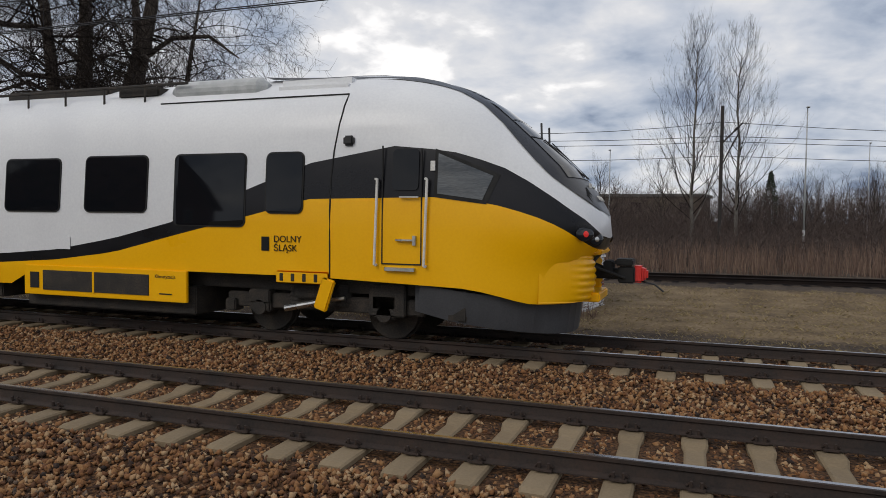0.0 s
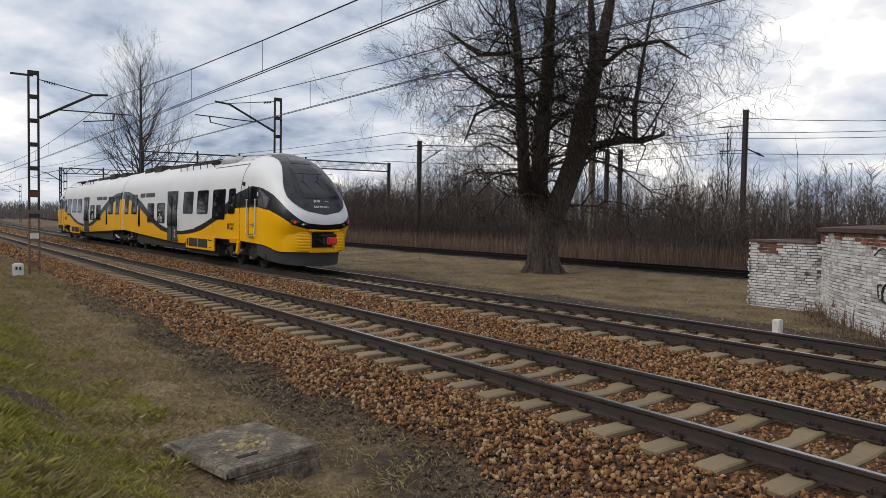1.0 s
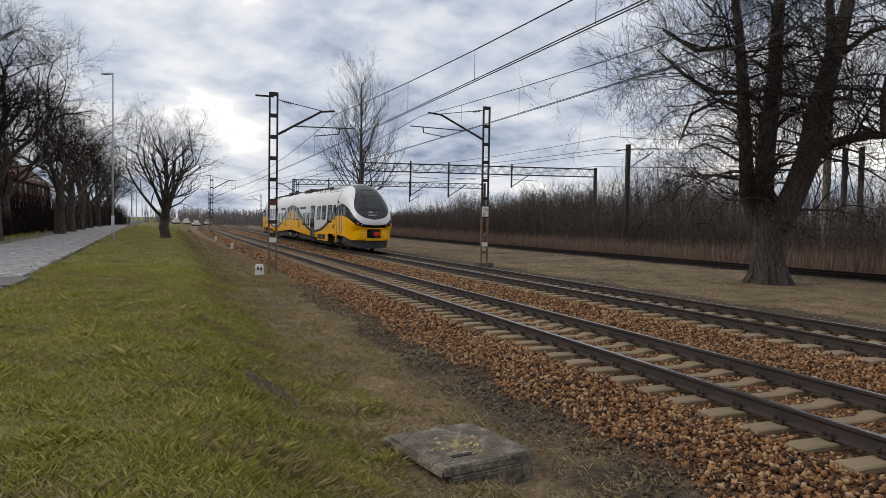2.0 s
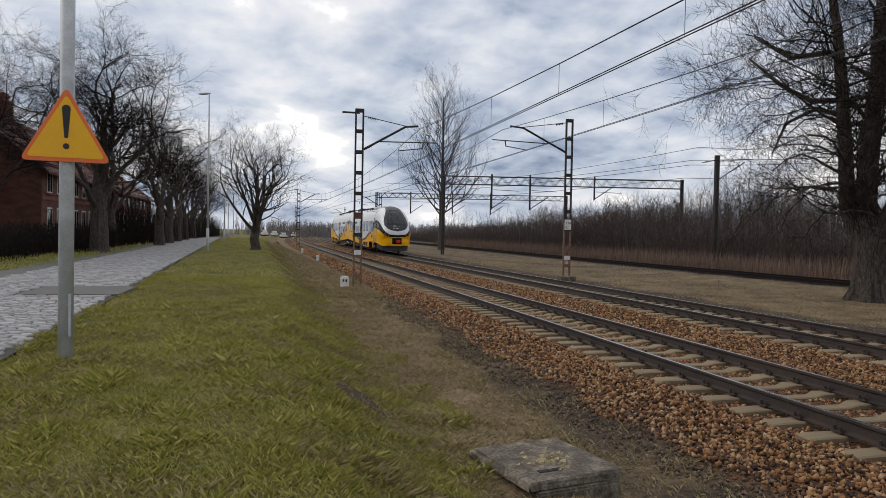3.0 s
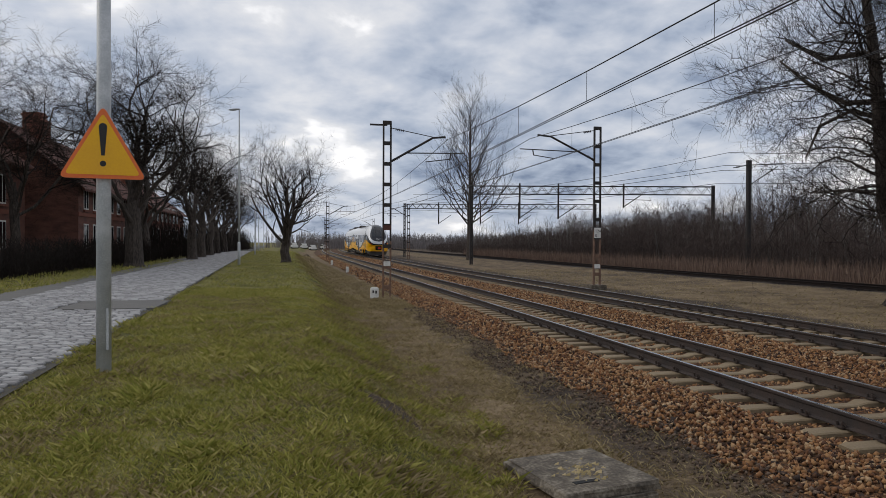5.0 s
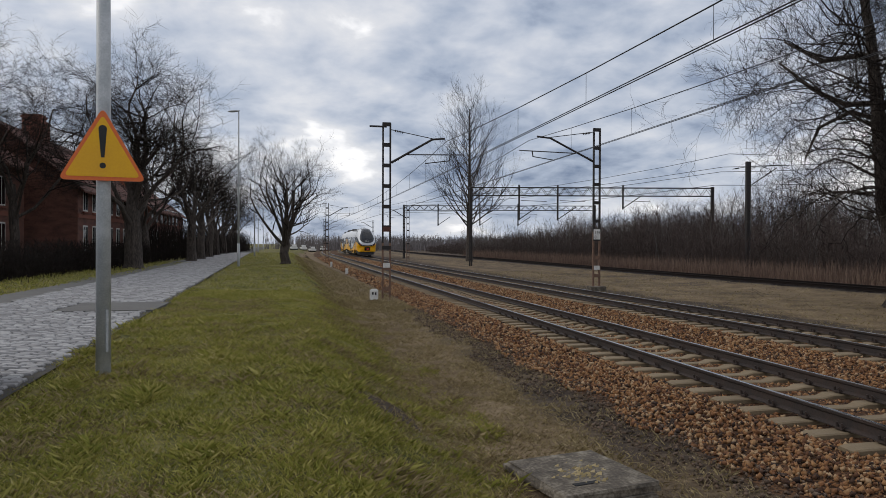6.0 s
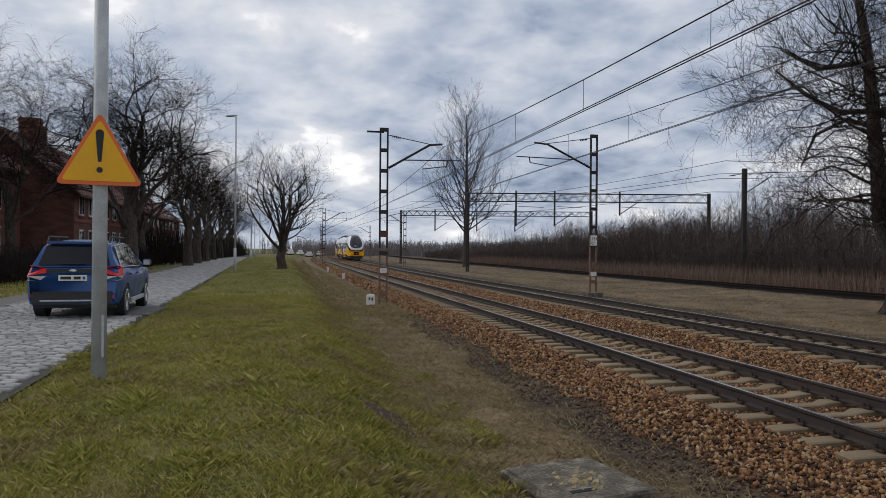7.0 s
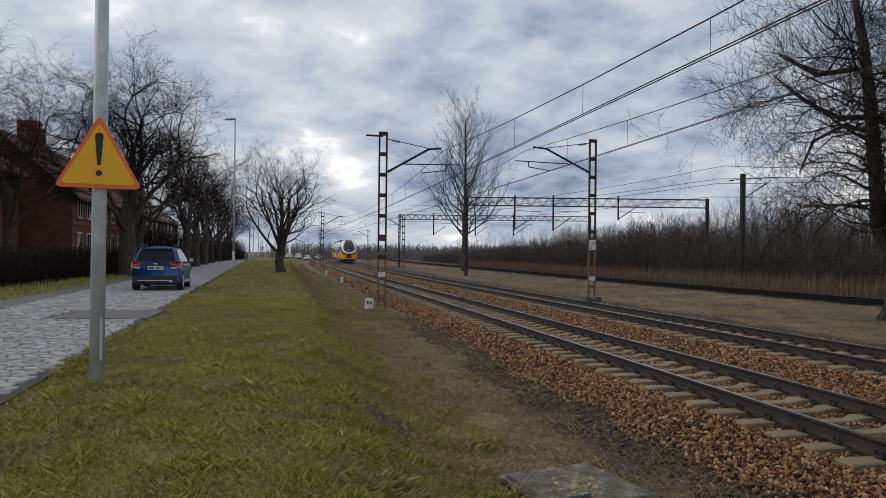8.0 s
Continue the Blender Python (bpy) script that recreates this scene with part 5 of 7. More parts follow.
    stroke([(3.1, 1.62), (3.8, 1.72), (4.6, 1.68), (5.4, 1.35), (5.75, 0.9), (5.6, 0.4), (5.2, 0.12)], 0.016)
    stroke([(2.6, 1.5), (2.9, 1.65), (3.3, 1.55), (3.6, 1.68)], 0.012)
    stroke([(6.3, 1.25), (6.36, 1.0), (6.33, 0.8), (6.4, 0.3)], 0.035)
    stroke([(6.38, 1.1), (6.4, 0.75)], 0.07)
    stroke([(6.7, 1.55), (6.72, 0.95), (6.95, 0.9), (7.0, 1.4), (7.2, 1.6)], 0.025)
    stroke([(7.3, 1.7), (7.8, 1.55), (8.3, 1.62)], 0.015)
    stroke([(6.9, 0.8), (7.0, 0.2)], 0.012)
    def filled(pts):
        """Paint that fills an outline laid on the wall."""
        v = [on_wall(1.4 + 1.02 * q, z) for q, z in pts]
        out = (v[1] - v[0]).cross(v[2] - v[0]).normalized()
        out = out if out.y < 0 else -out
        n = len(v)
        pts3 = [p + out * 0.012 for p in v] + [p - out * 0.01 for p in v]
        part("graffiti_fill", from_lists("graffiti_fill", pts3, [tuple(range(n))] + [(i, (i + 1) % n, n + (i + 1) % n, n + i) for i in range(n)], M["ink"]), None, top, "black painted shape")

    filled([(7.55, 0.98), (7.5, 0.52), (7.98, 0.74)])
    filled([(7.86, 0.76), (8.4, 1.02), (8.42, 0.45), (7.9, 0.66)])
    stroke([(7.5, 1.0), (7.62, 1.08), (7.95, 0.8), (8.42, 1.05)], 0.02)
    # Solid black box on the unbroken wall stands for an opening's inner shade.
    d0 = on_wall(acc[9] + 0.45, 1.0)
    part("doorway", boxes((d0.x - 0.06, d0.x + 0.06, d0.y - 0.3, d0.y + 0.3, 0.7, 1.5)), M["seam"], top, "black box painting the shade of an opening in the wall")


hut()


# ---- brick houses behind the trees ----
def house(x0, x1, y0, y1, z0, ze, zr, label, windows, chimneys, gable=True):
    """Gabled brick house; the front faces the road, ridge along the road."""
    top = tagged(empty("brick_house"), label, "house", group="brick houses")
    t = 0.35
    ym = (y0 + y1) / 2
    v = [(x0, y0, z0), (x1, y0, z0), (x1, y1, z0), (x0, y1, z0), (x0, y0, ze), (x1, y0, ze), (x1, y1, ze), (x0, y1, ze), (x0, ym, zr), (x1, ym, zr)]
    f = [(1, 2, 6, 9, 5), (3, 0, 4, 8, 7), (2, 3, 7, 6), (0, 1, 5, 4)]
    part("wall", from_lists("wall", v, f, WALL), None, top, "weathered dark red brick wall")
    for s, ya in ((1, y1), (-1, y0)):
        e = 0.5
        yo = ya + s * e
        zo = ze - e * (zr - ze) / abs(ym - ya)
        v = [(x0 - 0.4, yo, zo), (x1 + 0.4, yo, zo), (x1 + 0.4, ym, zr + 0.02), (x0 - 0.4, ym, zr + 0.02)]
        v += [(a, b, c + 0.14) for a, b, c in v]
        part("roof", from_lists("roof", v, [(0, 1, 2, 3), (4, 5, 6, 7), (0, 1, 5, 4), (1, 2, 6, 5), (3, 0, 4, 7)], M["rooftile"]), None, top, "red tile roof slope")
    for xc, zc in windows:
        w = part("window", boxes((xc - 0.5, xc + 0.5, y1 - 0.1, y1 + 0.03, zc, zc + 1.6)), M["whitepaint"], top, "white framed sash window")
        for k in (-1, 1):
            part("pane", boxes((xc + k * 0.24 - 0.19, xc + k * 0.24 + 0.19, y1 + 0.02, y1 + 0.036, zc + 0.08, zc + 1.52)), M["pane"], w)
        part("sill", boxes((xc - 0.6, xc + 0.6, y1, y1 + 0.12, zc - 0.14, zc - 0.02)), M["brick"], w)
    for zc in (z0 + 1.2, z0 + 4.1) if gable else ():
        for k in (0.3, 0.7):
            yc = y0 + (y1 - y0) * k
            w = part("window", boxes((x1 - 0.05, x1 + 0.03, yc - 0.4, yc + 0.4, zc, zc + 1.3)), M["galv"], top)
            part("pane", boxes((x1 + 0.025, x1 + 0.04, yc - 0.33, yc + 0.33, zc + 0.08, zc + 1.22)), M["pane"], w)
    for xc, yc in chimneys:
        part("chimney", boxes((xc - 0.45, xc + 0.45, yc - 0.6, yc + 0.6, zr - 1.6, zr + 1.3), (xc - 0.52, xc + 0.52, yc - 0.67, yc + 0.67, zr + 1.05, zr + 1.2)), M["brick"], top, "square red brick chimney")
    part("string_course", boxes((x0, x1, y1, y1 + 0.05, z0 + 3.05, z0 + 3.3)), M["brick"], top)


WALL = mat("dark_brick_wall", [(0.075, 0.034, 0.025), (0.145, 0.062, 0.045), (0.20, 0.09, 0.064)], 0.95, scale=1.2, fine=18, bump=0.012, stretch=(1, 1, 3))
house(-66, -48.3, -28.5, -19.4, 0.6, 5.6, 9.4, "two storey dark brick house with red tile roof", [(-49.9 - 2.1 * i, z) for i in range(8) for z in (1.6, 4.1)][:14], [(-53.2, -23.5), (-56.3, -24.2)], False)
house(-46.5, -34.5, -31.5, -21.8, 0.5, 6.6, 10.3, "two storey dark brick house behind bare trees", [(-36 - 2.4 * i, z) for i in range(4) for z in (1.6, 4.1)], [(-41, -27)])
house(-92, -72, -28.5, -19.8, 0.8, 5.4, 8.6, "far brick house with red tile roof", [(-73.5 - 2.3 * i, z) for i in range(7) for z in (1.8, 4.1)], [(-75.5, -22.5), (-84, -24)])


def far_building(x, y, w, d, h, label):
    z = 0.5
    top = tagged(empty("flat_building", x, y, 0, -8), label, "building", group="far flat buildings")
    part("wall", boxes((-w / 2, w / 2, -d / 2, d / 2, z - 1, z + h)), M["concrete"], top)
    part("roof", boxes((-w / 2 - 0.3, w / 2 + 0.3, -d / 2 - 0.3, d / 2 + 0.3, z + h, z + h + 0.35)), M["asphalt"], top)
    for i in range(1, int(w / 3), 2):
        part("window", boxes((-w / 2 + 1.2 + 3 * i, -w / 2 + 2.6 + 3 * i, -d / 2 - 0.05, -d / 2 + 0.05, z + h * 0.55, z + h * 0.85)), M["pane"], top)


far_building(-5, 93, 13, 8, 5.0, "long low grey concrete building beyond scrub")
for x, y, h in ((-8.0, 66, 9.2), (8.1, 56, 11.2), (-32, 66, 8.0), (18.5, 86, 11.4)):
    street_lamp(x, y, h - land(x, y))


# ---- the blue estate car ----
def estate_car():
    car = empty("estate_car")
    tagged(car, "dark blue estate car with roof rails driving away", "car")
    # side outline: x forward from the rear bumper, z; the width follows the height
    L = 4.6
    low = [(0.0, 0.42), (0.02, 0.62), (0.06, 0.95), (0.13, 1.08), (0.5, 1.10), (1.2, 1.06), (2.2, 1.03), (3.0, 1.02), (3.3, 1.02), (3.9, 0.97), (4.35, 0.88), (4.55, 0.70), (4.6, 0.45)]

    def wide(z, x):
        k = 1 - 0.10 * ease(3.6, 4.6, x) - 0.06 * ease(0.5, 0.0, x)
        return k * interp(z, [(0.25, 0.80), (0.45, 0.885), (0.75, 0.905), (1.0, 0.885), (1.1, 0.84), (1.4, 0.72), (1.62, 0.60)])

    xs = [0.0, 0.04, 0.12, 0.3, 0.45, 0.6, 0.8, 1.0, 1.2, 1.5, 1.9, 2.3, 2.7, 3.0, 3.2, 3.4, 3.6, 3.8, 4.0, 4.2, 4.4, 4.52, 4.6]
    v, f = [], []
    rows = 9
    for s in (-1, 1):
        for x in xs:
            zt = interp(x, low[1:] if x > 0.02 else low)
            zb = 0.26 if 0.3 < x < 4.3 else 0.32
            for wx in (0.88, 3.55):
                if abs(x - wx) < 0.39:
                    zb = max(zb, 0.34 + math.sqrt(max(0, 0.39 ** 2 - (x - wx) ** 2)))
            for j in range(rows):
                z = zb + (zt - zb) * j / (rows - 1)
                inset = 0.03 * (j == rows - 1)
                v.append((x, s * (wide(z, x) - inset), z))
    n = len(xs) * rows
    for s in range(2):
        for i in range(len(xs) - 1):
            for j in range(rows - 1):
                a = s * n + i * rows + j
                f.append((a, a + rows, a + rows + 1, a + 1))
    for i in range(len(xs) - 1):
        a, b = i * rows + rows - 1, n + i * rows + rows - 1
        f.append((a, a + rows, b + rows, b))
    for i in (0, len(xs) - 1):
        for j in range(rows - 1):
            a, b = i * rows + j, n + i * rows + j
            f.append((a, b, b + 1, a + 1))
    part("body", from_lists("body", v, f, M["carblue"], smooth=True), None, car)
    roof = [(0.16, 1.08), (0.22, 1.25), (0.38, 1.55), (0.55, 1.62), (1.2, 1.67), (2.0, 1.66), (2.5, 1.60), (2.9, 1.42), (3.35, 1.08)]
    v, f = [], []
    for x, z in roof:
        for k in range(7):
            a = -1 + k / 3
            zz = z - 0.05 * abs(a) ** 3 * (z > 1.3)
            v.append((x, a * (wide(zz, x) - 0.01), zz))
    for i in range(len(roof) - 1):
        for k in range(6):
            q = i * 7 + k
            f.append((q, q + 7, q + 8, q + 1))
    part("roof_shell", from_lists("roof_shell", v, f, M["carblue"], smooth=True), None, car)
    v, f = [], []
    for i, (x, z) in enumerate(roof):
        for s in (-1, 1):
            v += [(x, s * (wide(z, x) - 0.01), z - 0.05 * (z > 1.3)), (x, s * 0.845, 1.06)]
    for i in range(len(roof) - 1):
        for o in (0, 2):
            a = i * 4 + o
            f.append((a, a + 4, a + 5, a + 1))
    part("pillar_frame", from_lists("pillar_frame", v, f, M["carblue"]), None, car)

    def sheet(name, pts, m_, parent=car, label=""):
        return part(name, from_lists(name, pts, [tuple(range(len(pts)))], m_), None, parent, label)

    for s in (-1, 1):
        def wy(z):
            return s * (0.845 + (interp(1.55, [(1.06, 0.845), (1.55, 0.64)]) - 0.845) * (z - 1.06) / 0.49 + 0.012)
        for nm, q in (("rear_quarter_window", [(0.52, 1.13), (0.98, 1.11), (0.98, 1.54), (0.75, 1.50)]), ("rear_door_window", [(1.03, 1.11), (1.88, 1.09), (1.88, 1.57), (1.03, 1.55)]), ("front_door_window", [(1.95, 1.09), (3.05, 1.09), (2.65, 1.40), (2.35, 1.54), (1.95, 1.57)])):
            sheet(nm, [(x, wy(z), z) for x, z in q], M["pane"])
        bm = bmesh.new()
        for p, q in (((0.45, 1.08), (3.2, 1.06)), ((0.45, 1.08), (0.72, 1.53)), ((0.72, 1.53), (1.9, 1.59)), ((1.9, 1.59), (2.4, 1.55))):
            tube(bm, (p[0], wy(p[1]), p[1]), (q[0], wy(q[1]), q[1]), 0.012, 0.012, 5)
        part("window_trim", bm, M["steel"], car)
        bm = bmesh.new()
        tube(bm, (0.6, s * 0.60, 1.72), (2.1, s * 0.60, 1.72), 0.02, 0.02, 8)
        for x in (0.6, 1.3, 2.1):
            tube(bm, (x - 0.08 * (x < 1) + 0.08 * (x > 2), s * 0.60, 1.60), (x, s * 0.60, 1.72), 0.02, 0.02, 8)
        part("roof_rail", bm, M["plastic"], car)
        bm = bmesh.new()
        box(bm, 2.78, 2.95, min(s * 0.92, s * 1.1), max(s * 0.92, s * 1.1), 1.06, 1.22, 0.03)
        box(bm, 2.82, 2.92, min(s * 0.84, s * 0.95), max(s * 0.84, s * 0.95), 1.06, 1.11)
        mir = part("mirror", bm, M["carblue"], car)
        sheet("mirror_glass", [(2.776, s * 0.94, 1.08), (2.776, s * 1.085, 1.08), (2.776, s * 1.085, 1.2), (2.776, s * 0.94, 1.2)], M["steel"], mir)
        for x in (1.15, 2.05):
            part("door_handle", boxes((x, x + 0.2, s * 0.91 - 0.02, s * 0.91 + 0.02, 0.89, 0.93), bevel=0.008), M["carblue"], car)
        bm = bmesh.new()
        for p, q in (((1.02, 0.5), (1.0, 1.05)), ((1.92, 0.4), (1.92, 1.05)), ((3.02, 0.42), (3.05, 1.03))):
            tube(bm, (p[0], s * (wide(p[1], p[0]) + 0.001), p[1]), (q[0], s * (wide(q[1], q[0]) + 0.001), q[1]), 0.006, 0.006, 4)
        part("door_joint", bm, M["seam"], car)
        part("sill_trim", boxes((1.3, 3.1, s * 0.89 - 0.03, s * 0.89 + 0.03, 0.26, 0.36), bevel=0.015), M["galv"], car, "silver sill trim")
        # tail lamp: red with a clear foot
        tl = sheet("tail_lamp", [(-0.0 + 0.03, s * 0.48, 0.97), (0.03, s * 0.50, 1.06), (0.09, s * 0.82, 1.12), (0.42, s * 0.885, 1.08), (0.40, s * 0.905, 0.92), (0.035, s * 0.86, 0.90)], M["taillight"], label="red tail lamp")
        sheet("clear_lens", [(0.02, s * 0.50, 0.90), (0.022, s * 0.86, 0.90), (0.30, s * 0.912, 0.92), (0.28, s * 0.912, 0.83), (0.012, s * 0.86, 0.80), (0.012, s * 0.60, 0.82)], M["lamp"], tl)
        sheet("reflector", [(-0.008, s * 0.55, 0.52), (-0.006, s * 0.78, 0.52), (-0.006, s * 0.78, 0.45), (-0.008, s * 0.55, 0.45)], M["taillight"])
    part("rear_bumper", boxes((-0.03, 0.3, -0.80, 0.80, 0.30, 0.58), bevel=0.04), M["plastic"], car)
    part("bumper_trim", boxes((-0.045, 0.1, -0.62, 0.62, 0.36, 0.43), bevel=0.02), M["galv"], car, "silver bumper trim")
    for y in (-0.55,):
        bm = bmesh.new()
        tube(bm, (-0.05, y, 0.36), (0.2, y, 0.36), 0.045, 0.045, 14)
        part("exhaust", bm, M["steel"], car)
    sheet("rear_window", [(0.135, -0.68, 1.13), (0.135, 0.68, 1.13), (0.335, 0.57, 1.53), (0.335, -0.57, 1.53)], M["pane"])
    part("spoiler", boxes((0.27, 0.6, -0.56, 0.56, 1.56, 1.62), bevel=0.02), M["carblue"], car)
    part("wiper", boxes((0.11, 0.13, -0.2, 0.25, 1.14, 1.16)), M["plastic"], car)
    part("tailgate_strip", boxes((0.02, 0.06, -0.5, 0.5, 0.97, 1.05)), M["plastic"], car)
    bm = bmesh.new()
    bmesh.ops.create_uvsphere(bm, u_segments=12, v_segments=6, radius=1, matrix=Matrix.Translation((0.02, 0, 1.01)) @ Matrix.Diagonal((0.008, 0.07, 0.03, 1)))
    part("badge", bm, M["steel"], car, "plain oval badge")
    pl = part("number_plate", boxes((0.0, 0.02, -0.27, 0.27, 0.80, 0.92), bevel=0.004), M["whitepaint"], car)
    for i, (a, b) in enumerate(((-0.24, -0.19), (-0.15, -0.02), (0.03, 0.23))):
        part("plate_bar", boxes((-0.003, 0.0, a, b, 0.83, 0.89)), M["ink"] if i else M["carblue"], pl)
    sheet("windscreen", [(2.72, -0.56, 1.5), (2.72, 0.56, 1.5), (3.30, 0.72, 1.12), (3.30, -0.72, 1.12)], M["pane"])
    for wx in (0.88, 3.55):
        for s in (-1, 1):
            bm = bmesh.new()
            tube(bm, (wx, s * 0.68, 0.345), (wx, s * 0.89, 0.345), 0.345, 0.345, 28)
            w = part("wheel", bm, M["tyre"], car, smooth=False)
            bm = bmesh.new()
            for k in range(5):
                a = radians(72 * k + 10)
                for da in (-0.16, 0.16):
                    tube(bm, (wx, s * 0.895, 0.345), (wx + 0.21 * math.cos(a + da), s * 0.895, 0.345 + 0.21 * math.sin(a + da)), 0.03, 0.022, 6)
            for k in range(20):
                a0, a1 = radians(18 * k), radians(18 * k + 18)
                tube(bm, (wx + 0.225 * math.cos(a0), s * 0.89, 0.345 + 0.225 * math.sin(a0)), (wx + 0.225 * math.cos(a1), s * 0.89, 0.345 + 0.225 * math.sin(a1)), 0.016, 0.016, 5)
            part("rim", bm, M["steel"], w, "five spoke alloy rim")
    part("underbody", boxes((0.25, 4.35, -0.78, 0.78, 0.22, 0.5)), M["plastic"], car)
    return car


CAR = estate_car()


def far_car(x, y, rz):
    z = land(x, y)
    top = tagged(empty("parked_car", x, y, z, rz), "small pale car parked far down the road", "car", group="far cars")
    part("body", boxes((-2.1, 2.1, -0.85, 0.85, 0.25, 0.9), (-1.4, 1.2, -0.75, 0.75, 0.85, 1.45), bevel=0.15), M["whitepaint"], top)
    part("window_band", boxes((-1.3, 1.1, -0.77, 0.77, 0.98, 1.3)), M["pane"], top)
    for wx in (-1.3, 1.3):
        bm = bmesh.new()
        tube(bm, (wx, -0.87, 0.32), (wx, 0.87, 0.32), 0.32, 0.32, 14)
        part("wheel_pair", bm, M["tyre"], top)


for x, y, rz in ((-200, -4.5, 5), (-205, -2, 8), (-185, -7.0, 4), (-215, 1.5, 10)):
    far_car(x, y, rz)

# ---- trees ----
class Wood:
    """Collects tapered branches as tubes, thick ones apart from twigs."""

    def __init__(self, seed):
        self.rng = random.Random(seed)
        self.thick, self.thin = ([], []), ([], [])

    def limb(self, pts, radii):
        V, F = self.thick if radii[0] > 0.055 else self.thin
        n = 10 if radii[0] > 0.3 else 7 if radii[0] > 0.1 else 5 if radii[0] > 0.04 else 3 if radii[0] > 0.013 else 2
        start = len(V)
        for i, p in enumerate(pts):
            d = (pts[min(i + 1, len(pts) - 1)] - pts[max(i - 1, 0)]).normalized()
            a = d.orthogonal().normalized()
            b = d.cross(a)
            for k in range(n):
                t = 2 * math.pi * k / n
                r = radii[i] * (1 + (0.12 * noise.noise((p.x * 2 + k, p.y * 2, p.z)) if radii[0] > 0.2 else 0))
                V.append(p + a * (r * math.cos(t)) + b * (r * math.sin(t)))
        for i in range(len(pts) - 1):
            for k in range(1 if n == 2 else n):
                q = start + i * n
                F.append((q + k, q + (k + 1) % n, q + n + (k + 1) % n, q + n + k))

    def grow(self, p, d, length, r, depth, up=0.15, droop=0.0, spread=50, kids=(4, 6), wob=0.18, ratio=0.55):
        rng = self.rng
        steps = 5 if depth > 1 else 3 if depth else 2
        pts, rad, dirs = [p.copy()], [r], [d.copy()]
        for i in range(steps):
            d = d + Vector((rng.gauss(0, wob), rng.gauss(0, wob), rng.gauss(0, wob) + up - droop * (i / steps)))
            d.normalize()
            p = p + d * (length / steps)
            pts.append(p.copy())
            rad.append(r * (1 - 0.75 * (i + 1) / steps) if depth == 0 else r * (1 - 0.6 * (i + 1) / steps))
            dirs.append(d.copy())
        self.limb(pts, rad)
        if depth == 0:
            return
        for i in range(rng.randint(*kids)):
            k = rng.uniform(0.25, 1.0) if i else 1.0
            j = min(steps - 1, int(k * steps))
            q = pts[j].lerp(pts[j + 1], k * steps - j) if j + 1 < len(pts) else pts[-1]
            side = dirs[j].orthogonal().normalized()
            side.rotate(Matrix.Rotation(rng.uniform(0, 2 * math.pi), 3, dirs[j]))
            ang = radians(rng.uniform(spread * 0.5, spread))
            nd = (dirs[j] * math.cos(ang) + side * math.sin(ang)).normalized()
            self.grow(q, nd, length * rng.uniform(ratio * 0.75, ratio * 1.2), max(0.006, rad[j] * rng.uniform(0.45, 0.65)), depth - 1, up, droop, spread, kids, wob, ratio)

    def finish(self, top, bark="bark", twig="twig"):
        if self.thick[0]:
            part("trunk", from_lists("trunk", *self.thick, M[bark], smooth=False), None, top)
        if self.thin[0]:
            part("crown", from_lists("crown", *self.thin, M[twig]), None, top, "crown of fine bare twigs")


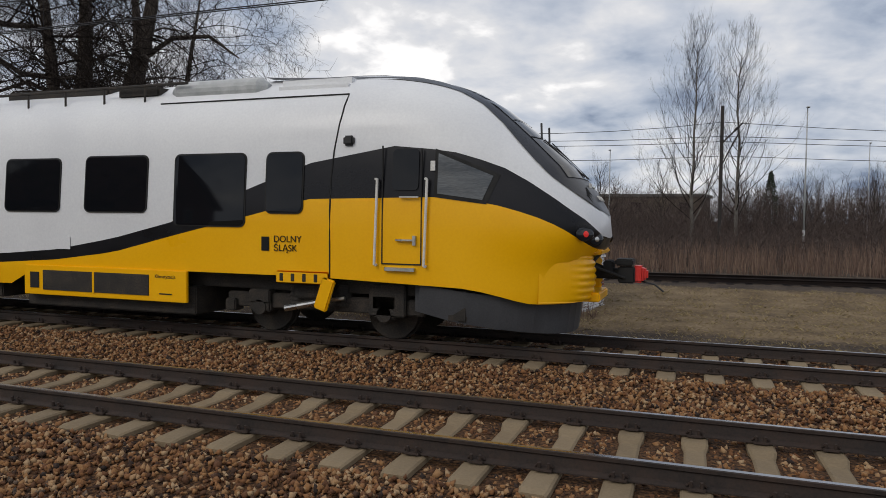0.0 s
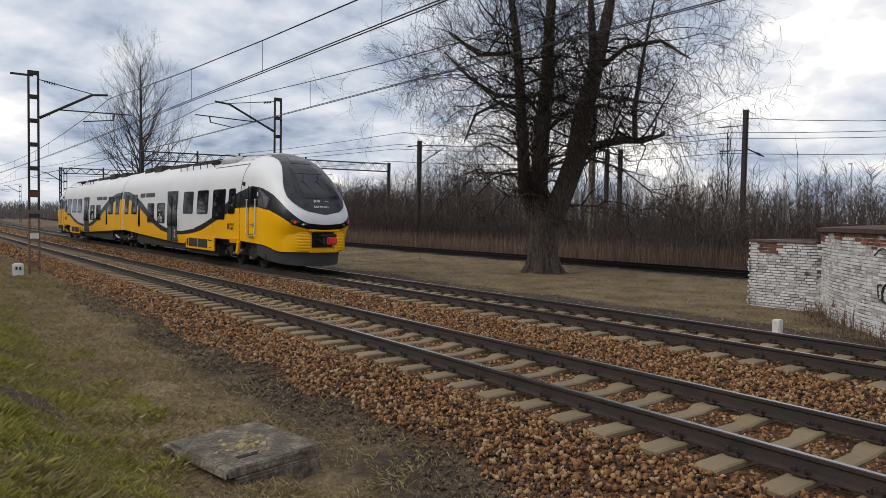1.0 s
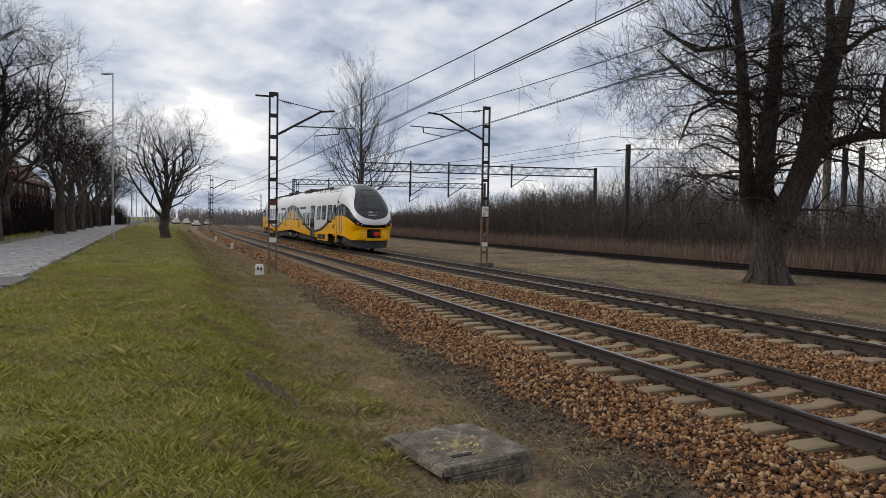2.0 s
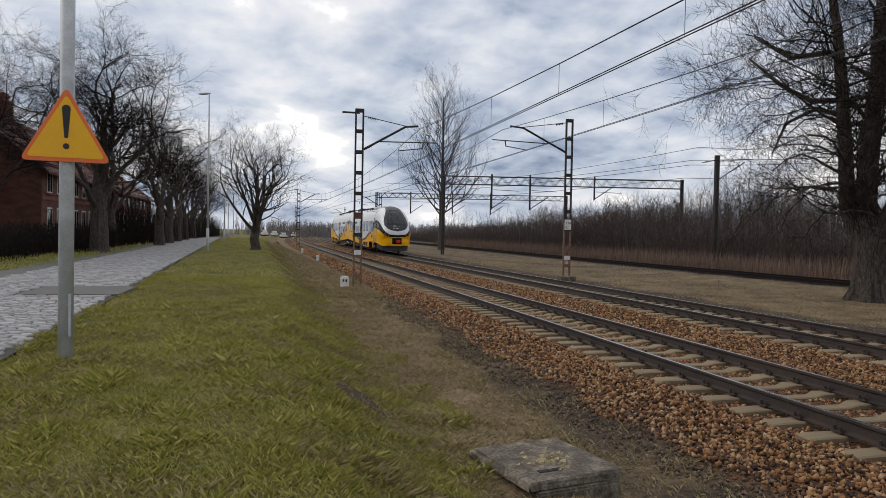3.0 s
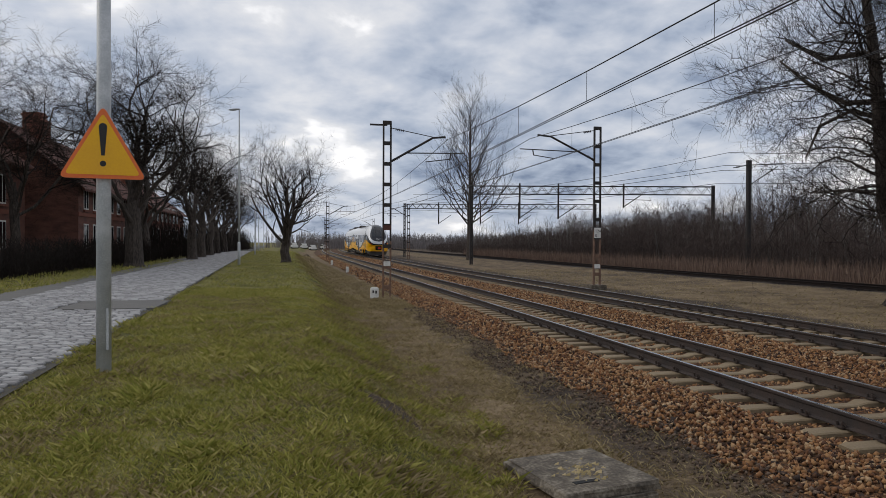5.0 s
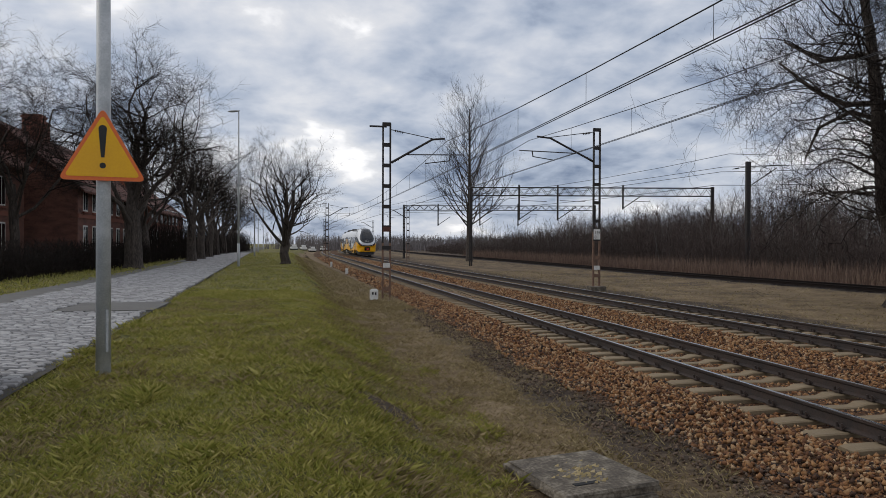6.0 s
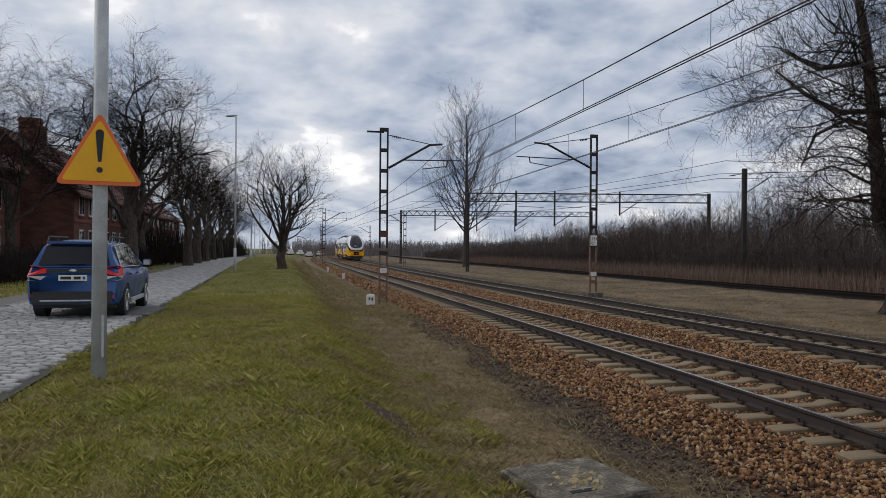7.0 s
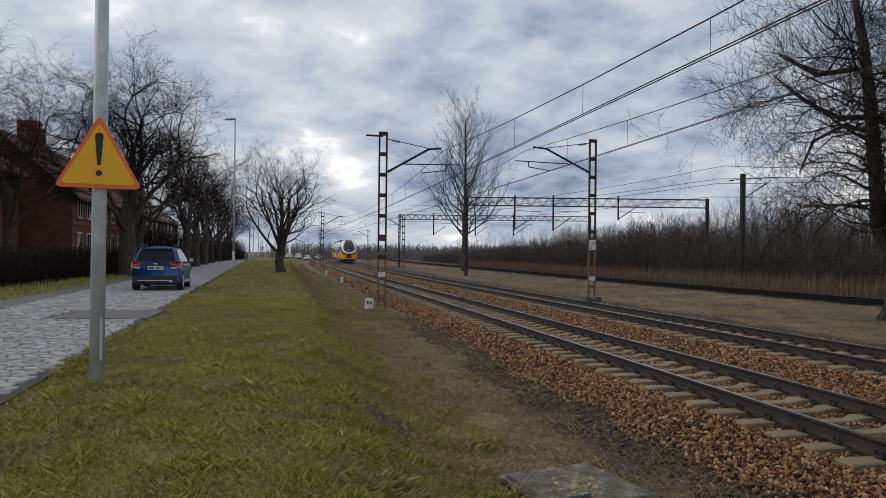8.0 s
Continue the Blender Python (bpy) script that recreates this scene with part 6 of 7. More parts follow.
def big_tree():
    """The old split-trunk tree between the tracks."""
    x, y = -22.6, 15.8
    z = -0.3
    top = tagged(empty("old_tree", x, y, z), "old bare tree with forked massive trunk", "tree", group="bare trees")
    w = Wood(21)
    rt = Vector((0.8, 0.6, 0))  # across the view, to the east
    up = Vector((0, 0, 1))

    def at(s, h, back=0.0):
        return rt * s + up * h + Vector((-0.6, 0.8, 0)) * back

    w.limb([at(0, -0.2), at(0, 0.25), at(0, 0.8), at(0.02, 1.8), at(0.0, 2.7), at(-0.05, 3.3)], [0.95, 0.78, 0.66, 0.60, 0.66, 0.5])
    for k in range(7):
        a = radians(51 * k)
        o = Vector((math.cos(a), math.sin(a), 0))
        w.limb([o * 0.95 + up * -0.1, o * 0.66 + up * 0.35, o * 0.45 + up * 1.2], [0.2, 0.2, 0.1])
    stems = [
        ([at(-0.15, 2.6), at(-0.25, 3.8), at(-0.2, 5.6), at(0.0, 8.0), at(0.05, 10.5), at(0.2, 14)], [0.46, 0.38, 0.34, 0.30, 0.24, 0.12]),
        ([at(0.3, 2.4), at(0.8, 3.6), at(1.3, 5.0), at(1.6, 7.0), at(2.2, 9.5), at(2.8, 13)], [0.52, 0.46, 0.44, 0.40, 0.30, 0.14]),
        ([at(-0.4, 2.6), at(-0.85, 3.6), at(-0.95, 5.4), at(-1.15, 8.0), at(-1.4, 10.5), at(-1.9, 13.5)], [0.36, 0.30, 0.26, 0.22, 0.17, 0.08]),
        ([at(1.35, 5.0), at(2.1, 5.55), at(3.1, 5.8), at(4.0, 5.75), at(4.9, 6.0)], [0.24, 0.19, 0.17, 0.14, 0.05]),
        ([at(3.7, 5.8), at(3.65, 7.0), at(3.9, 9.0), at(4.3, 11.5)], [0.12, 0.11, 0.08, 0.03]),
        ([at(1.75, 7.0), at(1.9, 9.5, 0.3), at(1.6, 13, 0.6)], [0.26, 0.2, 0.08]),
        ([at(-0.1, 6.6), at(-0.9, 7.7), at(-2.2, 7.8), at(-3.4, 8.6), at(-4.6, 9.8)], [0.16, 0.13, 0.11, 0.09, 0.04]),
        ([at(-0.1, 8.4), at(-1.6, 9.6), at(-3.0, 9.6), at(-4.4, 10.6)], [0.16, 0.12, 0.1, 0.04]),
        ([at(-0.9, 7.0), at(-2.0, 7.5), at(-3.1, 7.0), at(-3.6, 5.8)], [0.1, 0.09, 0.07, 0.03]),
        ([at(0.1, 6.3), at(1.0, 7.0), at(2.4, 7.2), at(3.6, 6.8)], [0.1, 0.08, 0.06, 0.03]),
        ([at(2.0, 8.6), at(3.2, 9.6), at(4.6, 9.8), at(5.8, 9.0)], [0.14, 0.11, 0.08, 0.03]),
    ]
    for pts, rad in stems:
        w.limb(pts, rad)
        for i in range(1, len(pts)):
            cnt = 6 if pts[i].z > 5.5 else 3
            for k in range(cnt):
                q = pts[i - 1].lerp(pts[i], w.rng.random())
                r0 = rad[i] * 0.32
                a = w.rng.uniform(0, 2 * math.pi)
                out = Vector((math.cos(a), math.sin(a), w.rng.uniform(-0.1, 0.7))).normalized()
                w.grow(q, out, w.rng.uniform(2.2, 4.4), max(0.018, min(0.06, r0)), 3, 0.03, 0.2, 58, (4, 6), 0.24, 0.55)
    for k in range(60):
        q = at(w.rng.uniform(-0.6, 0.3), w.rng.uniform(2.4, 3.6), w.rng.uniform(-0.6, -0.3))
        w.grow(q, Vector((w.rng.uniform(-1, 1), w.rng.uniform(-1, 0.2), 0.8)).normalized(), w.rng.uniform(0.5, 1.3), 0.012, 1, 0.2)
    w.finish(top)


def bare_tree(x, y, h, label, seed, trunk=0.3, clear=0.3, n=16, crown=3.0, up=0.2, bark="bark", twig="twig", depth=2, spread=48, lean=(0, 0), group="bare trees", forks=1, wob=0.16, fan=0.0):
    top = tagged(empty("bare_tree", x, y, land(x, y) - 0.15), label, "tree", group=group)
    w = Wood(seed)
    rng = w.rng
    for fk in range(forks):
        a = rng.uniform(0, 6.28) if forks < 3 else 6.28 * fk / forks + rng.uniform(-0.3, 0.3)
        o = Vector((math.cos(a), math.sin(a), 0)) * (0.0 if forks == 1 else trunk * 0.8)
        tilt = Vector((lean[0], lean[1], 0)) + (Vector((math.cos(a), math.sin(a), 0)) * fan * rng.uniform(0.5, 1.2))
        pts = [o * 0.6]
        for i in range(1, 8):
            k = i / 7
            pts.append(o + tilt * k * h * 0.25 + Vector((rng.gauss(0, 0.12 * k), rng.gauss(0, 0.12 * k), h * 0.93 * k)))
        rad = [trunk * 1.25] + [trunk * (1 - 0.93 * (i / 7) ** 0.9) + 0.012 for i in range(1, 8)]
        w.limb(pts, rad)
        for i in range(n // forks + 1):
            k = clear + (1 - clear) * (i + rng.random()) / (n // forks + 1)
            j = min(6, int(k * 7))
            q = pts[j].lerp(pts[j + 1], k * 7 - j)
            a = 2.4 * i + rng.random()
            l = crown * (1.15 - 0.75 * k) * rng.uniform(0.8, 1.2)
            d = Vector((math.cos(a), math.sin(a), 0.3 + 0.5 * k + up))
            w.grow(q, d.normalized(), l, max(0.025, rad[j] * 0.30), depth, up, 0.0, spread, (3, 5), wob, 0.58)
    w.finish(top, bark, twig)


def lime_tree(x, y, h, label, seed, trunk, limbs, depth=4, bole=0.24, kids=(5, 7), low=0.8, up=0.06, wob=0.2):
    """A roadside tree: a clear bole that parts into rising limbs, each dividing down to fine twigs."""
    top = tagged(empty("bare_tree", x, y, land(x, y) - 0.15), label, "tree", group="bare trees")
    w = Wood(seed)
    rng = w.rng
    hb = bole * h
    pts = [Vector((0, 0, 0)), Vector((0.02, 0.03, 0.4)), Vector((rng.gauss(0, 0.06), rng.gauss(0, 0.06), hb * 0.6)), Vector((rng.gauss(0, 0.1), rng.gauss(0, 0.1), hb)), Vector((rng.gauss(0, 0.2), rng.gauss(0, 0.2), hb * 1.5))]
    w.limb(pts, [trunk * 1.45, trunk * 1.08, trunk * 0.95, trunk * 0.9, trunk * 0.55])
    for i in range(limbs):
        k = i / limbs
        q = pts[2].lerp(pts[4], 0.25 + 0.75 * k)
        a = 2.4 * i + rng.uniform(-0.4, 0.4)
        d = Vector((math.cos(a), math.sin(a), rng.uniform(low, low + 0.4) + 1.6 * k)).normalized()
        w.grow(q, d, h * rng.uniform(0.40, 0.48), trunk * rng.uniform(0.30, 0.40), depth, up, 0.0, 60, kids, wob, 0.55)
    w.finish(top)


def woods():
    big_tree()
    bare_tree(-92, 16.2, 21.8, "tall slender bare poplar behind the old track", 5, 0.4, 0.2, 72, 6.4, 0.16, "bark", "twig", 3, 46, wob=0.13)
    lime_tree(-57.2, -7.0, 10.0, "bare many-stemmed tree on the verge", 6, 0.36, 13, bole=0.17, kids=(4, 5), low=0.95, up=0.10, wob=0.14)
    lime_tree(-45.0, -15.5, 12.9, "large bare roadside lime with spreading crown", 7, 0.5, 8, kids=(6, 8), low=1.0)
    lime_tree(-40.5, -20.3, 12.6, "bare tree with upturned twigs beside house", 8, 0.24, 7)
    lime_tree(-34.0, -20.4, 11.0, "bare garden tree with upturned twigs", 18, 0.2, 6)
    for i, (x, y, h) in enumerate(((-64, -14.9, 12.0), (-73, -15.3, 13), (-84, -15.8, 13), (-97, -16.4, 12.5), (-112, -16.9, 12.5), (-130, -17.6, 13), (-150, -18.2, 13), (-58, -17.4, 10))):
        lime_tree(x, y, h, "bare roadside tree with dense dark crown", 30 + i, 0.4, 6, 3 if i > 3 else 4)
    bare_tree(-0.2, 55.6, 17.5, "pale bare birch by the branch line", 50, 0.17, 0.12, 44, 4.6, 0.26, "birch", "twig", 3, 38, wob=0.12)
    bare_tree(3.2, 57.0, 17.0, "pale bare birch by the branch line", 51, 0.16, 0.14, 40, 4.4, 0.26, "birch", "twig", 3, 38, wob=0.12)
    bare_tree(-26.5, 36, 8.5, "thin bare sapling in scrub", 52, 0.1, 0.2, 16, 2.4, 0.35, depth=2)
    bare_tree(-36, 33, 8.0, "thin bare sapling in scrub", 53, 0.1, 0.2, 16, 2.4, 0.35, depth=2)
    for i, (x, y, h) in enumerate(((-12, 60, 8), (-8, 58, 7), (-3, 66, 7.5), (-16, 64, 7.5), (9, 62, 6), (15, 66, 6.5), (-20, 56, 7), (-25, 60, 8))):
        bare_tree(x, y, h, "bushy bare sapling on waste ground", 60 + i, 0.12, 0.12, 20, 2.8, 0.3, depth=2)
    # dark spruce far right
    for x, y, h in ((7.5, 76, 7.5),):
        top = tagged(empty("spruce", x, y, land(x, y)), "small dark green spruce on waste ground", "tree")
        bm = bmesh.new()
        tube(bm, (0, 0, 0), (0, 0, h), 0.15, 0.02, 6)
        part("trunk", bm, M["bark"], top)
        rng = random.Random(3)
        V, F = [], []
        for i in range(900):
            k = rng.random() ** 0.7
            r = (1 - k) * 2.0 * rng.uniform(0.3, 1) + 0.05
            a = rng.uniform(0, 6.28)
            p = Vector((r * math.cos(a), r * math.sin(a), 0.6 + k * (h - 0.6) - r * 0.25))
            s = 0.22
            n_ = len(V)
            V += [p, p + Vector((rng.uniform(-s, s), rng.uniform(-s, s), -s)), p + Vector((rng.uniform(-s, s), rng.uniform(-s, s), -s * 0.3))]
            F.append((n_, n_ + 1, n_ + 2))
        part("crown", from_lists("crown", V, F, mat("spruce_needles", [(0.012, 0.022, 0.012), (0.03, 0.045, 0.022)], 0.9, island=0.5)), None, top)


woods()


def stems_stuff(name, label, spots, material, seed, hmin, hmax, twigs, r0, category="scrub"):
    """Very many thin stems with side twigs, as one mesh."""
    rng = random.Random(seed)
    V, F = [], []

    def rod(a, b, r, r2):
        d = b - a
        s = d.orthogonal().normalized()
        t = d.cross(s).normalized()
        n = len(V)
        for p, q in ((a, r), (b, r2)):
            V.extend((p + s * q, p - s * q * 0.5 + t * q * 0.87, p - s * q * 0.5 - t * q * 0.87))
        F.extend(((n, n + 1, n + 4, n + 3), (n + 1, n + 2, n + 5, n + 4), (n + 2, n, n + 3, n + 5)))

    for x, y, k in spots(rng):
        z = land(x, y) - 0.1
        h = rng.uniform(hmin, hmax) * k
        p = Vector((x, y, z))
        m_ = p + Vector((rng.gauss(0, 0.08) * h, rng.gauss(0, 0.08) * h, h * 0.55))
        q = m_ + Vector((rng.gauss(0, 0.06) * h, rng.gauss(0, 0.06) * h, h * 0.45))
        r = r0 * rng.uniform(0.6, 1.3) * (0.6 + 0.4 * k)
        if twigs == 0:
            s = Vector((rng.uniform(-1, 1), rng.uniform(-1, 1), 0)).normalized() * r
            n = len(V)
            V.extend((p - s, p + s, m_ + s * 0.8, m_ - s * 0.8, q))
            F.extend(((n, n + 1, n + 2, n + 3), (n + 3, n + 2, n + 4)))
        else:
            rod(p, m_, r, r * 0.7)
            rod(m_, q, r * 0.7, r * 0.25)
        for i in range(twigs):
            u = rng.uniform(0.12, 1)
            b = p.lerp(m_, u * 1.8) if u < 0.55 else m_.lerp(q, (u - 0.55) / 0.45)
            l = h * rng.uniform(0.12, 0.3)
            d = Vector((rng.uniform(-1, 1), rng.uniform(-1, 1), rng.uniform(0.2, 1.4))).normalized()
            e = b + d * l
            s = d.orthogonal().normalized()
            s.rotate(Matrix.Rotation(rng.uniform(0, 3.14), 3, d))
            w = max(0.012, r * 0.5)
            n = len(V)
            V.extend((b - s * w, b + s * w, e))
            F.append((n, n + 1, n + 2))
    return tagged(new(name, from_lists(name, V, F, material)), label, category, kind="stuff")


def brush_spots(rng):
    for i in range(9000):
        x = rng.uniform(-190, -14)
        y0 = 27.5 + bend(x)
        d = rng.random() ** 1.4 * 40
        k = 0.45 + 0.55 * ease(0, 14, d)
        if -90 < x < -20:
            k *= 1.0 + 0.26 * ease(-90, -60, x)
        k *= 1 - 0.36 * ease(16, 3, -x - 1.12 * (y0 + d))
        if x < -90:
            k *= 1 - 0.45 * ease(-90, -150, x)
        yield x, y0 + d, k * (0.9 + 0.5 * noise.noise((x * 0.08, d * 0.1, 0)))


def low_spots(rng):
    for i in range(8600):
        x = rng.uniform(-34, 60)
        d = rng.random() ** 1.1 * 70
        yield x, 26.5 + d + 0.1 * max(0.0, x + 12) + (0.2 * x if x > 0 else 0), (0.42 + 0.8 * ease(12, 62, d) + 0.45 * ease(8, 45, d) * ease(-22, -8, x)) * (0.85 + 0.5 * noise.noise((x * 0.12, d * 0.1, 4)))


def far_spots(rng):
    for i in range(1800):
        x = -rng.uniform(180, 420)
        yield x, rng.uniform(-60, 90) + bend(x) * (1 if x > -400 else 0) * 0.3 - 20 + (60 if rng.random() < 0.5 and x > -300 else 0), 1.0


stems_stuff("scrub_wood", "dense leafless brown scrub wood behind the tracks", brush_spots, M["brush"], 71, 4.4, 8.0, 48, 0.022)
stems_stuff("low_scrub", "low leafless brown scrub on waste ground", low_spots, M["brush"], 72, 2.3, 4.6, 40, 0.022)
stems_stuff("reeds", "dry straw-coloured reeds along the old track", lambda rng: ((x, 23.0 + bend(x) + rng.random() ** 1.4 * (8 + 10 * ease(-30, -10, x)) + (0.2 * (x + 12) if x > -12 else 0), 0.6 + 0.5 * rng.random()) for x in (30 - 150 * rng.random() ** 1.25 for _ in range(46000))), M["straw"], 73, 0.6, 1.55, 0, 0.016, "reeds")


def sapling_spots(rng):
    for i in range(420):
        x = rng.uniform(-150, -20)
        yield x, 28.5 + bend(x) + rng.random() * 9, 0.7 + 0.3 * rng.random()


stems_stuff("pale_saplings", "thin pale birch saplings in the scrub", sapling_spots, M["birch"], 78, 4.0, 7.0, 14, 0.03, "saplings")


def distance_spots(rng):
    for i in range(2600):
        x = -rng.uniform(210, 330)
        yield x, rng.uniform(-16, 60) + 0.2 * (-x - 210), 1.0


# The far stems carry painted haze instead of real air between.
stems_stuff("far_wood", "dim leafless wood closing the view, haze painted into its colour", distance_spots, M["haze"], 74, 2.6, 5.2, 9, 0.11, "woodland")
stems_stuff("hedge", "dark leafless hedge before brick houses", lambda rng: ((rng.uniform(-60, -26), -17.4 - 0.02 * rng.random() + rng.gauss(0, 0.55), 1.0) for _ in range(2600)), M["twig"], 75, 0.8, 1.7, 9, 0.014, "hedge")
stems_stuff("garden_brush", "dark tangle of shrubs under roadside trees", lambda rng: ((rng.uniform(-170, -60), -18.2 + rng.gauss(0, 1.0), 1.0) for _ in range(2400)), M["twig"], 76, 1.5, 4.2, 6, 0.03, "shrubs")


HUT_FOOT = [(-9.3, 12.3), (-7.5, 9.8), (-5.6, 8.3), (-4.6, 8.1), (-3.4, 9.5), (-2.4, 11.6)]


def foot_spots(rng):
    for i in range(900):
        k = rng.random() * 4.999
        (x0, y0), (x1, y1) = HUT_FOOT[int(k)], HUT_FOOT[int(k) + 1]
        f = k - int(k)
        yield x0 + (x1 - x0) * f + rng.gauss(0, 0.25), y0 + (y1 - y0) * f - abs(rng.gauss(0, 0.3)), 0.5 + rng.random()


stems_stuff("dead_weeds", "dead brown weeds at the foot of the hut", foot_spots, M["straw"], 77, 0.15, 0.45, 3, 0.008, "weeds")


# ---- ballast and grass, past counting ----
def scatter_mesh(name, base_v, base_f, pos, scale, rot, material, jitter=0.0, seed=1):
    """Copies of a small shape at many places, as one mesh."""
    rs = np.random.RandomState(seed)
    bv = np.array(base_v, dtype=np.float32)
    n, k = len(pos), len(bv)
    v = np.repeat(bv[None], n, 0)
    if jitter:
        v = v * (1 + rs.uniform(-jitter, jitter, (n, k, 1)).astype(np.float32)) + rs.uniform(-jitter, jitter, (n, k, 3)).astype(np.float32) * 0.4
    v = v * scale[:, None, :]
    c, s = np.cos(rot), np.sin(rot)
    for a, b, ang in ((1, 2, rot[:, 0]), (0, 2, rot[:, 1]), (0, 1, rot[:, 2])):
        c, s = np.cos(ang)[:, None], np.sin(ang)[:, None]
        p, q = v[:, :, a].copy(), v[:, :, b].copy()
        v[:, :, a], v[:, :, b] = c * p - s * q, s * p + c * q
    v = v + pos[:, None, :]
    fv = np.array(base_f, dtype=np.int32)
    loops = (fv[None] + (np.arange(n) * k)[:, None, None]).reshape(-1)
    per = fv.shape[1]
    me = bpy.data.meshes.new(name)
    me.vertices.add(n * k)
    me.vertices.foreach_set("co", v.astype(np.float32).ravel())
    me.loops.add(len(loops))
    me.loops.foreach_set("vertex_index", loops.astype(np.int32))
    me.polygons.add(len(loops) // per)
    me.polygons.foreach_set("loop_start", np.arange(0, len(loops), per, dtype=np.int32))
    me.polygons.foreach_set("loop_total", np.full(len(loops) // per, per, dtype=np.int32))
    me.update(calc_edges=True)
    me.validate()
    me.materials.append(material)
    return me


STONE_V = [(-1.15, -0.2, 0.1), (0.1, -1.1, -0.25), (1.1, 0.25, 0.2), (-0.1, 1.15, 0.0), (0.25, 0.1, 1.1), (-0.2, -0.1, -1.1)]
STONE_F = [(0, 1, 4), (1, 2, 4), (2, 3, 4), (3, 0, 4), (1, 0, 5), (2, 1, 5), (3, 2, 5), (0, 3, 5)]


def clear_of_track(x, y, yc, first):
    """True where no sleeper or rail lies."""
    k = (x - first) / 0.6
    on_sleeper = (np.abs(k - np.round(k)) * 0.6 < 0.15) & (np.abs(y - yc) < 1.27)
    on_rail = np.abs(np.abs(y - yc) - 0.7525) < 0.09
    return ~(on_sleeper | on_rail)


def ballast():
    rs = np.random.RandomState(5)
    for name, x0, x1, num, size, material, y0, y1, label in (
        ("ballast", -14.0, 5.0, 90000, 0.026, "stone", -2.05, 7.2, "angular rust-brown ballast stones round the tracks"),
        ("ballast", -40.0, -14.0, 56000, 0.031, "stone", -1.9, 7.2, "angular rust-brown ballast stones round the tracks"),
        ("ballast", -120.0, -40.0, 40000, 0.055, "stone", -1.9, 7.2, "distant rust-brown ballast along the curve"),
        ("sooty_gravel", -26.0, 5.0, 9000, 0.02, "stone_dark", -2.75, -1.4, "scattered dark gravel below the ballast"),
    ):
        x, y = rs.uniform(x0, x1, num), rs.uniform(y0, y1, num)
        edge = 0.35 * np.array([noise.noise((a * 0.7, b * 0.7, 5)) for a, b in zip(x, y)])
        swing = np.interp(x, *BEND)
        keep = clear_of_track(x, y, Y1, 0.02) & clear_of_track(x, y, Y2, 0.25)
        if material == "stone":
            keep &= y > -1.75 + edge
        else:
            keep &= y > -2.35 + 1.6 * edge
        x, y, swing = x[keep], y[keep], swing[keep]
        z = np.array([land(a, b) for a, b in zip(x, y + swing)])
        inside = (np.abs(y - Y1) < 1.25) | (np.abs(y - Y2) < 1.25)
        z = z + rs.uniform(-0.005, 0.035, len(x)) - np.where(inside, 0.028, 0.0)
        sc = size * rs.uniform(0.55, 1.35, (len(x), 1)) * rs.uniform(0.7, 1.25, (len(x), 3))
        pos = np.stack([x, y + swing, z], 1)
        me = scatter_mesh(name, STONE_V, STONE_F, pos.astype(np.float32), sc.astype(np.float32), rs.uniform(-3.1, 3.1, (len(x), 3)), M[material], 0.42, 7)
        tagged(new(name, me), label, "gravel", kind="stuff")


ballast()


def blades(name, num, region, size, material, label, seed, keep=None, flat=0.0, slim=1.0):
    rs = np.random.RandomState(seed)
    u, w = rs.uniform(0, 1, num), rs.uniform(0, 1, num)
    x0, x1, y0, y1 = region
    x = x1 - (x1 - x0) * u ** 1.7
    y = y0 + (y1 - y0) * w
    pick = np.array([keep(a, b, c) for a, b, c in zip(x, y, rs.uniform(0, 1, num))]) if keep else np.ones(num, bool)
    x, y = x[pick], y[pick]
    z = np.array([land(a, b) for a, b in zip(x, y)]) - 0.01
    n = len(x)
    tuft = np.array([0.65 + 0.8 * max(0.0, noise.noise((a * 1.6, b * 1.6, 4)) + 0.25) for a, b in zip(x, y)])
    far = 1 + 0.05 * np.maximum(0, -x - 5)
    sc = np.stack([size * 0.02 * slim * far * rs.uniform(0.7, 1.4, n), size * rs.uniform(0.6, 1.2, n) * tuft, size * rs.uniform(0.4, 1.3, n) * tuft * (1 - flat)], 1)
    base = [(-1, 0, 0), (1, 0, 0), (0.6, 0.3, 0.6), (0, 1, 1)]
    rot = np.stack([rs.uniform(-0.3, 0.3, n), rs.uniform(-0.4, 0.4, n), rs.uniform(-3.14, 3.14, n)], 1)
    me = scatter_mesh(name, base, [(0, 1, 2), (0, 2, 3)], np.stack([x, y, z], 1).astype(np.float32), sc.astype(np.float32), rot, M[material], 0.1, seed)
    tagged(new(name, me), label, "grass", kind="stuff")


def on_verge(x, y, r):
    if (x + 9.05) ** 2 / 0.34 + (y + 4.98 - 0.2 * (x + 9.05)) ** 2 / 0.05 < 1 + 0.8 * r:
        return False
    return y > road_right(x) - 0.1 + 0.2 * r and cover(x, y)[0] > 0.12 + 0.8 * r


def on_slope(x, y, r):
    c = cover(x, y)
    if -7.9 < x < -6.6 and -4.0 < y < -2.75:
        return False
    return c[0] < 0.9 and c[2] < 0.4 and r < 0.95 - 0.75 * c[1]


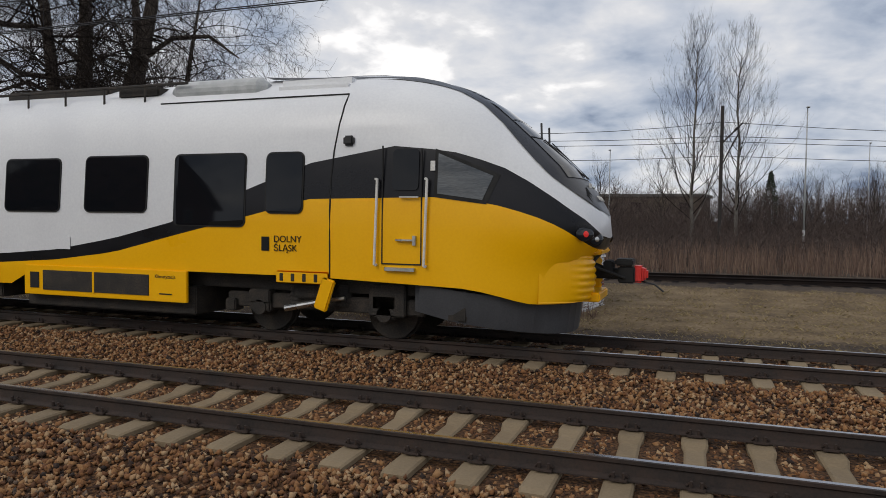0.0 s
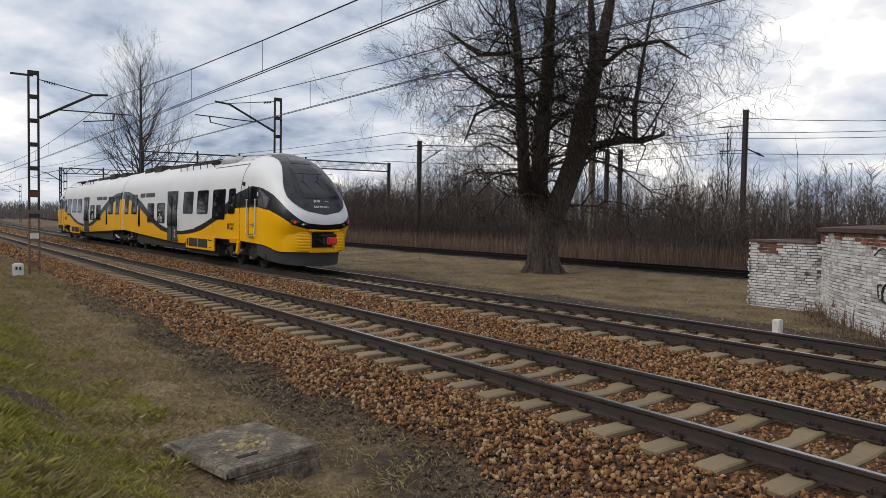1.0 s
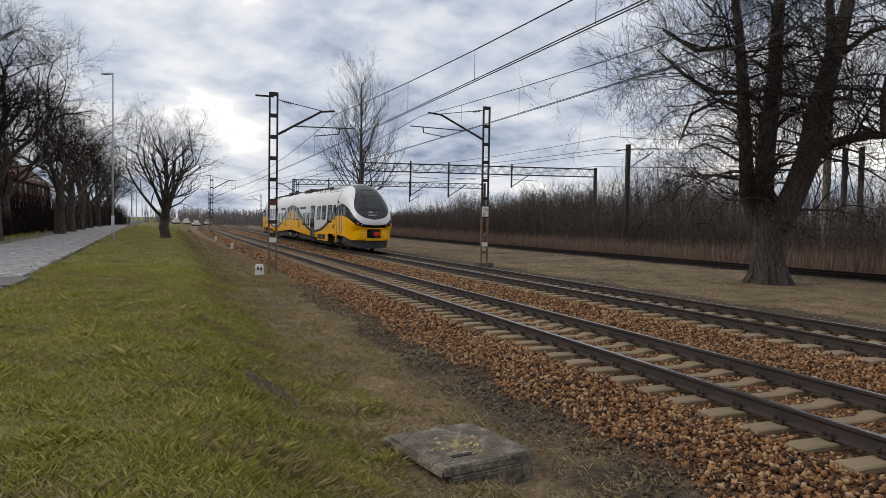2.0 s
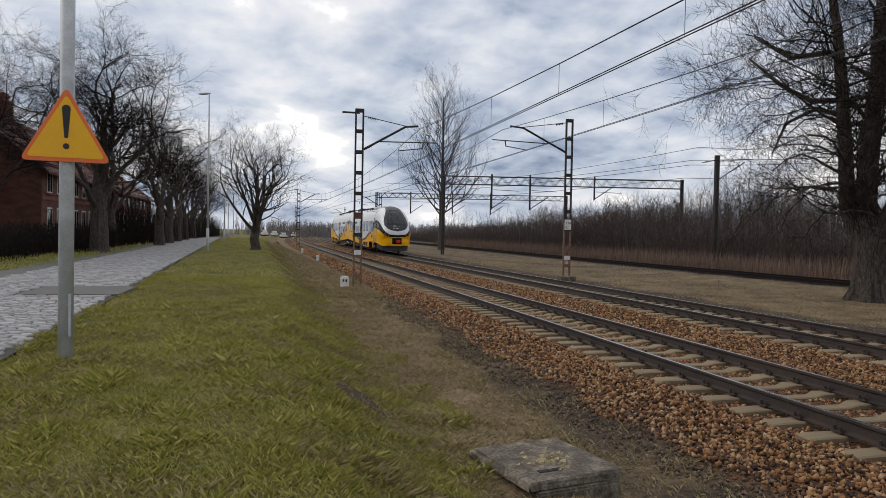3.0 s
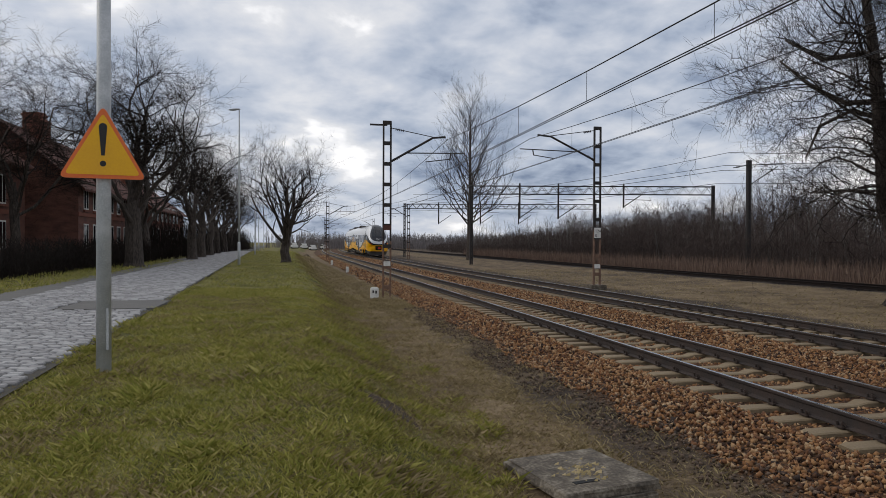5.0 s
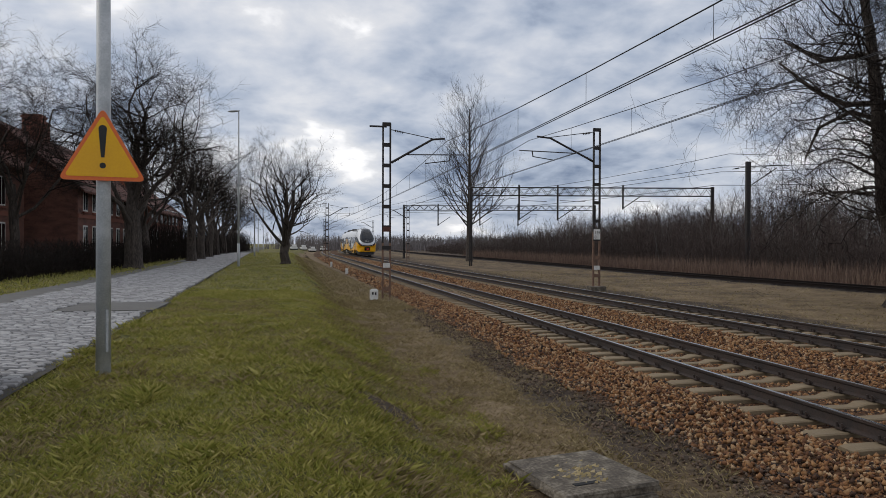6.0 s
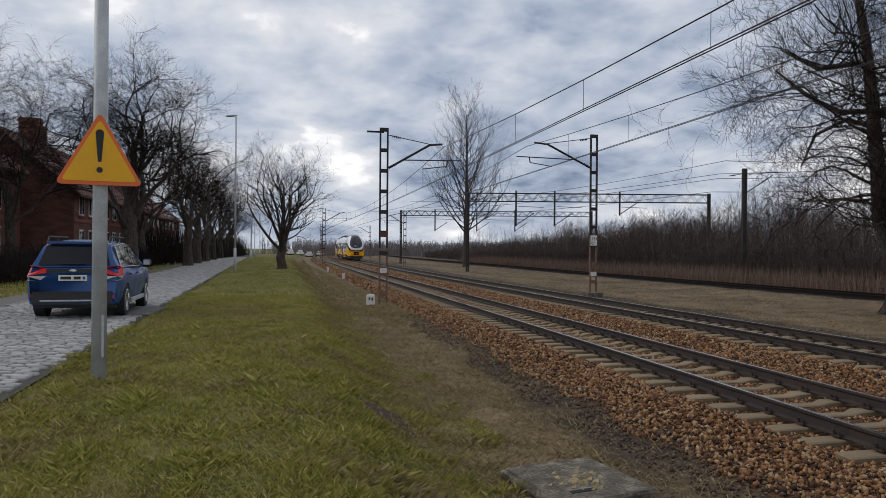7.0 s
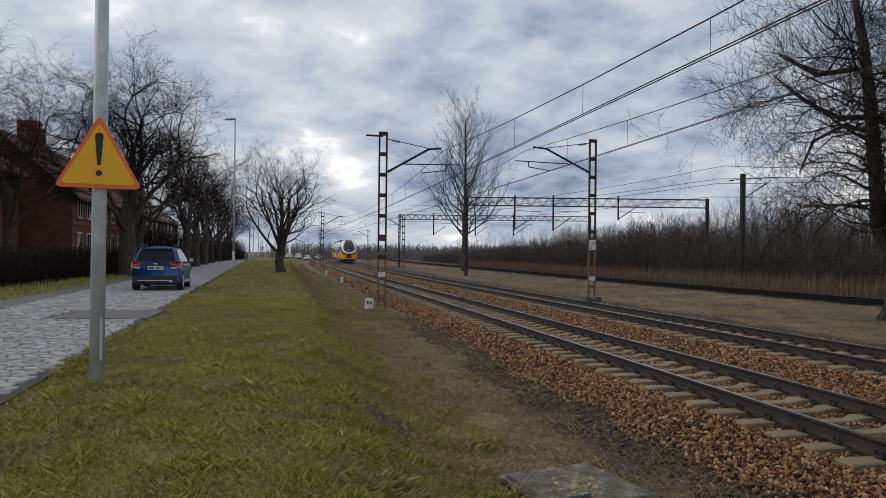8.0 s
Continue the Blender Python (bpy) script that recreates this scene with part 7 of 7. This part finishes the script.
blades("grass", 300000, (-26, -1.0, -9.6, -2.8), 0.06, "grass", "short green turf with yellowed blades", 31, on_verge)
blades("grass", 40000, (-1.5, 5.0, -9.6, -2.8), 0.06, "grass", "short green turf with yellowed blades", 38, on_verge)
blades("grass", 60000, (-130, -22, -13.5, -3.4), 0.085, "grass", "short green turf far along the verge", 32, on_verge)
blades("dry_grass", 110000, (-30, 0.5, -5.6, -1.7), 0.075, "drygrass", "dead straw-coloured grass below the ballast", 33, on_slope, 0.2)
blades("dry_grass", 60000, (-120, -26, -6.4, -1.6), 0.11, "drygrass", "dead straw-coloured grass along the curve", 39, lambda x, y, r: on_slope(x, y - bend(x), r), 0.2)


def in_tuft(x, y, r):
    return noise.noise((x * 2.3, y * 2.3, 11)) > 0.12 + 0.3 * r and on_verge(x, y, 0.6 * r)


blades("grass", 240000, (-16, -1.0, -9.4, -3.6), 0.125, "grass", "longer arching blades in loose tufts", 36, in_tuft, 0.25, 0.34)
blades("dry_grass", 130000, (-22, -1.0, -9.4, -3.4), 0.10, "drygrass", "yellowed straw blades among the turf", 40, lambda x, y, r: noise.noise((x * 0.9, y * 0.9, 21)) > -0.15 + 0.5 * r and on_verge(x, y, 0.5 * r), 0.35, 0.4)
blades("dry_grass", 20000, (-14, 0.5, -6.5, -2.3), 0.16, "drygrass", "long dead stalks lying on the slope", 37, lambda x, y, r: cover(x, y)[2] < 0.3 and (on_slope(x, y, r) or r < 0.2), 0.75, 0.4)
blades("dry_grass", 46000, (-60, 10, 7.6, 18.6), 0.10, "drygrass", "dead short grass between the tracks", 34, lambda x, y, r: True, 0.4)
blades("grass", 9000, (-60, -16, -17.5, -14.2), 0.12, "grass", "grass strip before the hedge", 35)
setts(ROAD)

# ---- what moves ----
def motions():
    # place of the last car's nose along the track, and its speed, against time
    dist = [(0.0, -1.19), (0.5, -11.6), (1.0, -22.0), (1.5, -32.1), (2.0, -42.0), (2.5, -51.6), (3.0, -60.7), (3.5, -69.5), (4.0, -78.0), (4.5, -85.6), (5.0, -92.6), (5.5, -99.2), (6.0, -105.4), (6.5, -111.5), (7.0, -117.4), (7.5, -123.1), (8.0, -128.6)]

    def on_track(x):
        a = x - 1.0
        return math.degrees(math.atan2(bend(x) - bend(a), 1.0))

    last, fore = [], []
    for t, x in dist:
        for rows, near, turn in ((last, x, 0), (fore, x - 43.75, 180)):
            mid = near - 11 if turn == 0 else near + 11
            rows.append((t, pose(near, Y2 + bend(near), Z2 + 0.172 + rise(mid), 0, 0, turn + on_track(mid))))
    walk(CARS[0], last)
    walk(CARS[1], fore)

    def rear(t):
        return -10.6 - 10.9 * (t - 6.5) if t < 6.5 else interp(t, [(6.5, -10.6), (7.0, -16.7), (7.5, -22.7), (8.0, -28.8)])

    def driven(t):
        x = rear(t)
        return pose(x, road_right(x) - 1.32, road_z(x - 2) + 0.02, 0, 0, 180 + math.degrees(math.atan(0.0425)))

    walk(CAR, [(t, driven(t)) for t in (0.0, 1.5, 3.0, 4.5, 6.0, 6.5, 7.0, 7.5, 8.0)])
    for child in CAR.children:
        if child.name.startswith("wheel"):
            c = Vector((0.88 if min(v.co.x for v in child.data.vertices) < 2 else 3.55, 0, 0.345))
            turn = 10.95 / 0.345
            walk(child, [(f / 30, Matrix.Translation(c) @ Matrix.Rotation(turn * f / 30, 4, "Y") @ Matrix.Translation(-c)) for f in range(241)])


motions()
